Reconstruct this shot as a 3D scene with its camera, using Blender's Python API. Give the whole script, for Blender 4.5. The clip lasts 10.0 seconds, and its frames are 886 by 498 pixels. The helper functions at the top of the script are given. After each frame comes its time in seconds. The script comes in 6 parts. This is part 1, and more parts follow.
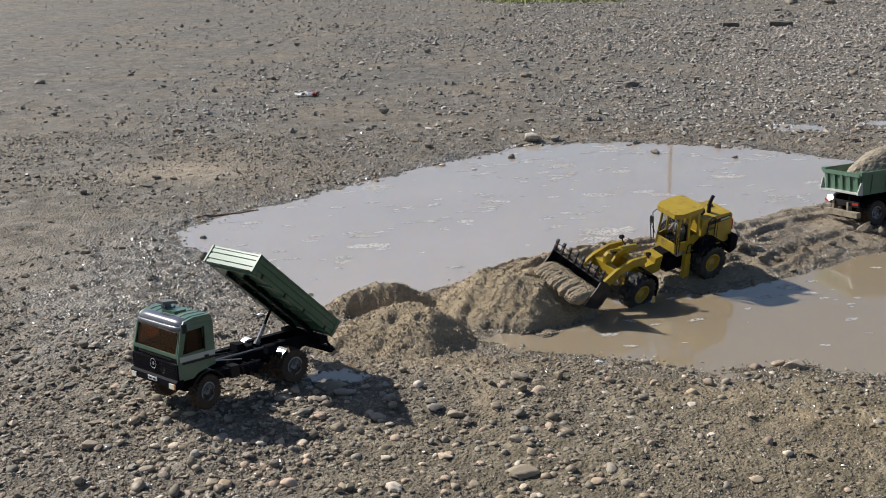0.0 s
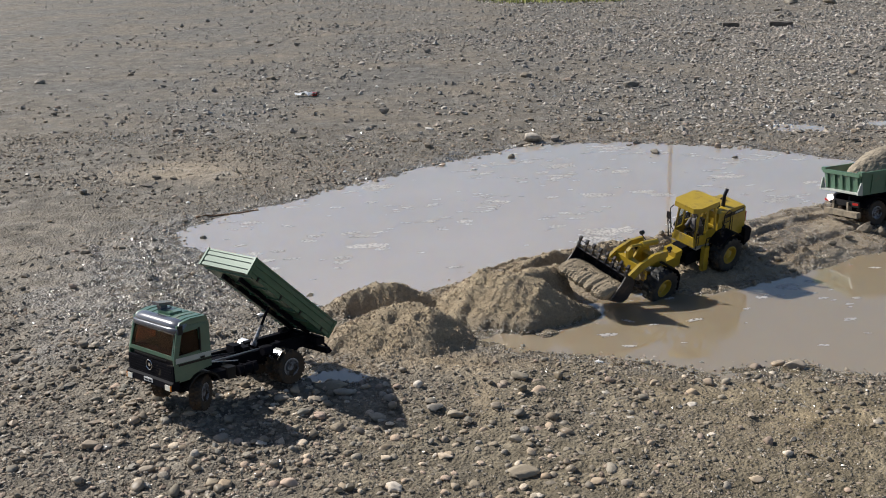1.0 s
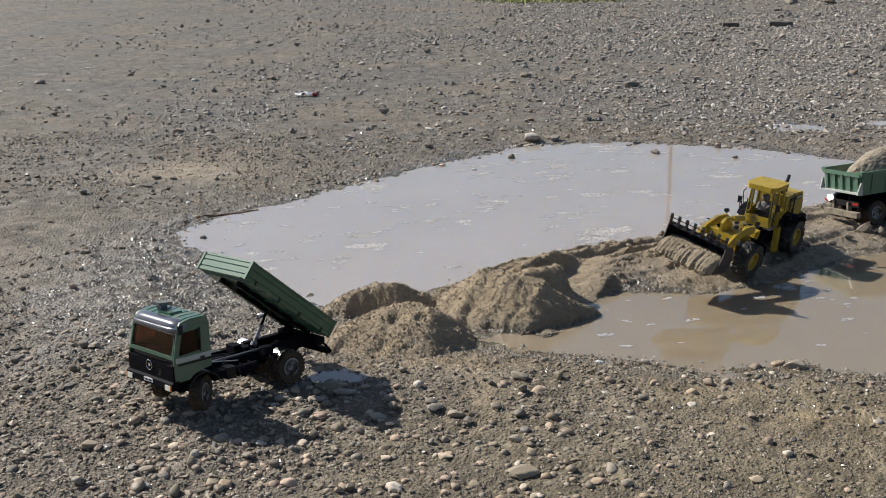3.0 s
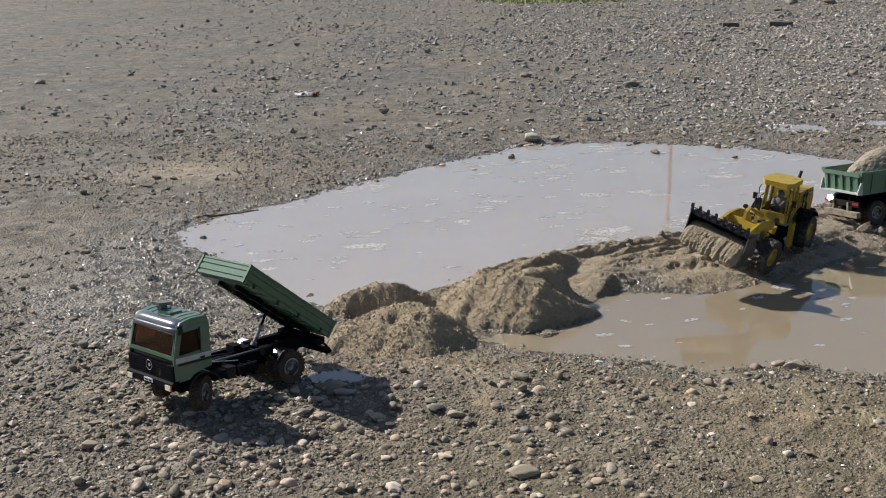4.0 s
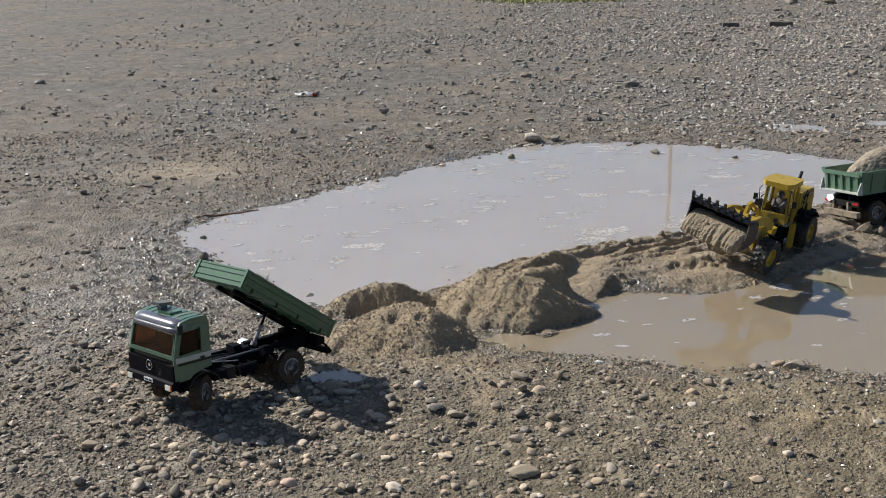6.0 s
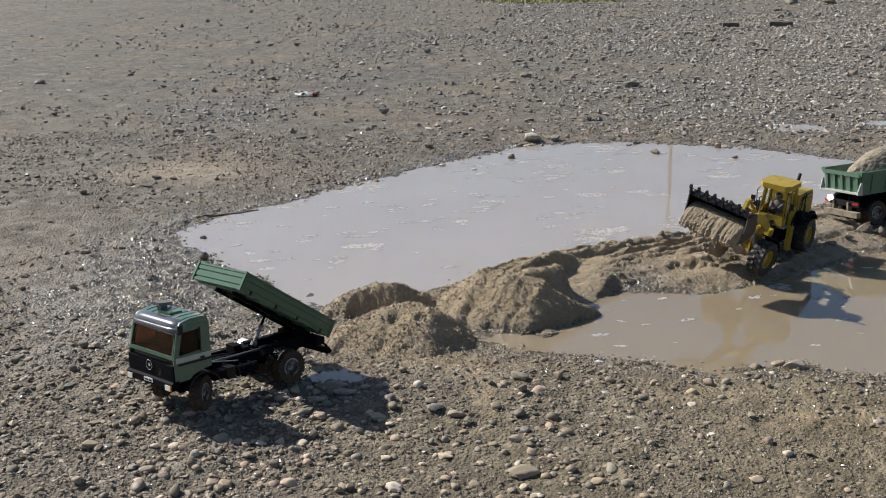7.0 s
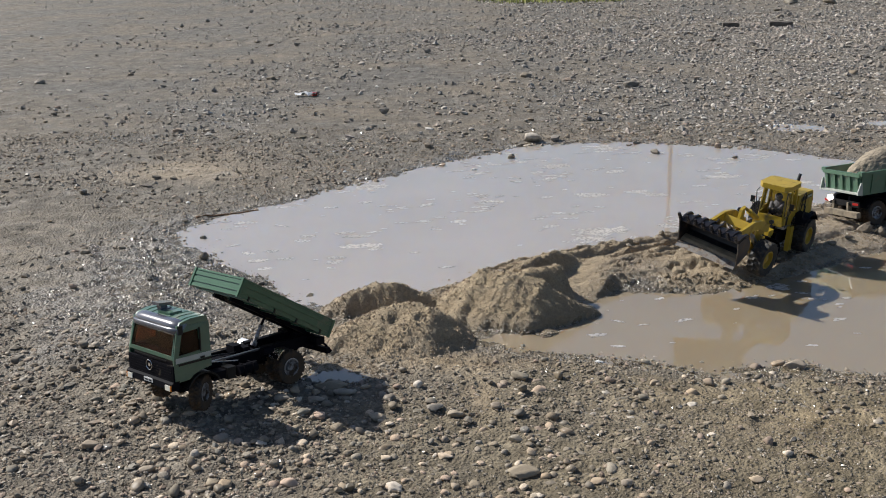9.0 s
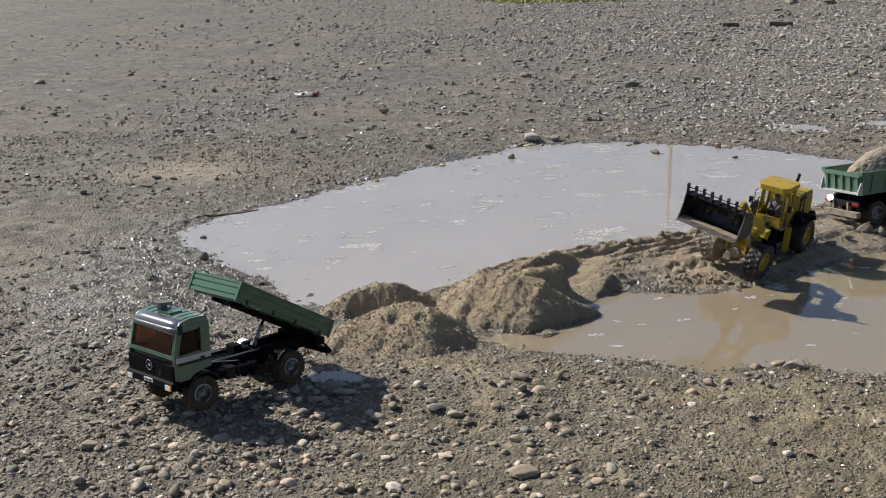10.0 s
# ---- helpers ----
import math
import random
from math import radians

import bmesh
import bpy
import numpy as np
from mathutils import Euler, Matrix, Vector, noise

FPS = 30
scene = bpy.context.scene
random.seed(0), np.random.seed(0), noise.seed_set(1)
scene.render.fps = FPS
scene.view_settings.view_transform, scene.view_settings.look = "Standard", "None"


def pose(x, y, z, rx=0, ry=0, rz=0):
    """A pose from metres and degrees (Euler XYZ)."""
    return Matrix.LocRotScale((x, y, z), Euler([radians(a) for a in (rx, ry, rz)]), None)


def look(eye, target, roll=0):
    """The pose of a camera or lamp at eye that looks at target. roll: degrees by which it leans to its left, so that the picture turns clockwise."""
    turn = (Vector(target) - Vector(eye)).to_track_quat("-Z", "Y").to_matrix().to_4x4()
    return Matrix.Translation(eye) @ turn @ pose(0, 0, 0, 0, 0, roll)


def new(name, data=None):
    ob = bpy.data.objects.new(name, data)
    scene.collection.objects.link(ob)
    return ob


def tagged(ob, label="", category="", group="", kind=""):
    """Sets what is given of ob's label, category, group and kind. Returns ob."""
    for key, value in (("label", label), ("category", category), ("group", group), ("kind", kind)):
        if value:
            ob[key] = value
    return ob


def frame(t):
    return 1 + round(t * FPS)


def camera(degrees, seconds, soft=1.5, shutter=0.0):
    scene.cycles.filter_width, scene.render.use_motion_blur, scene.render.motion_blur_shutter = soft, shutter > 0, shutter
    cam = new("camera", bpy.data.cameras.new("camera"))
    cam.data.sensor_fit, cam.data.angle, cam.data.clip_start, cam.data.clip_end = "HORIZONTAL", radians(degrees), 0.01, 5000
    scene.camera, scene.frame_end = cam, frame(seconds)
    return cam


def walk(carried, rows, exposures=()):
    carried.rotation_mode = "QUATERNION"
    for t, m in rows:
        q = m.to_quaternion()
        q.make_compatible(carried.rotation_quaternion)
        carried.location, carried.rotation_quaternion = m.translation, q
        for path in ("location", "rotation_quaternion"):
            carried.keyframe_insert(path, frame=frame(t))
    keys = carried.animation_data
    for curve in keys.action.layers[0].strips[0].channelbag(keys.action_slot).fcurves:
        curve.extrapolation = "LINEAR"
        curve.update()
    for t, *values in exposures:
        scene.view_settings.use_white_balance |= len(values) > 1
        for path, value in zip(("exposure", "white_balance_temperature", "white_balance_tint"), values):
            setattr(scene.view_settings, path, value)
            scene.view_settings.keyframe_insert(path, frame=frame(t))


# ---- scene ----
# ---------- camera: stands still on its support ----------
cam = camera(43.8, 10.0, soft=1.0)
EYE = (0.0, 0.0, 1.001)
VIEW = look(EYE, (0.0, math.cos(0.2848), 1.001 - math.sin(0.2848)), -1.04)
walk(cam, [(0.0, VIEW), (10.0, VIEW)], exposures=[(0.0, 0.0), (10.0, 0.0)])

# ---------- daylight ----------
SUN_AZ = radians(150.0)   # where the sun stands, from +x towards +y
SUN_EL = radians(40.3)
world = bpy.data.worlds.new("daylight")
scene.world = world
world.use_nodes = True
wn = world.node_tree.nodes
sky = wn.new("ShaderNodeTexSky")
sky.sky_type = "NISHITA"
sky.sun_disc = False
sky.sun_elevation = SUN_EL
sky.sun_rotation = math.pi / 2 - SUN_AZ
sky.dust_density = 1.4
sky.air_density = 1.0
sky.ozone_density = 3.5
wn["Background"].inputs["Strength"].default_value = 0.088
world.node_tree.links.new(sky.outputs["Color"], wn["Background"].inputs["Color"])
sun = new("sun", bpy.data.lights.new("sun", "SUN"))
sun.data.energy = 6.15
sun.data.angle = radians(0.55)
sun.data.color = (0.985, 0.955, 0.895)
sun_dir = Vector((math.cos(SUN_AZ) * math.cos(SUN_EL), math.sin(SUN_AZ) * math.cos(SUN_EL), math.sin(SUN_EL)))
sun.matrix_world = look(sun_dir * 30, (0, 0, 0))


# ---------- materials ----------
def material(name, color=(0.5, 0.5, 0.5), rough=0.6, metal=0.0, var=0.15, scale=40.0, bump=0.0, bump_scale=200.0,
             dirt=None, dirt_amount=0.0, dirt_scale=14.0, island=0.0, spec=0.5, coat=0.0, obj_random=0.0):
    """Painted or natural surface: base colour, variation at two scales, an optional layer of dirt, and fine relief."""
    m = bpy.data.materials.new(name)
    m.use_nodes = True
    n, l = m.node_tree.nodes, m.node_tree.links
    p = n["Principled BSDF"]
    p.inputs["Roughness"].default_value = rough
    p.inputs["Metallic"].default_value = metal
    p.inputs["Specular IOR Level"].default_value = spec
    p.inputs["Coat Weight"].default_value = coat
    tc = n.new("ShaderNodeTexCoord")
    n1 = n.new("ShaderNodeTexNoise")
    n1.inputs["Scale"].default_value = scale
    n1.inputs["Detail"].default_value = 6.0
    l.new(tc.outputs["Object"], n1.inputs["Vector"])
    hsv = n.new("ShaderNodeHueSaturation")
    hsv.inputs["Color"].default_value = (*color, 1)
    mr = n.new("ShaderNodeMapRange")
    mr.inputs["From Min"].default_value, mr.inputs["From Max"].default_value = 0.3, 0.7
    mr.inputs["To Min"].default_value, mr.inputs["To Max"].default_value = 1 - var, 1 + var
    l.new(n1.outputs["Fac"], mr.inputs["Value"])
    val = mr.outputs["Result"]
    for amount, source in ((island, "geo"), (obj_random, "obj")):
        if amount:
            g = n.new("ShaderNodeNewGeometry") if source == "geo" else n.new("ShaderNodeObjectInfo")
            m2 = n.new("ShaderNodeMapRange")
            m2.inputs["To Min"].default_value, m2.inputs["To Max"].default_value = 1 - amount, 1 + amount
            l.new(g.outputs["Random Per Island" if source == "geo" else "Random"], m2.inputs["Value"])
            mu = n.new("ShaderNodeMath")
            mu.operation = "MULTIPLY"
            l.new(val, mu.inputs[0])
            l.new(m2.outputs["Result"], mu.inputs[1])
            val = mu.outputs[0]
    l.new(val, hsv.inputs["Value"])
    out = hsv.outputs["Color"]
    if dirt:
        n2 = n.new("ShaderNodeTexNoise")
        n2.inputs["Scale"].default_value = dirt_scale
        n2.inputs["Detail"].default_value = 8.0
        n2.inputs["Roughness"].default_value = 0.65
        l.new(tc.outputs["Object"], n2.inputs["Vector"])
        r2 = n.new("ShaderNodeMapRange")
        r2.inputs["From Min"].default_value, r2.inputs["From Max"].default_value = 0.62 - dirt_amount * 0.35, 0.78 - dirt_amount * 0.3
        l.new(n2.outputs["Fac"], r2.inputs["Value"])
        mx = n.new("ShaderNodeMix")
        mx.data_type = "RGBA"
        l.new(r2.outputs["Result"], mx.inputs["Factor"])
        l.new(out, mx.inputs["A"])
        mx.inputs["B"].default_value = (*dirt, 1)
        out = mx.outputs["Result"]
        r3 = n.new("ShaderNodeMapRange")
        r3.inputs["To Min"].default_value, r3.inputs["To Max"].default_value = rough, 0.9
        l.new(r2.outputs["Result"], r3.inputs["Value"])
        l.new(r3.outputs["Result"], p.inputs["Roughness"])
    l.new(out, p.inputs["Base Color"])
    if bump:
        n3 = n.new("ShaderNodeTexNoise")
        n3.inputs["Scale"].default_value = bump_scale
        n3.inputs["Detail"].default_value = 5.0
        l.new(tc.outputs["Object"], n3.inputs["Vector"])
        b = n.new("ShaderNodeBump")
        b.inputs["Strength"].default_value = bump
        b.inputs["Distance"].default_value = 0.003
        l.new(n3.outputs["Fac"], b.inputs["Height"])
        l.new(b.outputs["Normal"], p.inputs["Normal"])
    return m


MUD = (0.26, 0.215, 0.155)
M_GREEN = material("green_paint", (0.064, 0.132, 0.088), 0.3, var=0.08, dirt=MUD, dirt_amount=0.1, coat=0.45)
M_BOX = material("tipper_green_paint", (0.054, 0.125, 0.072), 0.28, var=0.08, dirt=(0.2, 0.18, 0.13), dirt_amount=0.12)
M_HAUL = material("dump_body_green", (0.08, 0.155, 0.1), 0.4, var=0.08, dirt=(0.2, 0.18, 0.13), dirt_amount=0.14)
M_BOXIN = material("scratched_bed_steel", (0.16, 0.17, 0.14), 0.55, metal=0.2, var=0.3, dirt=MUD, dirt_amount=0.5)
M_STRIPE = material("grey_stripe_paint", (0.42, 0.44, 0.40), 0.4, var=0.06)
M_BLACK = material("black_plastic", (0.008, 0.008, 0.009), 0.45, var=0.2, spec=0.3, dirt=MUD, dirt_amount=0.04)
M_CHASSIS = material("dark_chassis_paint", (0.006, 0.006, 0.009), 0.6, var=0.2, spec=0.05, dirt=MUD, dirt_amount=0.0)
M_VISOR = material("blue_black_visor", (0.062, 0.065, 0.085), 0.24, var=0.04, spec=0.9, coat=0.5)
M_CHROME = material("bright_metal", (0.75, 0.75, 0.74), 0.22, metal=1.0, var=0.05)
M_STEEL = material("grey_steel", (0.4, 0.4, 0.4), 0.4, metal=0.8, var=0.15, dirt=MUD, dirt_amount=0.2)
M_RIM = material("silver_rim", (0.34, 0.34, 0.36), 0.38, metal=0.5, var=0.25, dirt=(0.10, 0.072, 0.048), dirt_amount=0.6, dirt_scale=70)
M_TYRE = material("muddy_rubber", (0.022, 0.020, 0.018), 0.75, var=0.2, dirt=(0.075, 0.046, 0.025), dirt_amount=0.7, dirt_scale=30, bump=0.4)
M_TYRE_L = material("black_rubber", (0.016, 0.016, 0.017), 0.6, var=0.2, dirt=(0.1, 0.083, 0.06), dirt_amount=0.32, dirt_scale=45, bump=0.3)
M_TYRE_MUD = material("caked_rubber", (0.05, 0.04, 0.03), 0.8, var=0.2, dirt=MUD, dirt_amount=0.95, dirt_scale=25, bump=0.5)
M_YELLOW = material("yellow_paint", (0.40, 0.27, 0.022), 0.42, var=0.10, dirt=(0.15, 0.115, 0.065), dirt_amount=0.24, dirt_scale=22, coat=0.1)
M_YELLOW_RIM = material("yellow_rim_paint", (0.42, 0.28, 0.025), 0.5, var=0.1, dirt=MUD, dirt_amount=0.3, dirt_scale=50)
M_BUCKET = material("worn_black_steel", (0.02, 0.018, 0.022), 0.42, metal=0.3, var=0.25, dirt=(0.17, 0.13, 0.1), dirt_amount=0.22, dirt_scale=30)
M_EDGE = material("worn_edge_steel", (0.22, 0.21, 0.2), 0.4, metal=0.8, var=0.2, dirt=(0.17, 0.13, 0.1), dirt_amount=0.5, dirt_scale=60)
M_RED = material("red_lens", (0.35, 0.015, 0.012), 0.25, var=0.1)
M_ORANGE = material("orange_lens", (0.6, 0.2, 0.02), 0.25, var=0.1)
M_LAMP = material("lamp_lens", (0.75, 0.73, 0.65), 0.15, var=0.1)
M_PLATE = material("white_plate", (0.7, 0.7, 0.7), 0.4, var=0.04)
M_LIT = material("lit_lamp_glass", (0.8, 0.8, 0.8), 0.3, var=0.04)
M_LIT.node_tree.nodes["Principled BSDF"].inputs["Emission Color"].default_value = (1.0, 0.97, 1.0, 1)
M_LIT.node_tree.nodes["Principled BSDF"].inputs["Emission Strength"].default_value = 1.6
M_DOLL = material("grey_figure", (0.22, 0.18, 0.19), 0.7, var=0.3, scale=120)
M_SEAT = material("dark_seat", (0.035, 0.02, 0.016), 0.7, var=0.2)
M_LINING = material("brown_lining", (0.12, 0.05, 0.028), 0.8, var=0.3, scale=60)
M_WOOD = material("weathered_wood", (0.16, 0.075, 0.03), 0.8, var=0.2, scale=3)


def glass(name, tint):
    m = bpy.data.materials.new(name)
    m.use_nodes = True
    n, l = m.node_tree.nodes, m.node_tree.links
    tr, gl, mx, fr, pw, ad = (n.new("ShaderNode" + k) for k in ("BsdfTransparent", "BsdfGlossy", "MixShader", "LayerWeight", "Math", "Math"))
    tr.inputs["Color"].default_value = (*tint, 1)
    gl.inputs["Roughness"].default_value = 0.04
    fr.inputs["Blend"].default_value = 0.5
    pw.operation, ad.operation = "POWER", "MULTIPLY_ADD"
    pw.inputs[1].default_value = 5.0
    ad.inputs[1].default_value, ad.inputs[2].default_value = 0.9, 0.02
    l.new(fr.outputs["Facing"], pw.inputs[0])
    l.new(pw.outputs[0], ad.inputs[0])
    l.new(ad.outputs[0], mx.inputs[0])
    l.new(tr.outputs[0], mx.inputs[1])
    l.new(gl.outputs[0], mx.inputs[2])
    l.new(mx.outputs[0], n["Material Output"].inputs["Surface"])
    return m


def foam_material():
    """Lacy foam that lets the water show through its gaps."""
    m = material("pale_foam", (0.43, 0.40, 0.37), 0.5, var=0.1, island=0.15)
    n, l = m.node_tree.nodes, m.node_tree.links
    tc, t, r, tr, mx = (n.new("ShaderNode" + k) for k in ("TexCoord", "TexNoise", "MapRange", "BsdfTransparent", "MixShader"))
    t.inputs["Scale"].default_value, t.inputs["Detail"].default_value = 110.0, 4.0
    l.new(tc.outputs["Object"], t.inputs["Vector"])
    for k, v in zip(("From Min", "From Max", "To Min", "To Max"), (0.38, 0.58, 0.4, 1.0)):
        r.inputs[k].default_value = v
    l.new(t.outputs["Fac"], r.inputs["Value"])
    l.new(r.outputs["Result"], mx.inputs[0])
    l.new(tr.outputs[0], mx.inputs[1])
    l.new(n["Principled BSDF"].outputs[0], mx.inputs[2])
    l.new(mx.outputs[0], n["Material Output"].inputs["Surface"])
    return m


M_FOAM = foam_material()
M_GLASS = glass("smoked_glass", (0.58, 0.40, 0.32))
M_GLASS_L = glass("clear_glass", (0.85, 0.87, 0.86))


def ground_material():
    """Gravelly silt: dry grey-brown, wet near the pools, yellower where it is heaped sand."""
    m = bpy.data.materials.new("silt_and_gravel")
    m.use_nodes = True
    n, l = m.node_tree.nodes, m.node_tree.links
    p = n["Principled BSDF"]
    tc = n.new("ShaderNodeTexCoord")

    def noise_node(scale, detail=8.0, rough=0.6):
        t = n.new("ShaderNodeTexNoise")
        t.inputs["Scale"].default_value, t.inputs["Detail"].default_value, t.inputs["Roughness"].default_value = scale, detail, rough
        l.new(tc.outputs["Object"], t.inputs["Vector"])
        return t.outputs["Fac"]

    def ramp(fac, lo, hi, a=0.0, b=1.0):
        r = n.new("ShaderNodeMapRange")
        for k, v in zip(("From Min", "From Max", "To Min", "To Max"), (lo, hi, a, b)):
            r.inputs[k].default_value = v
        l.new(fac, r.inputs["Value"])
        return r.outputs["Result"]

    def mix(fac, a, b, blend="MIX"):
        x = n.new("ShaderNodeMix")
        x.data_type, x.blend_type = "RGBA", blend
        for key, v in (("Factor", fac), ("A", a), ("B", b)):
            if isinstance(v, (tuple, float)):
                x.inputs[key].default_value = (*v, 1) if isinstance(v, tuple) else v
            else:
                l.new(v, x.inputs[key])
        return x.outputs["Result"]

    def attr(name):
        a = n.new("ShaderNodeAttribute")
        a.attribute_name = name
        return a.outputs["Fac"]

    wet, sand = attr("wet"), attr("sand")
    big, mid, fine = noise_node(1.1, 5), noise_node(14.0), noise_node(130.0, 6, 0.7)
    sep = n.new("ShaderNodeSeparateXYZ")
    l.new(tc.outputs["Object"], sep.inputs[0])
    away = ramp(sep.outputs["Y"], 2.8, 6.0)
    col = mix(away, mix(ramp(mid, 0.35, 0.65), (0.128, 0.107, 0.08), (0.222, 0.19, 0.147)), mix(ramp(mid, 0.35, 0.65), (0.105, 0.094, 0.078), (0.172, 0.157, 0.135)))
    col = mix(ramp(big, 0.42, 0.62), col, mix(ramp(mid, 0.3, 0.7), (0.136, 0.113, 0.084), (0.21, 0.177, 0.135)))
    sandcol = mix(ramp(mid, 0.3, 0.7), (0.36, 0.283, 0.196), (0.485, 0.392, 0.278))
    col = mix(sand, col, sandcol)
    vor = n.new("ShaderNodeTexVoronoi")
    vor.inputs["Scale"].default_value = 110.0
    l.new(tc.outputs["Object"], vor.inputs["Vector"])
    pebble = ramp(vor.outputs["Color"], 0.0, 1.0, 0.80, 1.22)
    vor2 = n.new("ShaderNodeTexVoronoi")
    vor2.inputs["Scale"].default_value = 32.0
    l.new(tc.outputs["Object"], vor2.inputs["Vector"])
    col = mix(mix(sand, (0.8, 0.8, 0.8), (0.1, 0.1, 0.1)), col, mix(1.0, col, ramp(vor2.outputs["Color"], 0.0, 1.0, 0.76, 1.26), "MULTIPLY"))
    col = mix(mix(sand, (0.9, 0.9, 0.9), (0.15, 0.15, 0.15)), col, mix(1.0, col, ramp(noise_node(6.5, 6, 0.62), 0.34, 0.66, 0.74, 1.3), "MULTIPLY"))
    grain = mix(1.0, col, ramp(fine, 0.3, 0.7, 0.75, 1.22), "MULTIPLY")
    grain = mix(mix(sand, (1.0, 1.0, 1.0), (0.3, 0.3, 0.3)), grain, mix(1.0, grain, pebble, "MULTIPLY"))
    warm = n.new("ShaderNodeMath")
    warm.operation = "MULTIPLY"
    sway = n.new("ShaderNodeMath")
    sway.operation = "MULTIPLY_ADD"
    l.new(noise_node(0.9, 6, 0.6), sway.inputs[0])
    sway.inputs[1].default_value = 3.0
    l.new(sep.outputs["X"], sway.inputs[2])
    l.new(ramp(sway.outputs[0], 0.9, 2.1), warm.inputs[0])
    l.new(ramp(sep.outputs["Y"], 3.4, 2.6), warm.inputs[1])
    grain = mix(warm.outputs[0], grain, mix(1.0, grain, (1.0, 0.955, 0.80), "MULTIPLY"))
    # damp stains in the sand
    stain = mix(1.0, grain, (0.66, 0.62, 0.58), "MULTIPLY")
    blot = n.new("ShaderNodeMath")
    blot.operation = "MULTIPLY"
    l.new(sand, blot.inputs[0])
    l.new(ramp(noise_node(7.0, 6, 0.65), 0.52, 0.66, 0.0, 0.5), blot.inputs[1])
    grain = mix(blot.outputs[0], grain, stain)
    wetcol = mix(1.0, grain, mix(sand, (0.84, 0.82, 0.79), (0.58, 0.56, 0.54)), "MULTIPLY")
    col = mix(wet, grain, wetcol)
    l.new(col, p.inputs["Base Color"])
    mu = n.new("ShaderNodeMath")
    mu.operation = "MULTIPLY"
    l.new(wet, mu.inputs[0])
    l.new(ramp(noise_node(30.0), 0.4, 0.6, 0.55, 1.0), mu.inputs[1])
    damp = ramp(noise_node(9.0), 0.52, 0.68, 0.85, 0.5)
    dry = n.new("ShaderNodeMix")
    l.new(mu.outputs[0], dry.inputs["Factor"])
    l.new(damp, dry.inputs["A"])
    dry.inputs["B"].default_value = 0.04
    l.new(dry.outputs["Result"], p.inputs["Roughness"])
    l.new(ramp(wet, 0.2, 1.0, 0.35, 1.0), p.inputs["Specular IOR Level"])
    b = n.new("ShaderNodeBump")
    b.inputs["Strength"].default_value, b.inputs["Distance"].default_value = 1.0, 0.006
    add = n.new("ShaderNodeMath")
    add.operation = "ADD"
    crumb = n.new("ShaderNodeMix")
    l.new(sand, crumb.inputs["Factor"])
    l.new(ramp(vor.outputs["Distance"], 0.0, 0.6, 0.8, 0.0), crumb.inputs["A"])
    l.new(ramp(noise_node(55.0, 8, 0.75), 0.3, 0.7, 0.0, 1.0), crumb.inputs["B"])
    l.new(fine, add.inputs[0])
    slick = n.new("ShaderNodeMath")
    slick.operation = "MULTIPLY_ADD"
    l.new(wet, slick.inputs[0])
    l.new(ramp(noise_node(75.0, 4, 0.6), 0.35, 0.65, 0.0, 0.8), slick.inputs[1])
    l.new(crumb.outputs["Result"], slick.inputs[2])
    l.new(slick.outputs[0], add.inputs[1])
    l.new(add.outputs[0], b.inputs["Height"])
    l.new(b.outputs["Normal"], p.inputs["Normal"])
    return m


def water_material(name, mud, ior, ripple=0.05):
    """Silty water: it hides its bed and mirrors the sky."""
    m = bpy.data.materials.new(name)
    m.use_nodes = True
    n, l = m.node_tree.nodes, m.node_tree.links
    p = n["Principled BSDF"]
    p.inputs["Roughness"].default_value = 0.015
    p.inputs["IOR"].default_value = ior
    p.inputs["Subsurface Weight"].default_value = 0.6
    p.inputs["Subsurface Radius"].default_value = (1.0, 0.7, 0.4)
    p.inputs["Subsurface Scale"].default_value = 0.05
    tc = n.new("ShaderNodeTexCoord")
    t = n.new("ShaderNodeTexNoise")
    t.inputs["Scale"].default_value = 2.2
    l.new(tc.outputs["Object"], t.inputs["Vector"])
    r = n.new("ShaderNodeValToRGB")
    r.color_ramp.elements[0].color = (*(c * 0.92 for c in mud), 1)
    r.color_ramp.elements[1].color = (*(c * 1.08 for c in mud), 1)
    l.new(t.outputs["Fac"], r.inputs["Fac"])
    l.new(r.outputs["Color"], p.inputs["Base Color"])
    t2 = n.new("ShaderNodeTexNoise")
    t2.inputs["Scale"].default_value = 16.0
    t2.inputs["Detail"].default_value = 3.0
    l.new(tc.outputs["Object"], t2.inputs["Vector"])
    b = n.new("ShaderNodeBump")
    b.inputs["Strength"].default_value, b.inputs["Distance"].default_value = ripple, 0.004
    l.new(t2.outputs["Fac"], b.inputs["Height"])
    l.new(b.outputs["Normal"], p.inputs["Normal"])
    return m


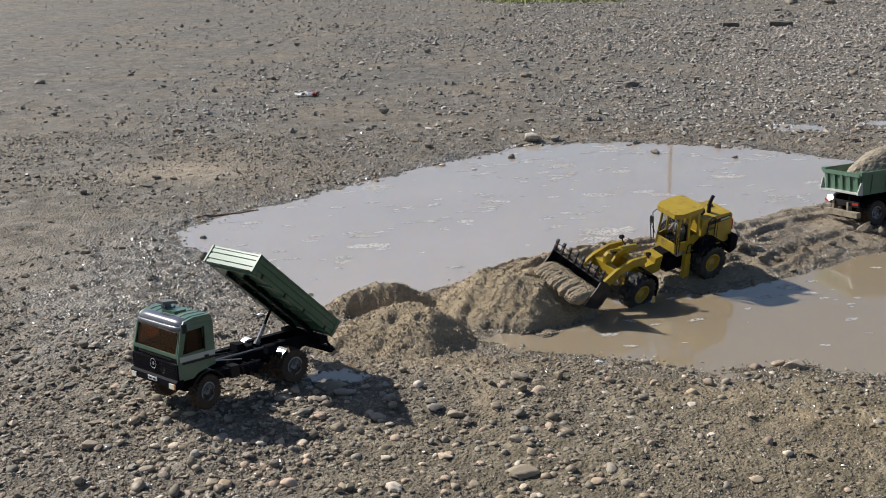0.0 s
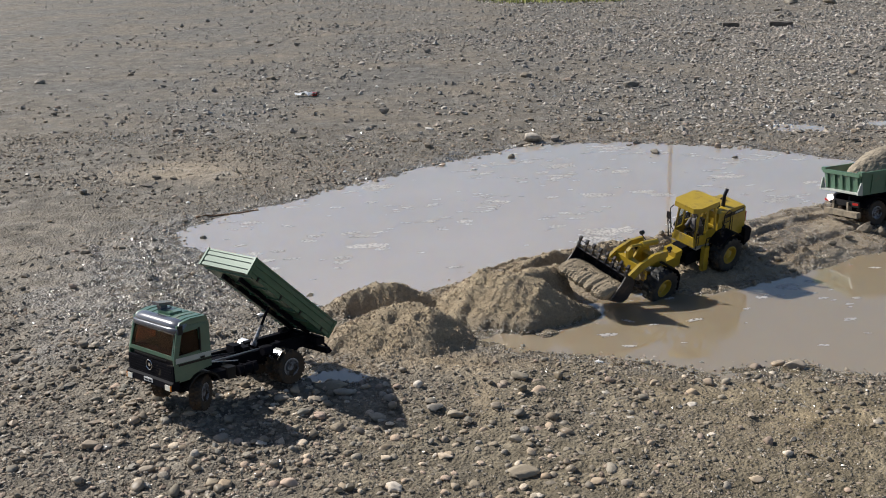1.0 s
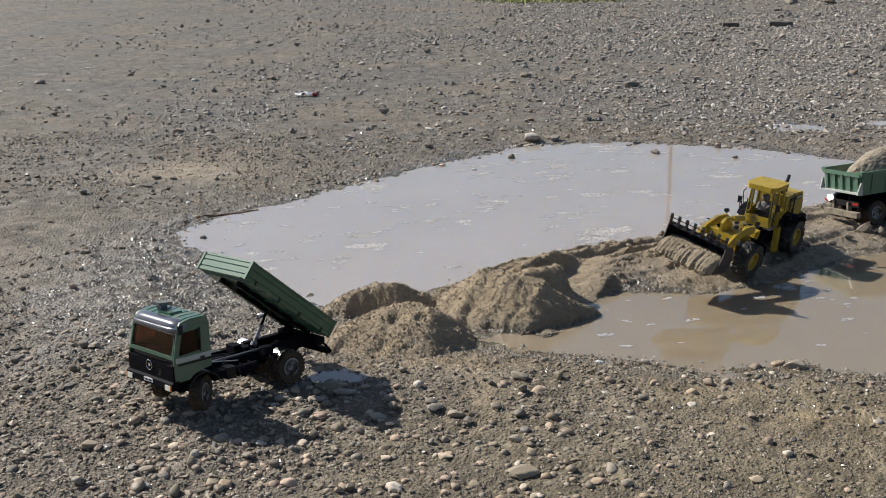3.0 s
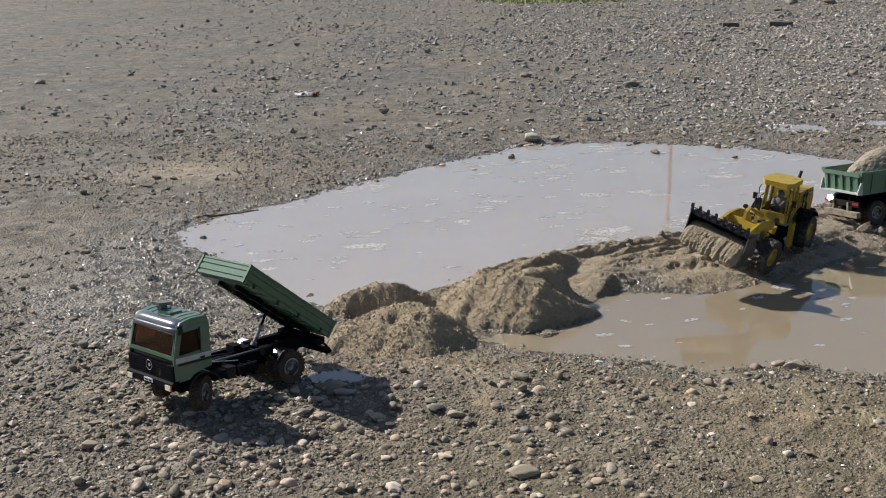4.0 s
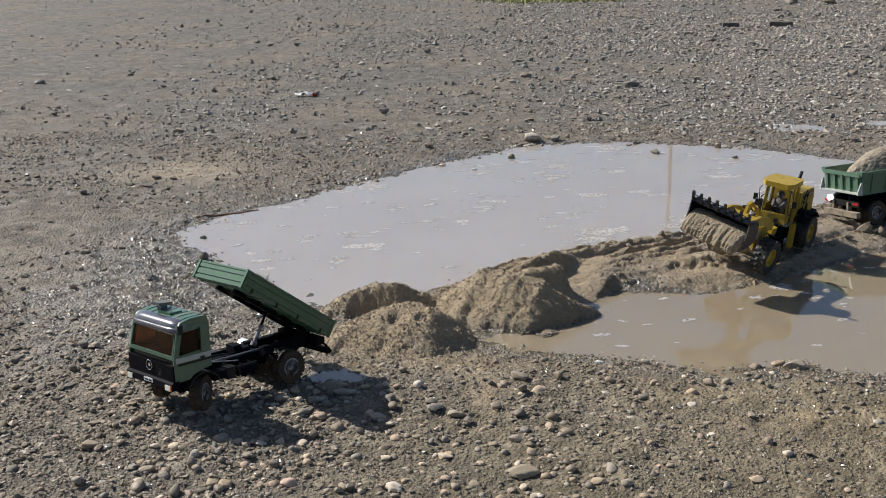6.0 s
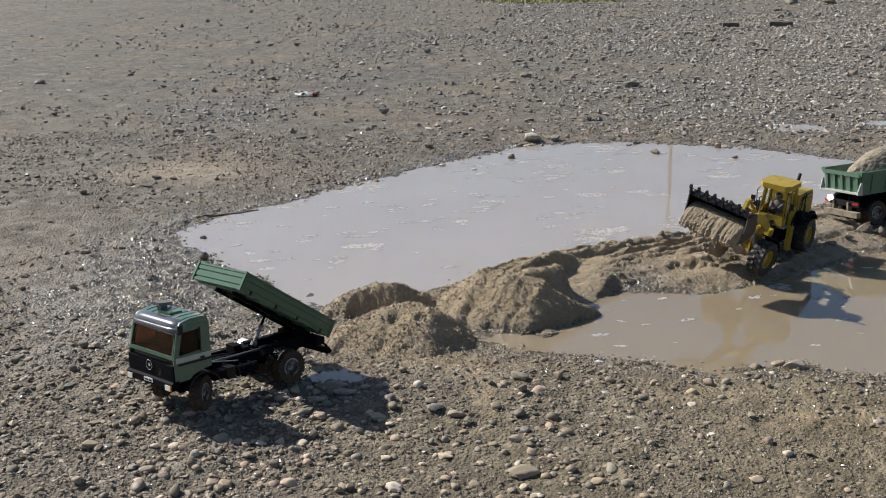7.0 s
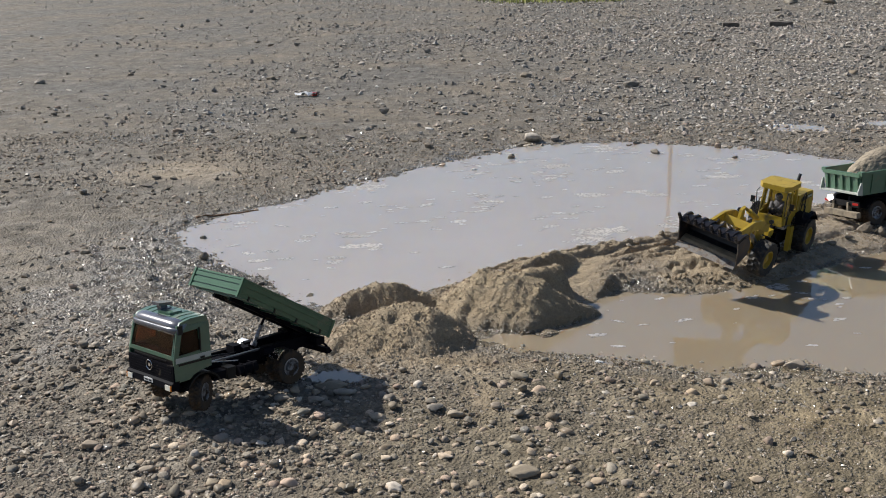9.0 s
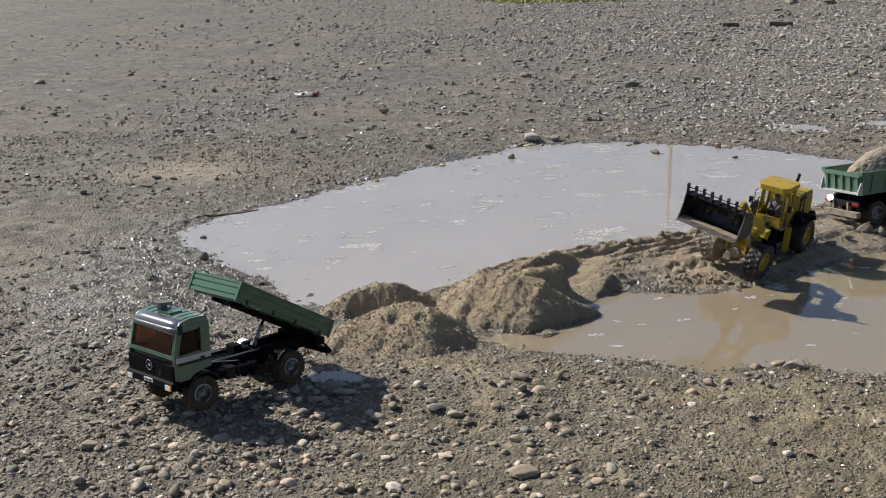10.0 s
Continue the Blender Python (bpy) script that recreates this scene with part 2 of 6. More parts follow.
def stone_material(name, dark, light, rough=0.62, gain=1.0):
    """River stones: each its own grey or brown, with speckle and a film of silt."""
    m = bpy.data.materials.new(name)
    m.use_nodes = True
    n, l = m.node_tree.nodes, m.node_tree.links
    p = n["Principled BSDF"]
    g = n.new("ShaderNodeNewGeometry")
    o = n.new("ShaderNodeObjectInfo")
    a = n.new("ShaderNodeMath")
    a.operation = "ADD"
    l.new(g.outputs["Random Per Island"], a.inputs[0])
    l.new(o.outputs["Random"], a.inputs[1])
    f = n.new("ShaderNodeMath")
    f.operation = "FRACT"
    l.new(a.outputs[0], f.inputs[0])
    r = n.new("ShaderNodeValToRGB")
    e = r.color_ramp.elements
    e[0].color, e[1].color = (*dark, 1), (*light, 1)
    warm = 0.0 if name.startswith("pale") else 1.0
    for pos, c in ((0.12, (0.19, 0.165, 0.125)), (0.25, (0.2, 0.19, 0.162)), (0.38, (0.25, 0.2, 0.142)), (0.5, (0.17, 0.165, 0.15)), (0.62, (0.3, 0.245, 0.18)), (0.74, (0.31, 0.24, 0.195)), (0.86, (0.36, 0.31, 0.24)), (0.95, (0.42, 0.375, 0.31))):
        k = e.new(pos)
        c = tuple(v * gain * w for v, w in zip(c, (1.06, 0.99, 0.93) if name.startswith("beige") else (1.04, 1.0, 0.95)))
        grey = sum(c) / 3 * 1.12
        k.color = (*(v * warm + (0.45 * grey + 0.55 * v) * (1 - warm) for v in c), 1)
    l.new(f.outputs[0], r.inputs["Fac"])
    tc = n.new("ShaderNodeTexCoord")
    t = n.new("ShaderNodeTexNoise")
    t.inputs["Scale"].default_value, t.inputs["Detail"].default_value = 90.0, 6.0
    l.new(tc.outputs["Object"], t.inputs["Vector"])
    mr = n.new("ShaderNodeMapRange")
    for k, v in zip(("From Min", "From Max", "To Min", "To Max"), (0.3, 0.7, 0.75, 1.22)):
        mr.inputs[k].default_value = v
    l.new(t.outputs["Fac"], mr.inputs["Value"])
    x = n.new("ShaderNodeMix")
    x.data_type, x.blend_type = "RGBA", "MULTIPLY"
    x.inputs["Factor"].default_value = 1.0
    l.new(r.outputs["Color"], x.inputs["A"])
    l.new(mr.outputs["Result"], x.inputs["B"])
    t4 = n.new("ShaderNodeTexNoise")
    t4.inputs["Scale"].default_value, t4.inputs["Detail"].default_value = 38.0, 5.0
    l.new(tc.outputs["Object"], t4.inputs["Vector"])
    film = n.new("ShaderNodeMapRange")
    for k, v in zip(("From Min", "From Max", "To Min", "To Max"), (0.44, 0.62, 0.0, 0.35 if name.startswith("beige") else 0.6)):
        film.inputs[k].default_value = v
    l.new(t4.outputs["Fac"], film.inputs["Value"])
    y = n.new("ShaderNodeMix")
    y.data_type = "RGBA"
    l.new(film.outputs["Result"], y.inputs["Factor"])
    l.new(x.outputs["Result"], y.inputs["A"])
    y.inputs["B"].default_value = (0.222, 0.182, 0.14, 1)
    l.new(y.outputs["Result"], p.inputs["Base Color"])
    t3 = n.new("ShaderNodeTexNoise")
    t3.inputs["Scale"].default_value = 14.0
    l.new(tc.outputs["Object"], t3.inputs["Vector"])
    mr3 = n.new("ShaderNodeMapRange")
    for k, v in zip(("From Min", "From Max", "To Min", "To Max"), (0.4, 0.6, rough - 0.1, rough + 0.4)):
        mr3.inputs[k].default_value = v
    l.new(t3.outputs["Fac"], mr3.inputs["Value"])
    # some stones are wet and glint
    glint = n.new("ShaderNodeMath")
    glint.operation = "GREATER_THAN"
    glint.inputs[1].default_value = 0.995 if name.startswith("pale") else 0.86
    wob = n.new("ShaderNodeMath")
    wob.operation = "PINGPONG"
    wob.inputs[1].default_value = 0.071
    l.new(f.outputs[0], wob.inputs[0])
    wide = n.new("ShaderNodeMath")
    wide.operation = "MULTIPLY"
    wide.inputs[1].default_value = 14.08
    l.new(wob.outputs[0], wide.inputs[0])
    l.new(wide.outputs[0], glint.inputs[0])
    dry = n.new("ShaderNodeMix")
    l.new(glint.outputs[0], dry.inputs["Factor"])
    l.new(mr3.outputs["Result"], dry.inputs["A"])
    dry.inputs["B"].default_value = 0.14
    l.new(dry.outputs["Result"], p.inputs["Roughness"])
    p.inputs["Specular IOR Level"].default_value = 0.3
    b = n.new("ShaderNodeBump")
    b.inputs["Strength"].default_value, b.inputs["Distance"].default_value = 0.35, 0.002
    l.new(t.outputs["Fac"], b.inputs["Height"])
    l.new(b.outputs["Normal"], p.inputs["Normal"])
    return m


M_GROUND = ground_material()
M_WATER = water_material("silty_water", (0.39, 0.345, 0.308), 1.84, 0.025)
M_WATER_NEAR = water_material("muddy_water", (0.275, 0.222, 0.154), 1.8)
M_STONE = stone_material("river_stone", (0.14, 0.12, 0.1), (0.56, 0.5, 0.43))
M_COBBLE = stone_material("beige_cobble", (0.24, 0.2, 0.155), (0.66, 0.58, 0.48), 0.7, 1.6)
M_WET = material("wet_grit", (0.25, 0.215, 0.17), 0.16, var=0.3, island=0.4, spec=0.6)
M_STONE_PALE = stone_material("pale_gravel", (0.225, 0.203, 0.172), (0.62, 0.59, 0.54), 0.72, 1.3)
M_CLOD = material("sand_clod", (0.345, 0.272, 0.188), 0.9, var=0.25, scale=45, bump=0.9, bump_scale=260.0, island=0.15)
M_CARGO = material("pale_sand", (0.27, 0.225, 0.165), 0.9, var=0.3, scale=60, bump=1.0, bump_scale=180.0)
M_DAMP = material("damp_sand", (0.27, 0.213, 0.142), 0.85, var=0.25, scale=45, bump=1.0, bump_scale=240.0)
M_GRASS = material("grass_blades", (0.34, 0.36, 0.1), 0.7, var=0.2, scale=2, island=0.35)

# ---------- lie of the land ----------
WATER = -0.012


def vnoise(x, y, seed=0):
    """Smooth noise on a unit lattice, from -1 to 1."""
    xi, yi = np.floor(x).astype(np.int64), np.floor(y).astype(np.int64)
    fx, fy = x - xi, y - yi
    fx, fy = fx * fx * (3 - 2 * fx), fy * fy * (3 - 2 * fy)

    def lattice(i, j):
        k = (i * 374761393 + j * 668265263 + seed * 974634777) & 0xFFFFFFFF
        k = ((k ^ (k >> 13)) * 1274126177) & 0xFFFFFFFF
        return ((k ^ (k >> 16)) & 0xFFFF) / 32767.5 - 1

    a = lattice(xi, yi) * (1 - fx) + lattice(xi + 1, yi) * fx
    b = lattice(xi, yi + 1) * (1 - fx) + lattice(xi + 1, yi + 1) * fx
    return a * (1 - fy) + b * fy


def fbm(x, y, octaves=4, seed=0, gain=0.5):
    s, amp = 0.0, 1.0
    for k in range(octaves):
        s = s + amp * vnoise(x * 2 ** k + 17.3 * k, y * 2 ** k - 9.1 * k, seed + k)
        amp *= gain
    return s


def shore_distance(x, y, outline):
    """Metres to an outline; negative inside."""
    best = np.full(x.shape, 1e9)
    inside = np.zeros(x.shape, bool)
    for (ax, ay), (bx, by) in zip(outline, outline[1:] + outline[:1]):
        dx, dy = bx - ax, by - ay
        t = np.clip(((x - ax) * dx + (y - ay) * dy) / (dx * dx + dy * dy), 0, 1)
        best = np.minimum(best, (x - ax - t * dx) ** 2 + (y - ay - t * dy) ** 2)
        cross = ((ay > y) != (by > y)) & (x < (bx - ax) * (y - ay) / (by - ay + 1e-12) + ax)
        inside ^= cross
    return np.where(inside, -1, 1) * np.sqrt(best)


def line_distance(x, y, line):
    best, along = np.full(x.shape, 1e9), np.zeros(x.shape)
    side, run = np.zeros(x.shape), 0.0
    for (ax, ay), (bx, by) in zip(line, line[1:]):
        dx, dy = bx - ax, by - ay
        n = math.hypot(dx, dy)
        t = np.clip(((x - ax) * dx + (y - ay) * dy) / (n * n), 0, 1)
        d = np.hypot(x - ax - t * dx, y - ay - t * dy)
        near = d < best
        side = np.where(near, ((x - ax) * dy - (y - ay) * dx) / n, side)
        along = np.where(near, run + t * n, along)
        best = np.minimum(best, d)
        run += n
    return best, side, along


FAR_POOL = [(-0.93, 3.73), (-0.87, 3.88), (-0.65, 4.08), (-0.42, 4.35), (-0.15, 4.65), (0.18, 4.99), (0.41, 5.2), (0.87, 5.24),
            (1.32, 5.09), (1.62, 4.89), (1.85, 4.6), (1.75, 4.2), (1.35, 3.87), (1.0, 3.63), (0.75, 3.47), (0.46, 3.37), (0.2, 3.25),
            (0.01, 3.07), (-0.2, 2.95), (-0.3, 2.86), (-0.43, 3.0), (-0.75, 3.41), (-0.87, 3.55)]
NEAR_POOL = [(0.06, 2.63), (0.29, 2.71), (0.40, 2.81), (0.43, 2.915), (0.51, 3.012), (0.57, 3.07), (0.60, 3.125), (0.625, 3.08), (0.645, 3.0), (0.75, 2.978), (0.84, 3.0), (0.95, 3.08), (1.05, 3.17), (1.39, 3.36), (1.9, 3.5), (2.1, 3.0),
             (1.7, 2.4), (1.01, 2.34), (0.82, 2.42), (0.62, 2.40), (0.5, 2.46), (0.29, 2.52)]
PUDDLE_A = [(1.62, 5.68), (1.95, 5.62), (2.0, 5.42), (1.74, 5.36)]
PUDDLE_C = [(2.12, 5.72), (2.6, 5.80), (2.6, 5.52), (2.2, 5.50)]
PUDDLE_B = [(-0.31, 2.44), (-0.24, 2.45), (-0.18, 2.41), (-0.20, 2.375), (-0.27, 2.37), (-0.33, 2.40)]
CHANNEL = [(0.47, 3.183), (0.392, 3.099), (0.371, 2.987), (0.402, 2.88)]
DAM = [(0.30, 2.98), (0.62, 3.16), (0.95, 3.33), (1.25, 3.56), (1.6, 3.8), (2.6, 4.35)]
# sand heaps and banks: crest (x, y, height), way that the steep face looks, gentle and steep slope, cut foot
RIDGES = [([(-0.28, 2.57, 0.012), (-0.195, 2.635, 0.056), (-0.137, 2.639, 0.080), (-0.077, 2.640, 0.086), (-0.026, 2.614, 0.074), (0.02, 2.599, 0.036)], (0.87, -0.5), 0.58, 1.05, 0.0),
          ([(-0.278, 2.815, 0.030), (-0.222, 2.83, 0.062), (-0.179, 2.835, 0.077), (-0.13, 2.833, 0.075), (-0.084, 2.828, 0.056), (-0.042, 2.824, 0.034), (-0.012, 2.82, 0.012)], (0.15, -1.0), 0.62, 2.0, 0.0),
          ([(0.02, 2.825, 0.026), (0.069, 2.838, 0.064), (0.12, 2.848, 0.094), (0.183, 2.815, 0.094), (0.247, 2.855, 0.092), (0.317, 2.925, 0.082)], (0.7, -0.7), 0.66, 1.1, 0.010),
          ([(0.182, 2.821, 0.094), (0.26, 2.786, 0.076), (0.322, 2.775, 0.036), (0.405, 2.80, -0.004)], (0.85, -0.5), 0.72, 1.25, 0.012),
          ([(0.22, 2.98, 0.070), (0.273, 3.081, 0.069), (0.327, 3.125, 0.077), (0.37, 3.13, 0.073), (0.414, 3.146, 0.056), (0.48, 3.178, 0.038)], (0.15, -1.0), 0.75, 2.2, 0.0),
          ([(-0.03, 2.95, -0.002), (0.024, 3.012, 0.005), (0.06, 3.02, 0.012), (0.15, 3.05, 0.006)], (0.0, -1.0), 0.4, 0.6, 0.0),
          ([(0.50, 3.229, 0.024), (0.569, 3.263, 0.031), (0.711, 3.362, 0.031), (0.80, 3.42, 0.026)], (0.4, -0.9), 0.6, 1.2, 0.0),
          ([(0.58, 2.925, -0.012), (0.635, 2.945, -0.008), (0.70, 2.965, -0.008)], (0.0, -1.0), 0.3, 0.6, 0.0),
          ([(0.70, 3.17, 0.020), (0.86, 3.20, 0.036), (1.00, 3.30, 0.036), (1.12, 3.42, 0.030)], (0.6, -0.8), 0.16, 0.30, 0.0),
          ([(0.245, 2.668, -0.010), (0.265, 2.669, -0.004), (0.285, 2.675, -0.009)], (0.0, -1.0), 0.3, 0.6, 0.0)]


def ridge_height(x, y, crest, toward, gentle, steep):
    """Sand that slides off a crest at its angle of rest, steeper on the side that was dug away."""
    best = np.full(x.shape, -1.0)
    for (ax, ay, ah), (bx, by, bh) in zip(crest, crest[1:]):
        dx, dy = bx - ax, by - ay
        t = np.clip(((x - ax) * dx + (y - ay) * dy) / (dx * dx + dy * dy), 0, 1)
        u, v = x - ax - t * dx, y - ay - t * dy
        d = np.hypot(u, v)
        face = np.clip((u * toward[0] + v * toward[1]) / np.maximum(d, 1e-6), 0, 1)
        k = gentle + (steep - gentle) * face * face * (3 - 2 * face)
        best = np.maximum(best, ah + t * (bh - ah) - k * (np.sqrt(d * d + 0.00012) - 0.011))
    return best


def land(x, y):
    """Height, wetness and sandiness of the ground."""
    wob = 0.024 * fbm(x * 7, y * 7, 4, 5, 0.6) * (1 - 0.6 * np.exp(-(((x - 0.52) / 0.2) ** 2 + ((y - 3.0) / 0.15) ** 2)))
    ring = np.minimum(shore_distance(x, y, FAR_POOL), shore_distance(x, y, NEAR_POOL)) + wob
    ring = np.minimum(ring, np.minimum(np.minimum(shore_distance(x, y, PUDDLE_A), shore_distance(x, y, PUDDLE_C)) + 2 * wob + 0.055 + 0.085 * fbm(x * 11, y * 6, 3, 6), 1.6 * (shore_distance(x, y, PUDDLE_B) + 0.35 * wob) - 0.012))
    d, side, along = line_distance(x, y, DAM)
    dam = np.clip((0.30 - d) / 0.12, 0, 1)
    dam = dam * dam * (3 - 2 * dam)
    top = 0.012 + dam * np.clip(0.024 - 0.11 * side, 0.004, 0.036)
    slope = 0.07 + 1.2 * dam
    z = WATER + np.where(ring > 0, top * np.tanh(ring * slope / top), np.maximum(-0.06, np.where(ring > -0.05, ring * 0.09, -0.0045 + (ring + 0.05) * 0.35)))
    dry = np.clip(ring / 0.06, 0, 1)
    z = z + dry * (1 - dam) * np.clip((3.4 - y) / 0.4, 0, 1) * 0.0032 * fbm(x * 48, y * 48, 3, 4, 0.6)
    far = np.clip((y - 5) / 10, 0, 1)
    z = z + dry * (0.006 * fbm(x * 2.2, y * 2.2, 3, 1) + (0.0045 + 0.004 * far) * fbm(x * 18, y * 18, 3, 2))
    z = np.where((ring > 0.05) & (dam < 0.01), np.maximum(z, WATER + 0.004), z)
    # wheel ruts and clods on the causeway
    for off in (-0.10, -0.075, 0.07, 0.095, 0.015):
        rut = np.exp(-((side - off + 0.012 * fbm(along * 3, along * 0 + off * 9, 2, 8)) / 0.013) ** 2) * dam * dry
        z = z - rut * (0.75 + 0.75 * np.clip((x - 0.9) / 0.2, 0, 1)) * (0.007 + 0.0012 * np.sin(along * 260 + side * 120 + 2 * fbm(x * 9, y * 9, 2, 23)))
        berm = np.exp(-((np.abs(side - off) - 0.042) / 0.014) ** 2) * dam * dry
        z = z + 0.0035 * berm * (0.8 + 0.7 * fbm(x * 30, y * 30, 3, 21))
    z = z + dam * dry * (0.0013 * fbm(x * 26, y * 26, 4, 11, 0.6) + 0.0025 * fbm(x * 6, y * 6, 2, 12)) + dam * np.exp(-((ring - 0.035) / 0.03) ** 2) * np.clip(0.008 - 0.012 * (x - 0.95), 0.003, 0.008) * fbm(x * 34, y * 34, 3, 13)
    calm_end = np.clip((x - 0.95) / 0.2, 0, 1)
    streak = fbm(along * 2.5, side * 26 + 3 * fbm(x * 5, y * 5, 2, 26), 3, 25)
    z = z + dam * dry * (0.0055 - 0.003 * calm_end) * np.sign(streak) * np.abs(streak) ** 0.6
    # trodden steps along the causeway and the crumbly ridge on its far edge
    tread = np.tanh(5 * np.sin(side * 82 + 1.5 * fbm(along * 2.2, side * 5, 3, 27) + 0.35 * fbm(x * 22, y * 22, 2, 34))) * np.clip(0.75 + 0.9 * fbm(along * 2.5 + 3, side * 12, 2, 28), 0, 1.3)
    calm = np.clip((1.05 - x) / 0.35, 0.3, 1)
    z = z + dam * dry * 0.0058 * tread * calm
    brim = np.exp(-((side + 0.125 + 0.02 * fbm(along * 6, along * 0, 2, 29)) / 0.024) ** 2) * dam * dry
    z = z + brim * calm * (0.012 + 0.007 * fbm(x * 40, y * 40, 3, 33))
    sand = dam * np.clip(ring / 0.02 + 0.6, 0, 1)
    near = (x > -0.5) & (x < 1.35) & (y > 2.3) & (y < 3.6)
    if near.any():
        px, py, pz, ps = x[near], y[near], z[near], sand[near]
        wx = px + 0.009 * fbm(px * 11, py * 11, 3, 40) + 0.0035 * fbm(px * 60, py * 60, 2, 41)
        wy = py + 0.009 * fbm(px * 11 + 7, py * 11, 3, 42) + 0.0035 * fbm(px * 60 + 7, py * 60, 2, 43)
        grit = 0.0030 * fbm(px * 55, py * 55, 3, 44, 0.7) + 0.005 * np.maximum(fbm(px * 26, py * 26, 2, 45), 0) ** 2
        for crest, toward, gentle, steep, foot in RIDGES:
            lump = ridge_height(wx, wy, crest, toward, gentle, steep)
            over = np.clip((lump - WATER) / 0.012, 0, 1)
            lump = np.where(lump > WATER, lump + foot * over + grit * np.clip((lump - WATER) / 0.03, 0.15, 1), lump)
            pz = np.maximum(pz, lump)
            ps = np.maximum(ps, np.clip((lump - WATER) / 0.012, 0, 1))
        z, sand = z.copy(), sand.copy()
        z[near], sand[near] = pz, ps
    # ledges left by wheels and shovel, dropping towards the near bank
    phase = side / 0.068 + 0.8 * fbm(along * 2.4, side * 4, 3, 48) + 0.18 * fbm(x * 24, y * 24, 2, 49)
    saw = phase - np.floor(phase)
    ledge = saw * np.clip((1 - saw) / 0.10, 0, 1) - 0.4
    z = z + 0.012 * ledge * dam * np.clip((x - 0.43) / 0.06, 0, 1) * np.clip((z - WATER) / 0.02, 0, 1) * np.clip(0.8 + 0.8 * fbm(along * 2 + 5, side * 7, 2, 50), 0.15, 1.2) * (1 - 0.55 * calm_end)
    z = np.where(dam > 0, z * (1 - 0.45 * calm_end * dam) + 0.45 * calm_end * dam * np.minimum(0.026 - 0.05 * side, 0.034) * np.clip(ring / 0.05, 0, 1), z)
    # dug bench: a flat top, a cut face and a low shelf before the near pool
    brink = np.interp(x, (0.40, 0.44, 0.51, 0.60, 0.67, 0.76, 0.87, 0.98), (2.90, 2.955, 3.03, 3.078, 3.10, 3.145, 3.175, 3.22)) + 0.020 * fbm(x * 14, y * 14, 4, 51, 0.65)
    shelf = np.interp(x, (0.40, 0.52, 0.595, 0.625, 0.665, 0.76, 0.87, 0.98), (2.91, 2.972, 2.985, 2.972, 2.955, 2.968, 3.02, 3.10)) + 0.006 * fbm(x * 18, y * 18, 2, 52)
    grooves = fbm(along * 2.6 + 0.5 * fbm(x * 6, y * 6, 2, 56), side * 34, 3, 54)
    low = WATER + np.clip((y - shelf) * 0.35, -0.03, 0.022) + 0.0030 * fbm(x * 50, y * 50, 3, 53, 0.7) + 0.0035 * np.sign(grooves) * np.abs(grooves) ** 0.5
    top = 0.018 + 0.4 * z + 0.0060 * np.sign(grooves) * np.abs(grooves) ** 0.5 + 0.0026 * fbm(x * 60, y * 60, 3, 55, 0.7)
    rise = np.clip((y - brink) / (0.036 + 0.03 * np.clip(fbm(x * 10, y * 3, 2, 57), -0.6, 1)) + 0.5, 0, 1)
    cutface = low + (top - low) * rise * rise * (3 - 2 * rise) + 0.016 * rise * (1 - rise) * np.tanh(3 * fbm(x * 22, y * 22, 4, 58, 0.7))
    dug = np.clip((x - 0.425) / 0.03, 0, 1) * np.clip((0.98 - x) / 0.10, 0, 1) * np.clip((3.26 - y) / 0.05, 0, 1) * np.clip((y - 2.86) / 0.03, 0, 1)
    z = z * (1 - dug) + dug * np.where(ring > -0.25, cutface, z)
    # washed gully between the heap and the causeway
    gd, _, run = line_distance(x, y, CHANNEL)
    gully = np.exp(-(gd / 0.042) ** 4)
    z = z * (1 - gully) + gully * (np.interp(run, (0.0, 0.12, 0.24, 0.33), (0.030, 0.020, 0.004, WATER - 0.002)) + 0.0020 * fbm(x * 30, y * 30, 4, 46, 0.65))
    for sx, sy, rx, ry, much in ((-0.08, 2.465, 0.26, 0.045, 0.95), (0.078, 2.35, 0.04, 0.13, 0.9), (0.55, 2.25, 0.16, 0.07, 0.35), (0.75, 2.08, 0.2, 0.06, 0.35)):
        silt = much * np.exp(-(((x - sx) / rx) ** 2 + ((y - sy) / ry) ** 2)) * (1 + 0.6 * fbm(x * 9, y * 9, 3, 47))
        sand = np.maximum(sand, np.clip(silt, 0, 0.95))
    # sandy patch beyond the left end of the far pool
    patch = np.exp(-(((x + 1.15) / 0.3) ** 2 + ((y - 4.65) / 0.3) ** 2)) * (0.32 + 0.4 * fbm(x * 3, y * 3, 3, 19))
    sand = np.clip(np.maximum(sand, patch), 0, 1)
    wet = np.clip(1.25 - ring / (0.10 + 0.05 * fbm(x * 4, y * 4, 2, 9) + 0.04 * sand), 0, 1) * (1 - 0.3 * sand)
    wet = np.maximum(wet, dam * np.clip((x - 0.66) / 0.28, 0, 1) * np.clip(0.85 + 0.6 * fbm(x * 7, y * 7, 3, 18), 0, 1))
    # trodden wet silt left of the far pool
    g = np.clip(1.25 * np.exp(-(((x + 0.80) / 0.42) ** 2 + ((y - 3.20) / 0.62) ** 2)), 0, 1)
    wet = np.clip(np.maximum(wet, g * (1.1 + 0.6 * fbm(x * 7, y * 7, 3, 15))), 0, 1)
    z = z + g * dry * (0.007 * np.abs(fbm(x * 24, y * 24, 4, 16, 0.6)) + 0.004 * np.tanh(4 * fbm(x * 9, y * 13, 3, 17)))
    wet = wet * (1 - 0.9 * np.clip((z - 0.004) / 0.03, 0, 1) * (x < 0.42) * (y < 3.3))
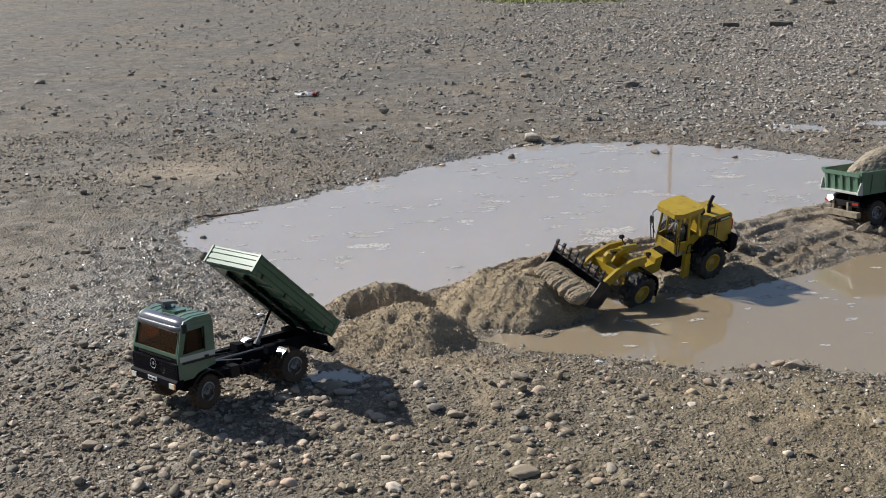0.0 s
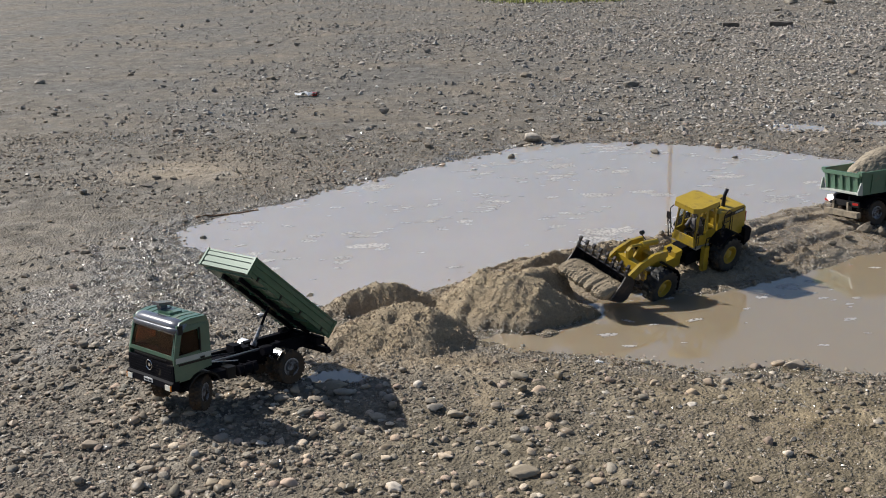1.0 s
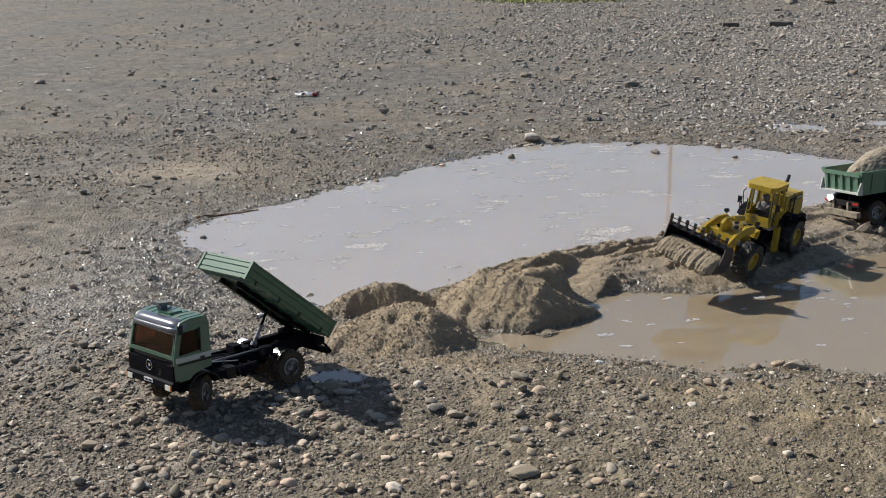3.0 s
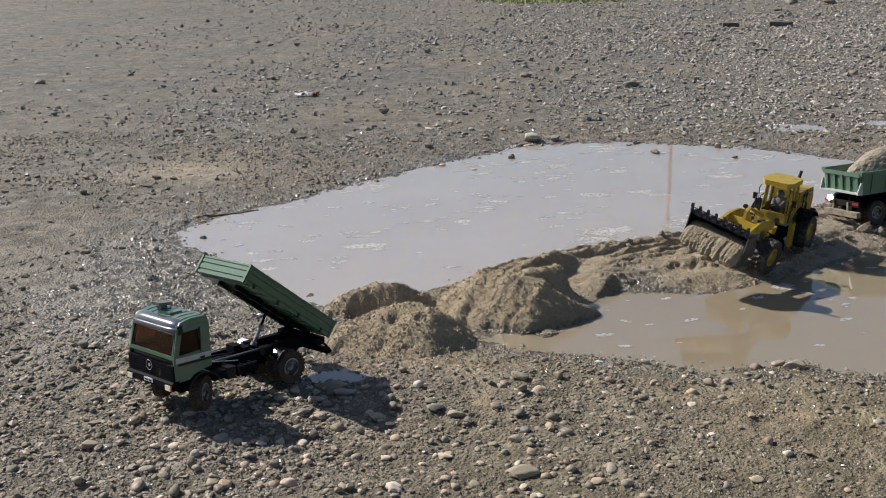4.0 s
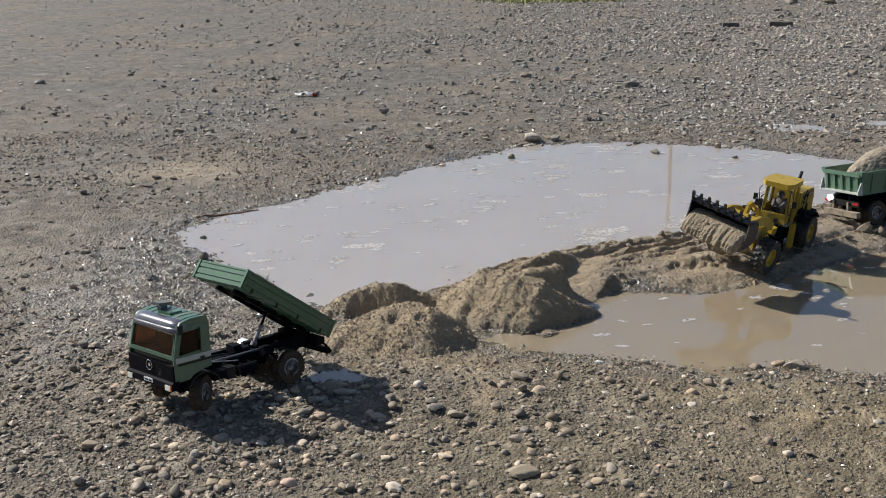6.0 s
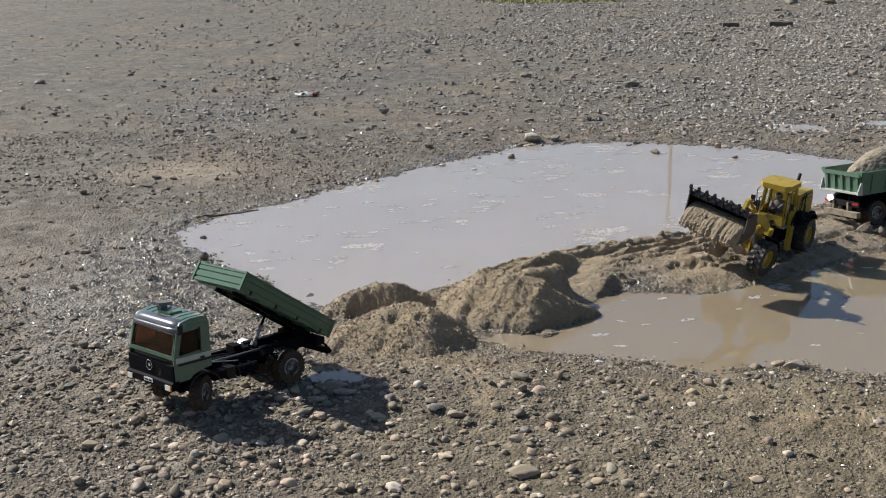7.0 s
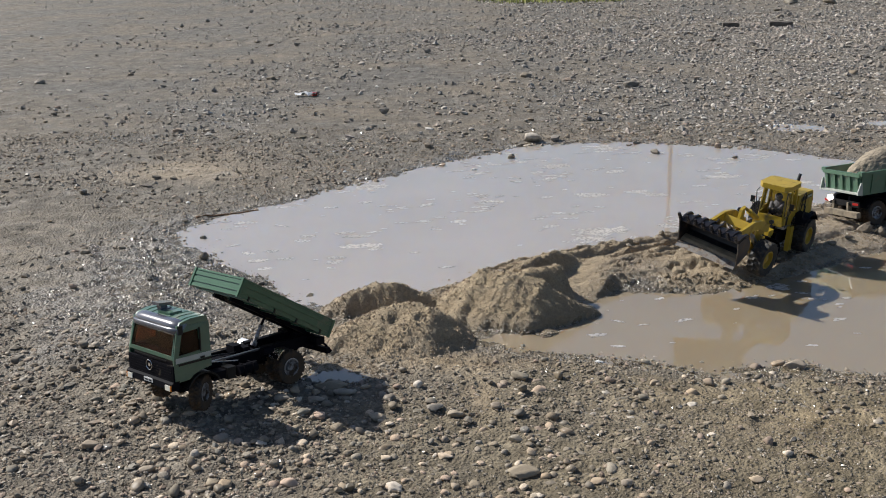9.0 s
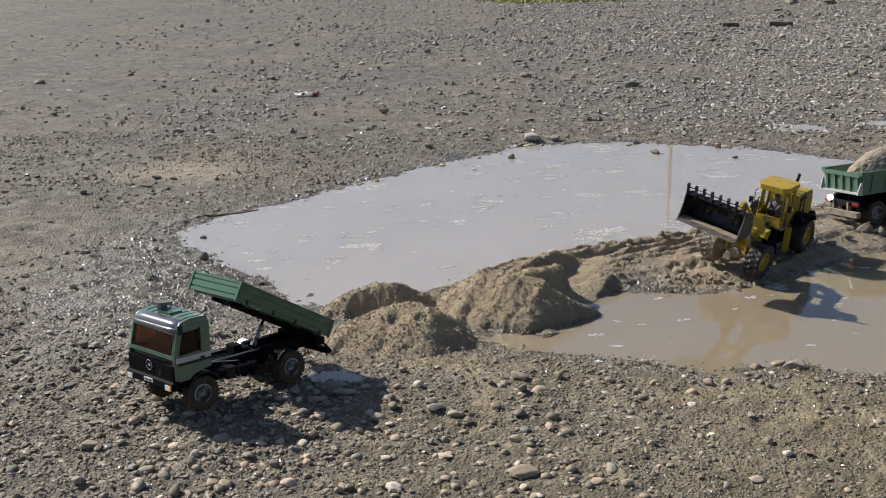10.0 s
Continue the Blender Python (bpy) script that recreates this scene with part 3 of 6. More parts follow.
    # deep wet ruts between the loader and the loaded truck
    for shift in (-0.072, 0.072):
        td, _, run = line_distance(x, y, [(0.93 + shift * 0.6, 3.22 - shift * 0.8), (1.06 + shift * 0.6, 3.345 - shift * 0.8), (1.20 + shift * 0.5, 3.48 - shift * 0.9), (1.40 + shift * 0.4, 3.61 - shift * 0.9), (1.75 + shift * 0.4, 3.78 - shift * 0.9)])
        rut = np.exp(-((td + 0.004 * fbm(x * 18, y * 18, 2, 61)) / 0.024) ** 4) * np.clip((x - 0.9) / 0.08, 0, 1)
        z = z - rut * (0.010 + 0.0015 * np.sin(run * 230))
        z = z + 0.006 * np.exp(-((td - 0.034) / 0.010) ** 2) * np.clip((x - 0.9) / 0.08, 0, 1) * (0.7 + 0.9 * fbm(x * 26, y * 26, 3, 62))
        wet = np.maximum(wet, rut)
    # tyre track pressed into the wet silt
    for shift in (0.0, 0.16):
        td, _, run = line_distance(x, y, [(-1.0 - shift, 3.56), (-0.96 - shift, 3.43), (-0.87 - shift, 3.19), (-0.75 - shift, 2.97), (-0.66 - shift, 2.85)])
        track = np.exp(-(td / 0.022) ** 4)
        z = z - track * (0.004 + 0.0025 * np.sin(run * 210))
        wet = np.maximum(wet, track)
    # level ground behind the near gravel
    near = np.clip((y - 1.25) / 0.35, 0, 1)
    return (WATER + 0.012) * (1 - near) + z * near, wet, sand


def mesh_arrays(name, verts, faces, smooth=True):
    """A mesh from arrays of corners and of triangles or quads."""
    me = bpy.data.meshes.new(name)
    n, k = faces.shape
    me.vertices.add(len(verts))
    me.vertices.foreach_set("co", np.ascontiguousarray(verts, np.float32).ravel())
    me.loops.add(n * k)
    me.loops.foreach_set("vertex_index", np.ascontiguousarray(faces, np.int32).ravel())
    me.polygons.add(n)
    me.polygons.foreach_set("loop_start", np.arange(0, n * k, k, dtype=np.int32))
    me.polygons.foreach_set("use_smooth", np.full(n, smooth))
    me.update(calc_edges=True)
    me.validate()
    return me


def steps(edges):
    """Grid lines: runs of (end, spacing) that grow from a start."""
    out = [edges[0]]
    for end, gap in edges[1:]:
        n = max(1, int(round((end - out[-1]) / gap)))
        out += list(np.linspace(out[-1], end, n + 1)[1:])
    return np.array(out)


xs = steps([-400.0, (-60, 40), (-12, 4), (-4, 0.25), (-1.6, 0.03), (-1.0, 0.012), (-0.36, 0.0085), (1.1, 0.005), (1.75, 0.008), (2.6, 0.02), (6, 0.15), (14, 0.6), (60, 6), (400, 40)])
ys = steps([-60.0, (-4, 8), (1.2, 0.4), (1.6, 0.02), (2.4, 0.0085), (3.4, 0.005), (3.9, 0.0085), (5.6, 0.018), (9, 0.05), (18, 0.15), (60, 3), (600, 40)])
GX, GY = np.meshgrid(xs, ys)
GZ, GWET, GSAND = land(GX.ravel(), GY.ravel())
cols, rows = len(xs), len(ys)
quad = (np.arange(rows - 1)[:, None] * cols + np.arange(cols - 1)[None, :]).ravel()
ground = new("ground", mesh_arrays("ground", np.stack([GX.ravel(), GY.ravel(), GZ], 1), np.stack([quad, quad + 1, quad + cols + 1, quad + cols], 1)))
ground.data.materials.append(M_GROUND)
for key, values in (("wet", GWET), ("sand", GSAND)):
    layer = ground.data.attributes.new(key, "FLOAT", "POINT")
    layer.data.foreach_set("value", values.astype(np.float32))
tagged(ground, "grey-brown silt and gravel ground with heaped sand causeway", "ground", kind="structure")


def water_sheet(name, label, outline, mat):
    bm = bmesh.new()
    bm.faces.new([bm.verts.new((x, y, WATER)) for x, y in outline])
    me = bpy.data.meshes.new(name)
    bm.to_mesh(me)
    bm.free()
    me.materials.append(mat)
    return tagged(new(name, me), label, "water", kind="structure")


# the causeway and the heaps part the two pools
water_sheet("water", "wide pool of silty water mirroring pale sky", [(-1.0, 2.724), (-0.05, 2.724), (0.3, 2.984), (2.2, 4.114), (2.7, 4.4), (2.7, 5.9), (-1.0, 5.9)], M_WATER)
water_sheet("water", "shallow brown pool beside the causeway", [(-1.0, 2.25), (2.2, 2.25), (2.2, 4.11), (0.3, 2.98), (-0.05, 2.72), (-1.0, 2.72)], M_WATER_NEAR)


def ground_z(x, y):
    return float(land(np.array([x], float), np.array([y], float))[0][0])


# ---------- building blocks ----------
def part(name, bm, mat, parent, label="", bevel=0.0, smooth=False):
    """Links a bmesh as one mesh object under a thing or a part."""
    if bevel:
        bmesh.ops.bevel(bm, geom=[e for e in bm.edges if len(e.link_faces) == 2 and e.calc_face_angle(0) > 0.5], offset=bevel, segments=2, affect="EDGES", profile=0.6)
    bmesh.ops.recalc_face_normals(bm, faces=bm.faces[:])
    me = bpy.data.meshes.new(name)
    bm.to_mesh(me)
    bm.free()
    me.materials.append(mat)
    if smooth:
        me.polygons.foreach_set("use_smooth", np.full(len(me.polygons), True))
        me.set_sharp_from_angle(angle=radians(40))
    ob = new(name, me)
    ob.parent = parent
    if label:
        ob["label"] = label
    return ob


def box(bm, x0, x1, y0, y1, z0, z1, m=None):
    v = [bm.verts.new((x, y, z)) for x in (x0, x1) for y in (y0, y1) for z in (z0, z1)]
    for f in ((0, 1, 3, 2), (4, 6, 7, 5), (0, 4, 5, 1), (2, 3, 7, 6), (0, 2, 6, 4), (1, 5, 7, 3)):
        bm.faces.new([v[i] for i in f])
    if m is not None:
        bmesh.ops.transform(bm, matrix=m, verts=v)
    return v


def solid(*boxes):
    bm = bmesh.new()
    for b in boxes:
        box(bm, *b)
    return bm


def rod(bm, a, b, r, r2=None, seg=10):
    """A round bar from a to b."""
    a, b = Vector(a), Vector(b)
    q = (b - a).to_track_quat("Z", "Y")
    r2 = r if r2 is None else r2
    rings = [[bm.verts.new(c + q @ Vector((k * math.cos(t), k * math.sin(t), 0))) for t in (2 * math.pi * i / seg for i in range(seg))] for c, k in ((a, r), (b, r2))]
    for i in range(seg):
        j = (i + 1) % seg
        bm.faces.new((rings[0][i], rings[0][j], rings[1][j], rings[1][i]))
    bm.faces.new(rings[0][::-1])
    bm.faces.new(rings[1])


def pipe(bm, points, r, seg=8):
    for a, b in zip(points, points[1:]):
        rod(bm, a, b, r, seg=seg)


def profile(bm, pts, y0, y1):
    """A side outline (x, z) drawn out across y."""
    a = [bm.verts.new((x, y0, z)) for x, z in pts]
    b = [bm.verts.new((x, y1, z)) for x, z in pts]
    n = len(pts)
    bm.faces.new(a)
    bm.faces.new(b[::-1])
    for i in range(n):
        bm.faces.new((a[i], b[i], b[(i + 1) % n], a[(i + 1) % n]))


def sheet(bm, pts, thick, y0, y1):
    """A bent plate: an open side line (x, z) of some thickness, drawn out across y."""
    up = []
    for i, (x, z) in enumerate(pts):
        ax, az = pts[max(i - 1, 0)]
        bx, bz = pts[min(i + 1, len(pts) - 1)]
        n = math.hypot(bx - ax, bz - az)
        up.append((x - (bz - az) / n * thick, z + (bx - ax) / n * thick))
    n = len(pts)
    rim = pts + up[::-1]
    a, b = ([bm.verts.new((x, y, z)) for x, z in rim] for y in (y0, y1))
    for i in range(n - 1):
        j = 2 * n - 1 - i
        bm.faces.new((a[i], a[i + 1], a[j - 1], a[j]))
        bm.faces.new((b[i + 1], b[i], b[j], b[j - 1]))
    for i in range(2 * n):
        k = (i + 1) % (2 * n)
        bm.faces.new((a[k], a[i], b[i], b[k]))


def pane_frame(bm, outer, inner, thick):
    """A panel with an opening: four corners outside, four inside, drawn back by a vector."""
    t = Vector(thick)
    o, i = [Vector(p) for p in outer], [Vector(p) for p in inner]
    fo, fi = [bm.verts.new(p) for p in o], [bm.verts.new(p) for p in i]
    bo, bi = [bm.verts.new(p + t) for p in o], [bm.verts.new(p + t) for p in i]
    for k in range(4):
        j = (k + 1) % 4
        bm.faces.new((fo[k], fo[j], fi[j], fi[k]))
        bm.faces.new((bo[j], bo[k], bi[k], bi[j]))
        bm.faces.new((fo[j], fo[k], bo[k], bo[j]))
        bm.faces.new((fi[k], fi[j], bi[j], bi[k]))


def plate(bm, corners, thick):
    t = Vector(thick)
    a = [bm.verts.new(Vector(p)) for p in corners]
    b = [bm.verts.new(Vector(p) + t) for p in corners]
    n = len(a)
    bm.faces.new(a)
    bm.faces.new(b[::-1])
    for k in range(n):
        bm.faces.new((a[(k + 1) % n], a[k], b[k], b[(k + 1) % n]))


def lathe(bm, prof, seg=32):
    """Turns a (radius, y) outline round the y axis."""
    rings = [[bm.verts.new((r * math.cos(t), y, r * math.sin(t))) for t in (2 * math.pi * i / seg for i in range(seg))] for r, y in prof]
    for a, b in zip(rings, rings[1:]):
        for i in range(seg):
            j = (i + 1) % seg
            bm.faces.new((a[i], a[j], b[j], b[i]))
    bm.faces.new(rings[0])
    bm.faces.new(rings[-1][::-1])


def wheel(parent, m, radius, width, tyre_mat, rim_mat, rim=0.52, lugs=0, side=1, nuts=8, tyre_label=""):
    """A tyre with its rim; side is +1 where the outer face looks to +y."""
    bm = bmesh.new()
    r, w = radius, width / 2
    seg = lugs * 4 if lugs else 48
    prof = [(rim, -0.8, 0), (0.72, -0.98, 0), (0.88, -1.0, 0), (0.93, -0.96, 1), (0.93, -0.5, 1), (0.93, -0.08, 1), (0.93, 0.08, 2), (0.93, 0.5, 2), (0.93, 0.96, 2), (0.88, 1.0, 0), (0.72, 0.98, 0), (rim, 0.8, 0)]
    rings = []
    for k, yy, tread in prof:
        ring = []
        for i in range(seg):
            shift = abs(yy) * 0.9 + (0.5 if tread == 2 else 0.0)
            up = tread and ((i / 4 + shift) % 1.0) < 0.55
            q = r * (1.035 if up else k)
            t = 2 * math.pi * (i + (0.35 if up else 0)) / seg
            ring.append(bm.verts.new((q * math.cos(t), yy * w, q * math.sin(t))))
        rings.append(ring)
    for a, b in zip(rings, rings[1:]):
        for i in range(seg):
            bm.faces.new((a[i], a[(i + 1) % seg], b[(i + 1) % seg], b[i]))
    for i in range(seg):
        bm.faces.new((rings[-1][i], rings[-1][(i + 1) % seg], rings[0][(i + 1) % seg], rings[0][i]))
    tyre = part("wheel", bm, tyre_mat, parent, tyre_label, smooth=True)
    tyre.matrix_basis = m
    bm = bmesh.new()
    rr = r * (rim + 0.01)
    s = side
    lathe(bm, [(rr, -s * w * 0.75), (rr * 1.04, s * w * 0.86), (rr * 0.93, s * w * 0.9), (rr * 0.86, s * w * 0.35), (rr * 0.52, s * w * 0.15), (rr * 0.46, s * w * 0.55), (rr * 0.3, s * w * 0.66), (rr * 0.1, s * w * 0.66)], 32)
    for k in range(nuts):
        t = 2 * math.pi * k / nuts
        c = Vector((rr * 0.68 * math.cos(t), s * w * 0.24, rr * 0.68 * math.sin(t)))
        rod(bm, c, c + Vector((0, s * w * 0.16, 0)), rr * 0.07, seg=6)
    part("rim", bm, rim_mat, tyre, smooth=True)
    return tyre


def boxes(name, rows, mat, parent, label="", bevel=0.0):
    """Each box a part of its own."""
    for row in rows:
        part(name, solid(row), mat, parent, label, bevel)


def thing(name, label, category, group=""):
    return tagged(new(name), label, category, group)


# ---------- green tipper truck that lowers its bed ----------
M_FLOOR = material("dusty_grey_floor", (0.32, 0.29, 0.24), 0.8, var=0.2)
T_BASE = 0.241
tipper = thing("tipper_truck", "small green model tipper truck with raised bed and muddy tyres", "model truck", "model trucks")


def build_tipper(t):
    F, Rr, W2 = 0.3130, 0.2190, 0.0835     # front, back and half width of the cab
    zb, zm, zr = 0.064, 0.132, 0.198
    fx = lambda z: F if z < zm else F - (z - zm) * 0.24
    # cab walls with open windows
    bm = bmesh.new()
    for s in (1, -1):
        y = s * W2
        out = [(Rr, y, zm - 0.004), (F - 0.001, y, zm - 0.004), (fx(zr) - 0.006, y * 0.955, zr - 0.003), (Rr, y * 0.955, zr - 0.003)]
        inn = [(Rr + 0.026, y * 0.997, zm + 0.006), (F - 0.014, y * 0.997, zm + 0.003), (F - 0.026, y * 0.972, zr - 0.016), (Rr + 0.028, y * 0.972, zr - 0.014)]
        pane_frame(bm, out, inn, (0, -s * 0.004, 0))
        # door and side below, cut round the wheel
        pts = [(Rr, zm - 0.004), (Rr, 0.098), (T_BASE - 0.018, 0.098), (T_BASE + 0.004, 0.0945), (T_BASE + 0.024, 0.088), (T_BASE + 0.034, 0.080), (F - 0.003, 0.079), (F - 0.001, zm - 0.004)]
        profile(bm, pts, y - s * 0.004, y)
    pane_frame(bm, [(F - 0.001, -W2, zm - 0.004), (F - 0.001, W2, zm - 0.004), (fx(zr), W2 * 0.955, zr), (fx(zr), -W2 * 0.955, zr)],
               [(F - 0.001, -W2 + 0.008, zm + 0.004), (F - 0.001, W2 - 0.008, zm + 0.004), (fx(zr) + 0.003, W2 * 0.955 - 0.006, zr - 0.016), (fx(zr) + 0.003, -W2 * 0.955 + 0.006, zr - 0.016)], (-0.004, 0, 0))
    pane_frame(bm, [(Rr, -W2, 0.098), (Rr, W2, 0.098), (Rr, W2 * 0.955, zr - 0.003), (Rr, -W2 * 0.955, zr - 0.003)], [(Rr, -0.056, 0.146), (Rr, 0.056, 0.146), (Rr, 0.054, 0.182), (Rr, -0.054, 0.182)], (0.004, 0, 0))
    part("cab", bm, M_GREEN, t, "moss green cab shell", bevel=0.0012)
    bm = bmesh.new()
    profile(bm, [(Rr, zr - 0.008), (Rr + 0.003, zr + 0.006), (Rr + 0.008, zr + 0.0105), (Rr + 0.045, zr + 0.0105), (fx(zr) - 0.008, zr + 0.005), (fx(zr), zr - 0.004)], -W2 * 0.945, W2 * 0.945)
    part("roof", bm, M_GREEN, t, bevel=0.004, smooth=True)
    for k in (-3, -2, -1, 1, 2, 3):
        bm = bmesh.new()
        profile(bm, [(Rr + 0.006, zr + 0.006), (Rr + 0.010, zr + 0.0116), (Rr + 0.045, zr + 0.0117), (fx(zr) - 0.010, zr + 0.0068), (fx(zr) - 0.010, zr + 0.002)], k * 0.0215 - 0.004, k * 0.0215 + 0.004)
        part("roof_rib", bm, M_GREEN, t, bevel=0.0006)
    part("roof_hatch", solid((Rr + 0.025, Rr + 0.055, -0.022, 0.022, zr + 0.009, zr + 0.0145)), M_GREEN, t, bevel=0.002)
    bm = solid((Rr + 0.026, Rr + 0.048, -0.034, -0.014, zr + 0.0105, zr + 0.016), (Rr + 0.034, Rr + 0.05, -0.032, -0.018, zr + 0.014, zr + 0.024))
    profile(bm, [(Rr + 0.024, zr + 0.0215), (Rr + 0.058, zr + 0.0245), (Rr + 0.058, zr + 0.031), (Rr + 0.024, zr + 0.0275)], -0.037, -0.012)
    part("roof_horn_box", bm, M_VISOR, t, "glossy dark box on the roof", bevel=0.0008)
    bm = bmesh.new()
    xv = fx(zr)
    nose = [(xv + 0.003, zr - 0.0178), (xv + 0.0078, zr - 0.0172), (xv + 0.0098, zr - 0.0145), (xv + 0.0104, zr - 0.0105), (xv + 0.0100, zr - 0.0065), (xv + 0.0086, zr - 0.0048), (xv + 0.0062, zr - 0.0042),
            (xv + 0.0060, zr - 0.0022), (xv + 0.0050, zr + 0.0012), (xv + 0.0022, zr + 0.0048), (xv - 0.003, zr + 0.0080), (xv - 0.009, zr + 0.0096), (xv - 0.015, zr + 0.0100), (xv - 0.015, zr + 0.0040), (xv - 0.006, zr - 0.006)]
    rows = []
    for k in range(-12, 13):
        u = abs(k) / 12
        back, low = 0.010 * u ** 7, 0.0035 * u ** 7
        # the ends wrap back and the upper edge draws in
        rows.append([bm.verts.new((x - back, (k / 12) * (W2 - 0.0012 - 0.006 * max(0.0, (z - zr) / 0.010)), z - low * (1 if z > zr else 0.3))) for x, z in nose])
    for a, b in zip(rows, rows[1:]):
        for p in range(len(nose)):
            q = (p + 1) % len(nose)
            bm.faces.new((a[p], a[q], b[q], b[p]))
    bm.faces.new(rows[0][::-1])
    bm.faces.new(rows[-1])
    bmesh.ops.recalc_face_normals(bm, faces=bm.faces[:])
    part("sun_visor", bm, M_VISOR, t, "glossy blue-black sun visor", smooth=True)
    for s in (1, -1):
        part("visor_end", solid((fx(zr) - 0.012, fx(zr) - 0.001, s * (W2 - 0.003) - 0.002, s * (W2 - 0.003) + 0.002, zr - 0.019, zr + 0.000)), M_BLACK, t, bevel=0.002)
    # glass
    bm = bmesh.new()
    plate(bm, [(F - 0.003, -W2 + 0.007, zm + 0.003), (F - 0.003, W2 - 0.007, zm + 0.003), (fx(zr) + 0.001, W2 * 0.955 - 0.005, zr - 0.015), (fx(zr) + 0.001, -W2 * 0.955 + 0.005, zr - 0.015)], (-0.001, 0, 0))
    part("windscreen", bm, M_GLASS, t, "smoked brown windscreen")
    part("rear_window", solid((Rr + 0.001, Rr + 0.002, -0.057, 0.057, 0.145, 0.183)), M_GLASS_L, t, "clear rear window")
    bm = bmesh.new()
    for k in range(18):
        a, b = 2 * math.pi * k / 18, 2 * math.pi * (k + 1) / 18
        rod(bm, (F - 0.040 - 0.006 * math.sin(a), 0.038 + 0.016 * math.cos(a), 0.140 + 0.014 * math.sin(a)), (F - 0.040 - 0.006 * math.sin(b), 0.038 + 0.016 * math.cos(b), 0.140 + 0.014 * math.sin(b)), 0.0016, seg=6)
    rod(bm, (F - 0.040, 0.038, 0.140), (F - 0.020, 0.038, 0.126), 0.0022, seg=6)
    part("steering_wheel", bm, M_BLACK, t, "black steering wheel")
    for s in (1, -1):
        bm = bmesh.new()
        y = s * (W2 - 0.0022)
        plate(bm, [(Rr + 0.025, y * 0.997, zm + 0.005), (F - 0.013, y * 0.997, zm + 0.002), (F - 0.025, y * 0.972, zr - 0.015), (Rr + 0.027, y * 0.972, zr - 0.013)], (0, -s * 0.001, 0))
        part("side_window", bm, M_GLASS, t, "smoked brown side window")
        bm = solid((Rr + 0.0245, Rr + 0.027, y - 0.003, y + 0.003, zm + 0.003, zr - 0.012))
        part("window_seal", bm, M_BLACK, t)
        part("door_stripe", solid((Rr + 0.001, F - 0.006, s * W2 - 0.001, s * W2 + 0.0008, zm - 0.012, zm - 0.001)), M_STRIPE, t, "pale grey stripe along the door")
        part("door_trim", solid((Rr + 0.001, F - 0.012, s * W2 - 0.001, s * W2 + 0.0012, zm - 0.018, zm - 0.0135)), M_BLACK, t)
        part("door_handle", solid((Rr + 0.018, Rr + 0.028, s * W2, s * W2 + 0.003, zm - 0.012, zm - 0.008)), M_BLACK, t, bevel=0.0006)
        bm = bmesh.new()
        arc = [(T_BASE + 0.046 * math.cos(a), 0.042 + 0.048 * math.sin(a)) for a in (radians(d) for d in range(25, 152, 14))]
        sheet(bm, arc, 0.003, s * 0.046 if s > 0 else -0.088, 0.088 if s > 0 else -0.046)
        part("front_mudguard", bm, M_BLACK, t)
        bm = bmesh.new()
        pipe(bm, [(F - 0.004, s * (W2 - 0.003), zm + 0.004), (fx(zr) + 0.003, s * (W2 * 0.955 - 0.004), zr - 0.018)], 0.0016, 6)
        part("corner_trim", bm, M_BLACK, t)
    part("cab_inside", solid((Rr + 0.006, F - 0.01, -W2 + 0.008, W2 - 0.008, 0.100, 0.112), (Rr + 0.008, Rr + 0.028, 0.02, 0.062, 0.112, 0.176), (Rr + 0.008, Rr + 0.028, -0.062, -0.02, 0.112, 0.176),
                             (F - 0.03, F - 0.008, -W2 + 0.01, W2 - 0.01, 0.112, 0.135)), M_SEAT, t, "dark brown seats and dashboard", bevel=0.003)
    part("cab_lining", solid((Rr + 0.005, Rr + 0.007, -W2 + 0.006, W2 - 0.006, 0.100, 0.144), (Rr + 0.007, F - 0.03, -W2 + 0.009, W2 - 0.009, zr - 0.008, zr - 0.006)), M_LINING, t, "brown cab lining")
    # front: black grille, emblem ring, bumper, lamps
    grille = part("grille", solid((F - 0.006, F + 0.0015, -W2 + 0.001, W2 - 0.001, 0.080, 0.1165)), M_CHASSIS, t, "black slatted grille", bevel=0.0005)
    boxes("slat", [(F + 0.001, F + 0.0022, -W2 + 0.006, W2 - 0.006, 0.083 + k * 0.0057, 0.0858 + k * 0.0057) for k in range(6)], M_CHASSIS, grille)
    part("engine_block", solid((0.225, 0.290, -0.040, 0.040, 0.050, 0.080)), M_CHASSIS, t, bevel=0.006)
    part("nose_slot", solid((F - 0.001, F + 0.0008, -0.06, 0.06, 0.1228, 0.1246)), M_BLACK, t)
    bm = bmesh.new()
    for k in range(24):
        a, b = 2 * math.pi * k / 24, 2 * math.pi * (k + 1) / 24
        rod(bm, (F + 0.0045, 0.0105 * math.cos(a), 0.106 + 0.0105 * math.sin(a)), (F + 0.0045, 0.0105 * math.cos(b), 0.106 + 0.0105 * math.sin(b)), 0.0009, seg=6)
    rod(bm, (F + 0.003, 0, 0.106), (F + 0.0042, 0, 0.106), 0.004, seg=16)
    part("emblem_ring", bm, M_CHROME, t)
    bm = bmesh.new()
    profile(bm, [(F - 0.012, 0.066), (F + 0.005, 0.0635), (F + 0.008, 0.067), (F + 0.007, 0.079), (F + 0.003, 0.083), (F - 0.012, 0.083)], -W2 - 0.001, W2 + 0.001)
    part("bumper", bm, M_CHASSIS, t, "black front bumper", bevel=0.0015)
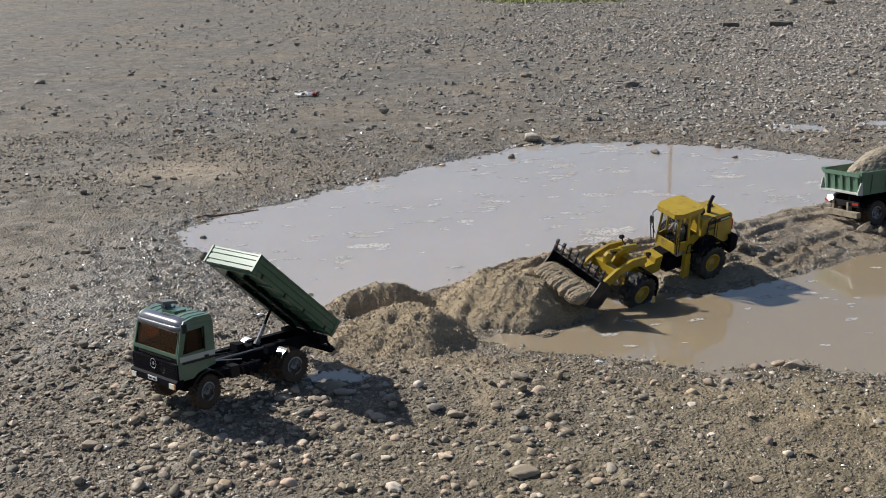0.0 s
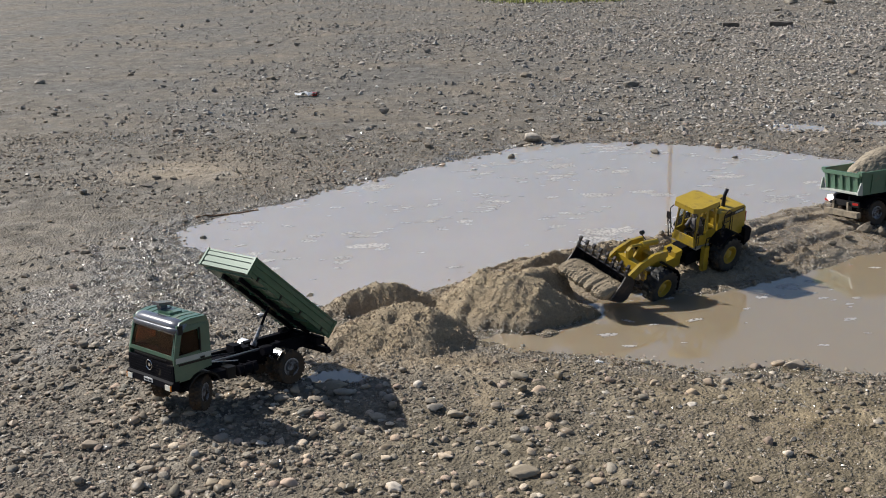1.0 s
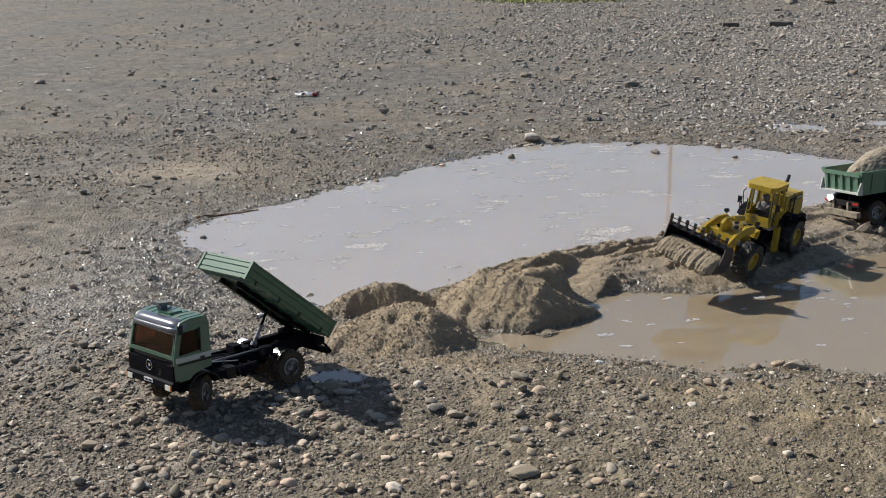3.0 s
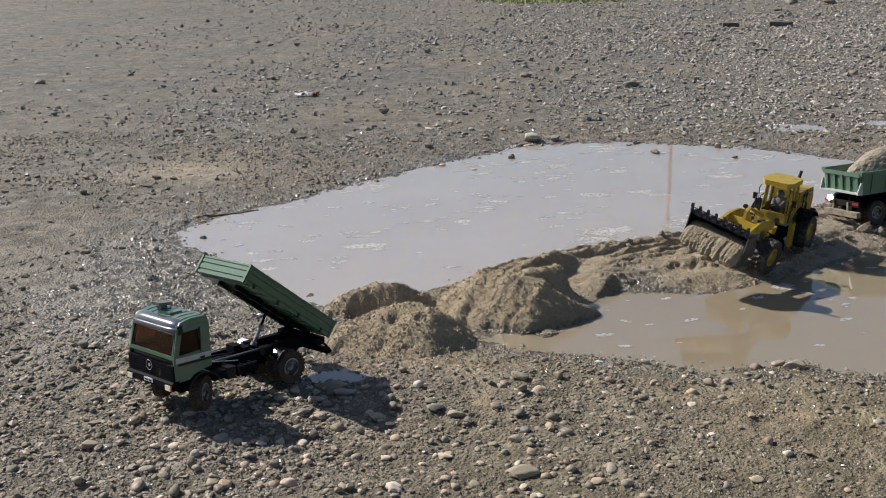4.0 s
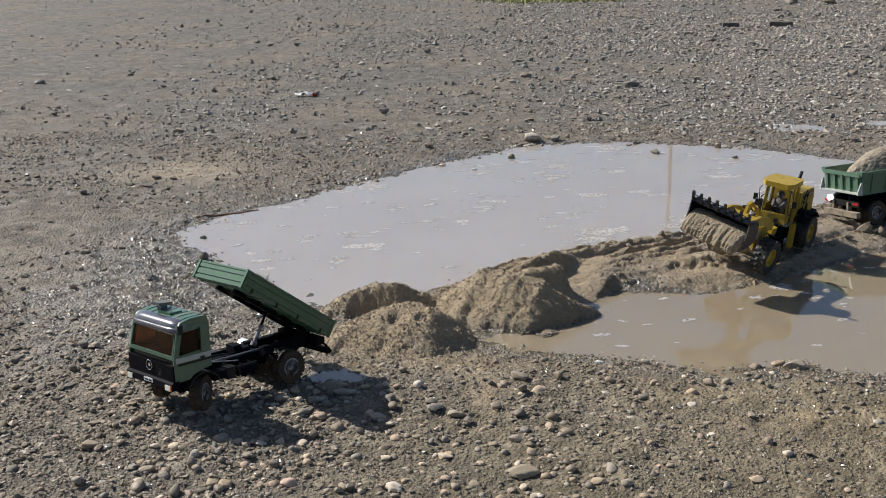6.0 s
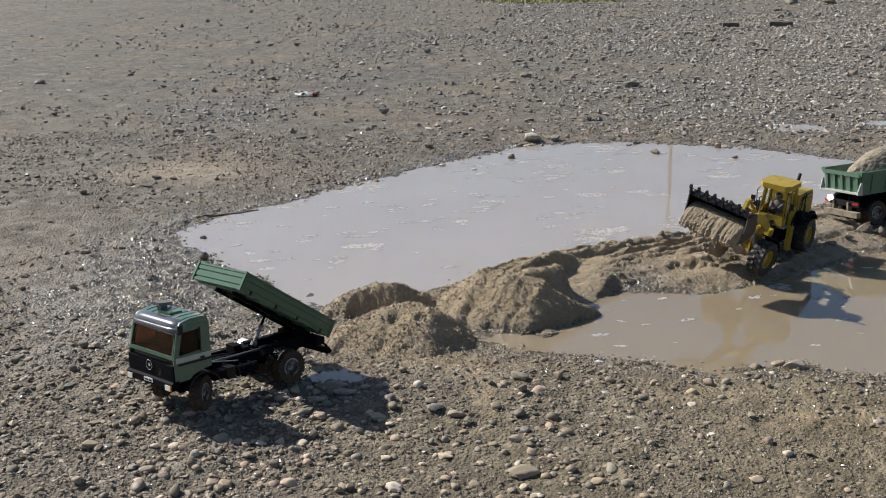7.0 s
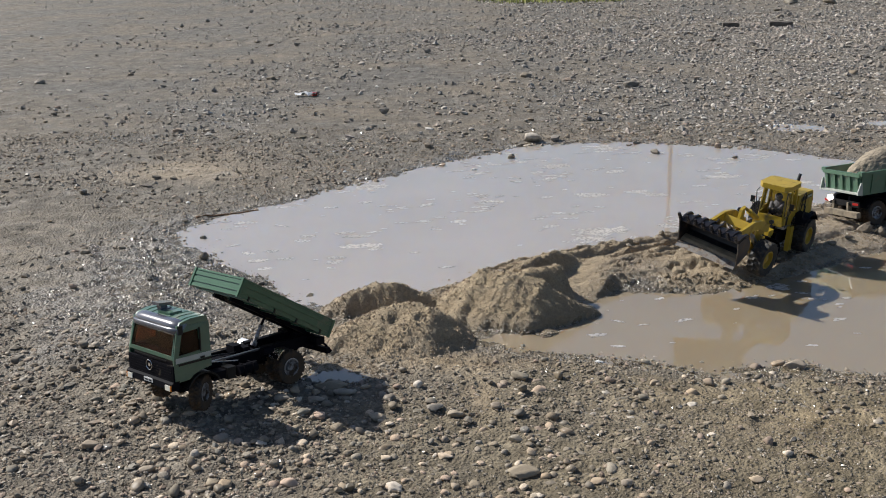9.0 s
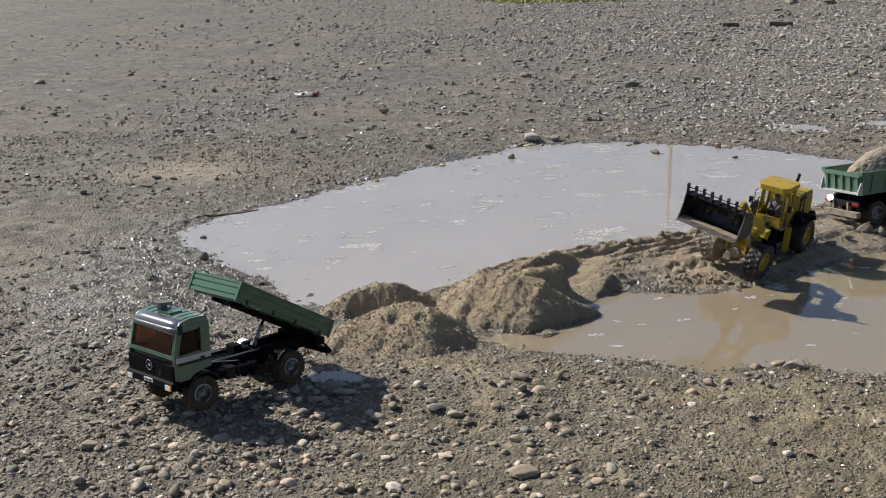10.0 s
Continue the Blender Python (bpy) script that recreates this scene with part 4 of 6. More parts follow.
    for s in (1, -1):
        part("headlight", solid((F + 0.0065, F + 0.0095, s * 0.070 - 0.0085, s * 0.070 + 0.0085, 0.0648, 0.0755)), M_LAMP, t, "pale headlight lens", bevel=0.0015)
        part("indicator", solid((F + 0.0065, F + 0.009, s * 0.0815 - 0.0015, s * 0.0815 + 0.0015, 0.0648, 0.0755)), M_ORANGE, t, "orange indicator lens")
        bm = bmesh.new()
        pipe(bm, [(F - 0.006, s * 0.03, zm + 0.005), (F - 0.008, s * 0.01, zm + 0.02)], 0.0009, 6)
        part("wiper", bm, M_BLACK, t)
    part("number_plate", solid((F + 0.0075, F + 0.009, -0.016, 0.016, 0.0705, 0.0785)), M_PLATE, t, "white plate with grey bars", bevel=0.0004)
    part("plate_bars", solid((F + 0.009, F + 0.0095, -0.013, -0.002, 0.0728, 0.0763), (F + 0.009, F + 0.0095, 0.002, 0.012, 0.0728, 0.0763)), M_BLACK, t)
    # chassis
    for s in (1, -1):
        part("chassis_rail", solid((-0.10, 0.285, s * 0.031 - 0.003, s * 0.031 + 0.003, 0.064, 0.084)), M_CHASSIS, t, bevel=0.001)
        part("step_tube", solid((0.172, 0.205, s * 0.055 - 0.014, s * 0.055 + 0.014, 0.056, 0.074)), M_CHASSIS, t, bevel=0.004)
        bm = bmesh.new()
        arc = [(0.046 * math.cos(a), 0.043 + 0.046 * math.sin(a)) for a in (radians(d) for d in range(32, 77, 9))]
        sheet(bm, arc, 0.0018, 0.048 if s > 0 else -0.078, 0.078 if s > 0 else -0.048)
        part("rear_mudguard", bm, M_CHROME, t, "bright steel rear mudguard")
    boxes("cross_member", [(x - 0.004, x + 0.004, -0.03, 0.03, 0.066, 0.080) for x in (-0.095, -0.03, 0.05, 0.12, 0.19, 0.275)], M_CHASSIS, t, bevel=0.0008)
    bm = bmesh.new()
    rod(bm, (0.034, 0.052, 0.086), (0.06, 0.052, 0.086), 0.0095, seg=18)
    part("air_tank", bm, M_CHASSIS, t, "dark air tank", bevel=0.001)
    bm = bmesh.new()
    pipe(bm, [(0.19, 0.035, 0.088), (0.14, 0.07, 0.088)], 0.0013)
    part("prop_rod", bm, M_STEEL, t, "pale steel rod on the frame")
    bm = bmesh.new()
    rod(bm, (0.085, 0.058, 0.060), (0.135, 0.058, 0.060), 0.012, seg=20)
    tank = part("fuel_tank", bm, M_CHASSIS, t, "dark round fuel tank", bevel=0.002, smooth=True)
    boxes("tank_strap", [(x, x + 0.004, 0.045, 0.0715, 0.0465, 0.0735) for x in (0.096, 0.120)], M_CHASSIS, tank, bevel=0.0006)
    part("battery_box", solid((0.146, 0.168, 0.040, 0.068, 0.050, 0.076)), M_BLACK, t, "black battery box", bevel=0.0015)
    part("gear_box", solid((0.10, 0.215, -0.018, 0.018, 0.050, 0.078)), M_CHASSIS, t, bevel=0.004)
    for s in (1, -1):
        for x, half in ((0.0, 0.060), (T_BASE, 0.046)):
            bm = bmesh.new()
            arc = [(x - half + 2 * half * k / 8, 0.062 - 0.012 * (1 - (k / 4 - 1) ** 2)) for k in range(9)]
            sheet(bm, arc, 0.004, s * 0.031 - 0.004, s * 0.031 + 0.004)
            part("leaf_spring", bm, M_CHASSIS, t)
        bm = bmesh.new()
        pipe(bm, [(-0.085, s * 0.060, 0.082), (-0.118, s * 0.060, 0.066), (-0.128, s * 0.072, 0.048)], 0.003)
        part("tail_bracket", bm, M_CHASSIS, t)
    bm = bmesh.new()
    pipe(bm, [(0.198, -0.020, 0.086), (0.170, 0.004, 0.090), (0.110, 0.012, 0.087), (0.060, 0.004, 0.094)], 0.0016, 6)
    part("hydraulic_hose", bm, M_BLACK, t, "black hose to the ram")
    part("hydraulic_pump", solid((0.088, 0.108, -0.016, 0.012, 0.084, 0.101)), M_CHASSIS, t, "dark pump on the frame", bevel=0.002)
    bm = bmesh.new()
    pipe(bm, [(0.2, -0.031, 0.0875), (0.02, -0.031, 0.0875)], 0.0018)
    pipe(bm, [(0.2, 0.031, 0.0875), (0.02, 0.031, 0.0875)], 0.0018)
    part("bright_pipe", bm, M_STEEL, t)
    part("bed_cradle", solid((-0.105, 0.05, 0.024, 0.038, 0.084, 0.090), (-0.105, 0.05, -0.038, -0.024, 0.084, 0.090), (-0.11, -0.085, -0.07, 0.07, 0.070, 0.088), (0.072, 0.09, -0.024, 0.024, 0.084, 0.096)), M_CHASSIS, t, bevel=0.001)
    part("underride_bar", solid((-0.122, -0.112, -0.075, 0.075, 0.046, 0.060), (-0.118, -0.1, -0.035, -0.028, 0.055, 0.075), (-0.118, -0.1, 0.028, 0.035, 0.055, 0.075)), M_CHASSIS, t, bevel=0.001)
    for s in (1, -1):
        part("tail_lamp", solid((-0.125, -0.121, s * 0.062 - 0.010, s * 0.062 + 0.010, 0.049, 0.057)), M_RED, t, "red tail lamp")
    for x in (0.0, T_BASE):
        bm = bmesh.new()
        rod(bm, (x, -0.06, 0.041), (x, 0.06, 0.041), 0.008)
        bmesh.ops.create_icosphere(bm, subdivisions=2, radius=0.017, matrix=Matrix.Translation((x, 0, 0.041)))
        part("axle", bm, M_CHASSIS, t)
    bm = bmesh.new()
    rod(bm, (0.015, 0, 0.043), (0.22, 0, 0.058), 0.005)
    part("drive_shaft", bm, M_CHASSIS, t)


build_tipper(tipper)
tipper_wheels = []
for s in (1, -1):
    tipper_wheels.append((wheel(tipper, pose(T_BASE, s * 0.0703, 0.041), 0.0378, 0.025, M_TYRE, M_RIM, lugs=26, side=s), (T_BASE, s * 0.0703, 0.041)))
    tipper_wheels.append((wheel(tipper, pose(0, s * 0.0703, 0.041), 0.0385, 0.024, M_TYRE, M_RIM, lugs=26, side=s), (0, s * 0.0703, 0.041)))
    tipper_wheels.append((wheel(tipper, pose(0, s * 0.0430, 0.041), 0.0385, 0.024, M_TYRE, M_RIM, lugs=26, side=s), (0, s * 0.0430, 0.041)))

BED_L, BED_W, BED_H = 0.291, 0.0872, 0.040
HINGE = (-0.1066, 0.0907)


def build_bed(t):
    """The bed, in its own space: the hinge at the origin, x to the cab."""
    bm = solid((0, BED_L, -BED_W, BED_W, 0, 0.004))
    bed = part("dump_bed", bm, M_BOX, t, "green bed floor", bevel=0.0006)
    boxes("bed_beam", [(0.01, BED_L - 0.03, y - 0.004, y + 0.004, -0.010, 0) for y in (-0.03, 0.03)], M_CHASSIS, bed)
    boxes("bearer", [(0.02 + k * 0.05, 0.026 + k * 0.05, -BED_W + 0.004, BED_W - 0.004, -0.003, 0) for k in range(6)], M_BOX, bed)
    part("bed_lining", solid((0.003, BED_L - 0.003, -BED_W + 0.003, BED_W - 0.003, 0.004, 0.0055)), M_BOXIN, bed, "scratched bed floor")
    for s in (1, -1):
        y = s * BED_W
        bm = solid((0, BED_L, y - s * 0.0042, y - s * 0.0012, 0, BED_H))
        for z0, z1 in ((0, 0.0065), (0.0095, 0.0225), (0.0255, 0.0345), (0.0365, BED_H + 0.001)):
            box(bm, 0.0, BED_L, y - s * 0.0012, y + s * 0.0008, z0, z1)
        for x in (0.0, BED_L - 0.005):
            box(bm, x, x + 0.005, y - s * 0.001, y + s * 0.002, -0.002, BED_H + 0.001)
        part("side_board", bm, M_BOX, bed, "green ribbed side board", bevel=0.0006)
        boxes("board_latch", [(x, x + 0.004, y, y + s * 0.003, -0.002, 0.008) for x in (0.03, 0.11, 0.18, 0.26)], M_BLACK, bed)
    for name, x, d in (("front_board", BED_L, 1), ("tailgate", 0.0, -1)):
        bm = solid((x - d * 0.0042, x - d * 0.0012, -BED_W, BED_W, 0, BED_H))
        for z0, z1 in ((0, 0.007), (0.011, 0.0225), (0.0265, 0.035), (0.037, BED_H + 0.001)):
            box(bm, x - d * 0.0012, x + d * 0.0012, -BED_W, BED_W, z0, z1)
        for y in (-BED_W + 0.002, BED_W - 0.002):
            box(bm, x - d * 0.002, x + d * 0.003, y - 0.003, y + 0.003, -0.002, BED_H + 0.002)
        part(name, bm, M_BOX, bed, "green board with raised bands", bevel=0.0006)
    return bed


bed = build_bed(tipper)
bm = bmesh.new()
rod(bm, (0, 0, 0), (0, 0, 0.046), 0.0046, seg=12)
rod(bm, (0, 0, -0.004), (0, 0, 0.006), 0.0075, seg=12)
ram = part("ram_barrel", bm, M_RIM, tipper, "grey ram barrel")
bm = bmesh.new()
rod(bm, (0, 0, -0.050), (0, 0, 0), 0.0032, seg=12)
ram_rod = part("ram_rod", bm, M_CHASSIS, tipper, "dark oily ram rod")

# ---------- wheel loader ----------
L_R = 0.0515          # wheel radius
HUB = 0.0668          # height of the axles in the loader's own space
PIVOT = 0.145         # articulation joint ahead of the rear axle
loader = thing("wheel_loader", "yellow model wheel loader with black bucket on the sand causeway", "wheel loader")


def build_loader(t):
    # rear frame and engine house
    part("rear_frame", solid((-0.10, 0.13, -0.035, 0.035, 0.045, 0.085), (0.09, 0.15, -0.02, 0.02, 0.05, 0.10)), M_CHASSIS, t, bevel=0.003)
    bm = bmesh.new()
    profile(bm, [(-0.104, 0.085), (-0.112, 0.095), (-0.108, 0.168), (-0.100, 0.178), (-0.06, 0.181), (0.012, 0.181), (0.018, 0.085)], -0.045, 0.045)
    part("engine_hood", bm, M_YELLOW, t, "yellow engine hood", bevel=0.003)
    for s in (1, -1):
        part("hood_grille", solid((-0.098, -0.012, s * 0.045 - 0.001, s * 0.045 + 0.001, 0.158, 0.170)), M_BLACK, t, "dark slot in the hood")
        part("hood_mark", solid((-0.095, -0.06, s * 0.0455, s * 0.0455 + s * 0.0012, 0.161, 0.167)), M_STRIPE, t, "pale illegible lettering bar")
        boxes("hood_door_seam", [(-0.052, -0.0505, s * 0.045, s * 0.046, 0.095, 0.155), (-0.008, -0.0065, s * 0.045, s * 0.046, 0.095, 0.155)], M_BLACK, t)
        bm = bmesh.new()
        arc = [(0.062 * math.cos(a), 0.068 + 0.062 * math.sin(a)) for a in (radians(d) for d in range(35, 151, 11))]
        sheet(bm, arc, 0.003, 0.044 if s > 0 else -0.092, 0.092 if s > 0 else -0.044)
        part("rear_mudguard", bm, M_CHASSIS, t)
        part("tail_lamp", solid((-0.116, -0.108, s * 0.036 - 0.008, s * 0.036 + 0.008, 0.118, 0.150)), M_RED, t, "red tail lamp", bevel=0.001)
        # steps and hand rails beside the cab
        bm = solid((0.064, 0.084, s * 0.056 - 0.007, s * 0.056 + 0.007, 0.024, 0.100))
        part("step_box", bm, M_YELLOW, t, bevel=0.0015)
        bm = bmesh.new()
        pipe(bm, [(0.030, s * 0.072, 0.100), (0.030, s * 0.072, 0.150), (0.010, s * 0.068, 0.154), (0.008, s * 0.066, 0.110)], 0.0017)
        part("hand_rail", bm, M_BLACK, t)
        bm = bmesh.new()
        pipe(bm, [(0.060, s * 0.058, 0.100), (0.062, s * 0.060, 0.128), (0.076, s * 0.060, 0.128), (0.078, s * 0.058, 0.100)], 0.0015)
        part("step_rail", bm, M_BLACK, t)
        bm = bmesh.new()
        pipe(bm, [(0.112, s * 0.052, 0.104), (0.118, s * 0.056, 0.160), (0.113, s * 0.056, 0.166), (0.106, s * 0.056, 0.160), (0.104, s * 0.052, 0.110)], 0.0014)
        pipe(bm, [(0.112, s * 0.045, 0.135), (0.120, s * 0.048, 0.200), (0.108, s * 0.045, 0.208)], 0.0013)
        part("front_rail", bm, M_BLACK, t)
    bm = bmesh.new()
    profile(bm, [(-0.104, 0.045), (-0.128, 0.055), (-0.132, 0.092), (-0.120, 0.104), (-0.10, 0.104)], -0.058, 0.058)
    part("counterweight", bm, M_CHASSIS, t, "black counterweight", bevel=0.006)
    bm = bmesh.new()
    rod(bm, (-0.040, 0.014, 0.178), (-0.042, 0.014, 0.215), 0.0062, 0.0052)
    rod(bm, (-0.042, 0.014, 0.213), (-0.052, 0.014, 0.232), 0.0055, 0.0052)
    part("exhaust_pipe", bm, M_BLACK, t, "black bent exhaust pipe", smooth=True)
    bm = bmesh.new()
    rod(bm, (-0.012, 0.016, 0.178), (-0.012, 0.016, 0.190), 0.004)
    rod(bm, (-0.012, 0.016, 0.189), (-0.012, 0.016, 0.199), 0.0085, 0.0075, 14)
    part("air_intake", bm, M_BLACK, t, smooth=True)
    for s in (1, -1):
        bm = bmesh.new()
        pipe(bm, [(-0.004, s * 0.050, 0.110), (-0.006, s * 0.052, 0.176), (-0.022, s * 0.052, 0.186), (-0.036, s * 0.050, 0.176), (-0.038, s * 0.048, 0.116)], 0.0015)
        pipe(bm, [(-0.005, s * 0.052, 0.148), (-0.037, s * 0.050, 0.148)], 0.0013)
        part("hood_rail", bm, M_BLACK, t, "black rail beside the hood")
        bm = bmesh.new()
        pipe(bm, [(0.106, s * 0.044, 0.128), (0.108, s * 0.060, 0.150), (0.108, s * 0.060, 0.158)], 0.0012)
        box(bm, 0.106, 0.110, *sorted((s * 0.055, s * 0.068)), 0.158, 0.178)
        part("mirror", bm, M_BLACK, t, "black mirror on a stalk", bevel=0.0008)
    part("fuel_cap", solid((-0.08, -0.068, -0.02, -0.008, 0.180, 0.185)), M_BLACK, t, bevel=0.001)
    # cab
    zf, zt, x0, x1, w, wt = 0.100, 0.214, 0.022, 0.108, 0.046, 0.042
    part("cab_floor", solid((x0, x1 - 0.006, -w, w, zf - 0.008, zf)), M_FLOOR, t, bevel=0.001)
    bm = bmesh.new()
    for s in (1, -1):
        y, yt = s * w, s * wt
        pane_frame(bm, [(x0, y, zf), (0.062, y, zf), (0.062, yt, zt), (x0, yt, zt)], [(x0 + 0.008, y, zf + 0.042), (0.058, y, zf + 0.042), (0.058, yt, zt - 0.006), (x0 + 0.008, yt, zt - 0.006)], (0, -s * 0.004, 0))
        pane_frame(bm, [(0.062, y, zf), (x1 - 0.004, y * 0.9, zf + 0.004), (x1 - 0.014, yt * 0.9, zt), (0.062, yt, zt)], [(0.066, y, zf + 0.032), (x1 - 0.010, y * 0.9, zf + 0.032), (x1 - 0.020, yt * 0.9, zt - 0.006), (0.066, yt, zt - 0.006)], (0, -s * 0.004, 0))
    pane_frame(bm, [(x1, -w * 0.88, zf), (x1, w * 0.88, zf), (x1 - 0.012, wt * 0.88, zt), (x1 - 0.012, -wt * 0.88, zt)], [(x1, -w * 0.8, zf + 0.030), (x1, w * 0.8, zf + 0.030), (x1 - 0.011, wt * 0.8, zt - 0.006), (x1 - 0.011, -wt * 0.8, zt - 0.006)], (-0.004, 0, 0))
    pane_frame(bm, [(x0, -w, zf), (x0, w, zf), (x0, wt, zt), (x0, -wt, zt)], [(x0, -w + 0.008, zf + 0.045), (x0, w - 0.008, zf + 0.045), (x0, wt - 0.008, zt - 0.008), (x0, -wt + 0.008, zt - 0.008)], (0.004, 0, 0))
    part("cab_frame", bm, M_YELLOW, t, "yellow cab posts and lower panels")
    bm = bmesh.new()
    outline = [(x0 - 0.010, -wt), (x0 - 0.010, wt), (x0 + 0.002, wt + 0.007), (x1 - 0.010, wt + 0.007), (x1 + 0.009, wt - 0.007), (x1 + 0.009, -wt + 0.007), (x1 - 0.010, -wt - 0.007), (x0 + 0.002, -wt - 0.007)]
    plate(bm, [(x, y, zt - 0.002) for x, y in outline], (0, 0, 0.015))
    part("cab_roof", bm, M_YELLOW, t, "yellow octagonal cab roof", bevel=0.003, smooth=True)
    bm = bmesh.new()
    plate(bm, [(x1 - 0.003, -w * 0.8, zf + 0.03), (x1 - 0.003, w * 0.8, zf + 0.03), (x1 - 0.0135, wt * 0.8, zt - 0.006), (x1 - 0.0135, -wt * 0.8, zt - 0.006)], (-0.0008, 0, 0))
    part("windscreen", bm, M_GLASS_L, t, "clear windscreen")
    for s in (1, -1):
        bm = bmesh.new()
        plate(bm, [(0.066, s * (w - 0.002), zf + 0.032), (x1 - 0.010, s * (w * 0.9 - 0.002), zf + 0.032), (x1 - 0.02, s * (wt * 0.9 - 0.002), zt - 0.006), (0.066, s * (wt - 0.002), zt - 0.006)], (0, -s * 0.0008, 0))
        part("side_window", bm, M_GLASS_L, t, "clear side window")
    part("seat", solid((0.040, 0.066, -0.015, 0.015, zf, zf + 0.022), (0.036, 0.044, -0.015, 0.015, zf + 0.02, zf + 0.062)), M_BLACK, t, bevel=0.003)
    bm = bmesh.new()
    bmesh.ops.create_icosphere(bm, subdivisions=2, radius=0.0125, matrix=Matrix.Translation((0.060, 0, zf + 0.078)))
    bmesh.ops.create_icosphere(bm, subdivisions=2, radius=1.0, matrix=Matrix.Translation((0.056, 0, zf + 0.046)) @ Matrix.Diagonal((0.014, 0.021, 0.024, 1)))
    for s in (1, -1):
        rod(bm, (0.058, s * 0.019, zf + 0.057), (0.086, s * 0.012, zf + 0.044), 0.006, 0.005)
        rod(bm, (0.058, s * 0.009, zf + 0.026), (0.088, s * 0.010, zf + 0.024), 0.008, 0.007)
    part("doll", bm, M_DOLL, t, "plain grey figure on the seat", smooth=True)
    bm = bmesh.new()
    rod(bm, (0.094, 0, zf), (0.090, 0, zf + 0.036), 0.002)
    rod(bm, (0.089, 0, zf + 0.036), (0.0895, 0, zf + 0.038), 0.013, seg=18)
    part("steering_column", bm, M_BLACK, t)


build_loader(loader)


def build_front(t):
    """The front frame in its own space: the joint at the origin, the axle PIVOT ahead."""
    bm = solid((0.0, 0.150, -0.020, 0.020, 0.052, 0.088), (0.0, 0.03, -0.022, 0.022, 0.085, 0.105))
    for s in (1, -1):
        profile(bm, [(0.075, 0.080), (0.160, 0.070), (0.160, 0.105), (0.122, 0.148), (0.104, 0.148), (0.085, 0.11)], s * 0.030 - 0.003, s * 0.030 + 0.003)
    box(bm, 0.10, 0.12, -0.030, 0.030, 0.09, 0.12)
    front = part("front_frame", bm, M_YELLOW, t, "yellow front frame", bevel=0.0012)
    bm = bmesh.new()
    rod(bm, (PIVOT, -0.056, HUB), (PIVOT, 0.056, HUB), 0.0105, seg=14)
    rod(bm, (PIVOT - 0.018, 0, HUB), (PIVOT + 0.018, 0, HUB), 0.017, 0.015, seg=16)
    for s in (1, -1):
        rod(bm, (PIVOT, s * 0.040, HUB), (PIVOT, s * 0.056, HUB), 0.016, 0.019, seg=16)
    part("front_axle", bm, M_TYRE_MUD, front, "axle caked with brown mud", smooth=True)
    for s in (1, -1):
        bm = bmesh.new()
        arc = [(PIVOT + 0.062 * math.cos(a), 0.068 + 0.062 * math.sin(a)) for a in (radians(d) for d in range(104, 175, 10))]
        sheet(bm, arc, 0.003, 0.046 if s > 0 else -0.092, 0.092 if s > 0 else -0.046)
        box(bm, PIVOT - 0.066, PIVOT - 0.0615, *sorted((s * 0.050, s * 0.088)), 0.035, 0.078)
        part("front_mudguard", bm, M_CHASSIS, front)
        bm = bmesh.new()
        pipe(bm, [(0.10, s * 0.036, 0.145), (0.098, s * 0.052, 0.150), (0.098, s * 0.052, 0.162)], 0.0018)
        rod(bm, (0.098, s * 0.052, 0.163), (0.107, s * 0.052, 0.164), 0.006, 0.0065, 14)
        part("work_lamp", bm, M_BLACK, front, "black lamp on a stalk")
    return front


front = build_front(loader)
ARM = (0.1114, 0.1436)     # where the arms hang on the front frame
TIP = (0.1787, -0.050)    # the bucket's hinge, from there, with the arms at rest
arms = part("lift_arm", solid((0.088, 0.106, -0.044, 0.044, -0.028, -0.004)), M_YELLOW, loader, "yellow cross tube of the lift arm", bevel=0.003)
for s in (1, -1):
    bm = bmesh.new()
    profile(bm, [(-0.012, -0.006), (-0.004, 0.012), (0.050, 0.016), (0.105, 0.002), (0.160, -0.030), (0.188, -0.042), (0.188, -0.058), (0.165, -0.060), (0.120, -0.040), (0.085, -0.020), (0.045, -0.010), (0.0, -0.012)],
            s * 0.046 - 0.004, s * 0.046 + 0.004)
    part("arm_beam", bm, M_YELLOW, arms, "bent yellow arm beam", bevel=0.0012)
bm = bmesh.new()
profile(bm, [(-0.006, 0.030), (0.006, 0.044), (0.016, 0.034), (0.008, 0.0), (0.012, -0.036), (0.0, -0.042), (-0.010, -0.034), (-0.012, 0.0)], -0.0045, 0.0045)
crank = part("bell_crank", bm, M_YELLOW, arms, "yellow bell crank", bevel=0.001)
crank.matrix_basis = pose(0.096, 0, -0.012)
bm = bmesh.new()
rod(bm, (-0.012, 0, 0.016), (0.055, 0, 0.026), 0.0085, seg=14)
rod(bm, (0.055, 0, 0.026), (0.098, 0, 0.032), 0.0045)
part("tilt_ram", bm, M_YELLOW, arms, "yellow tilt ram", smooth=True)
for s in (1, -1):
    bm = bmesh.new()
    rod(bm, (-0.004, s * 0.036, -0.058), (0.05, s * 0.036, -0.036), 0.0075, seg=12)
    rod(bm, (0.05, s * 0.036, -0.036), (0.088, s * 0.036, -0.024), 0.004)
    part("lift_ram", bm, M_STEEL, arms, "steel lift ram", smooth=True)

BK_W = 0.093


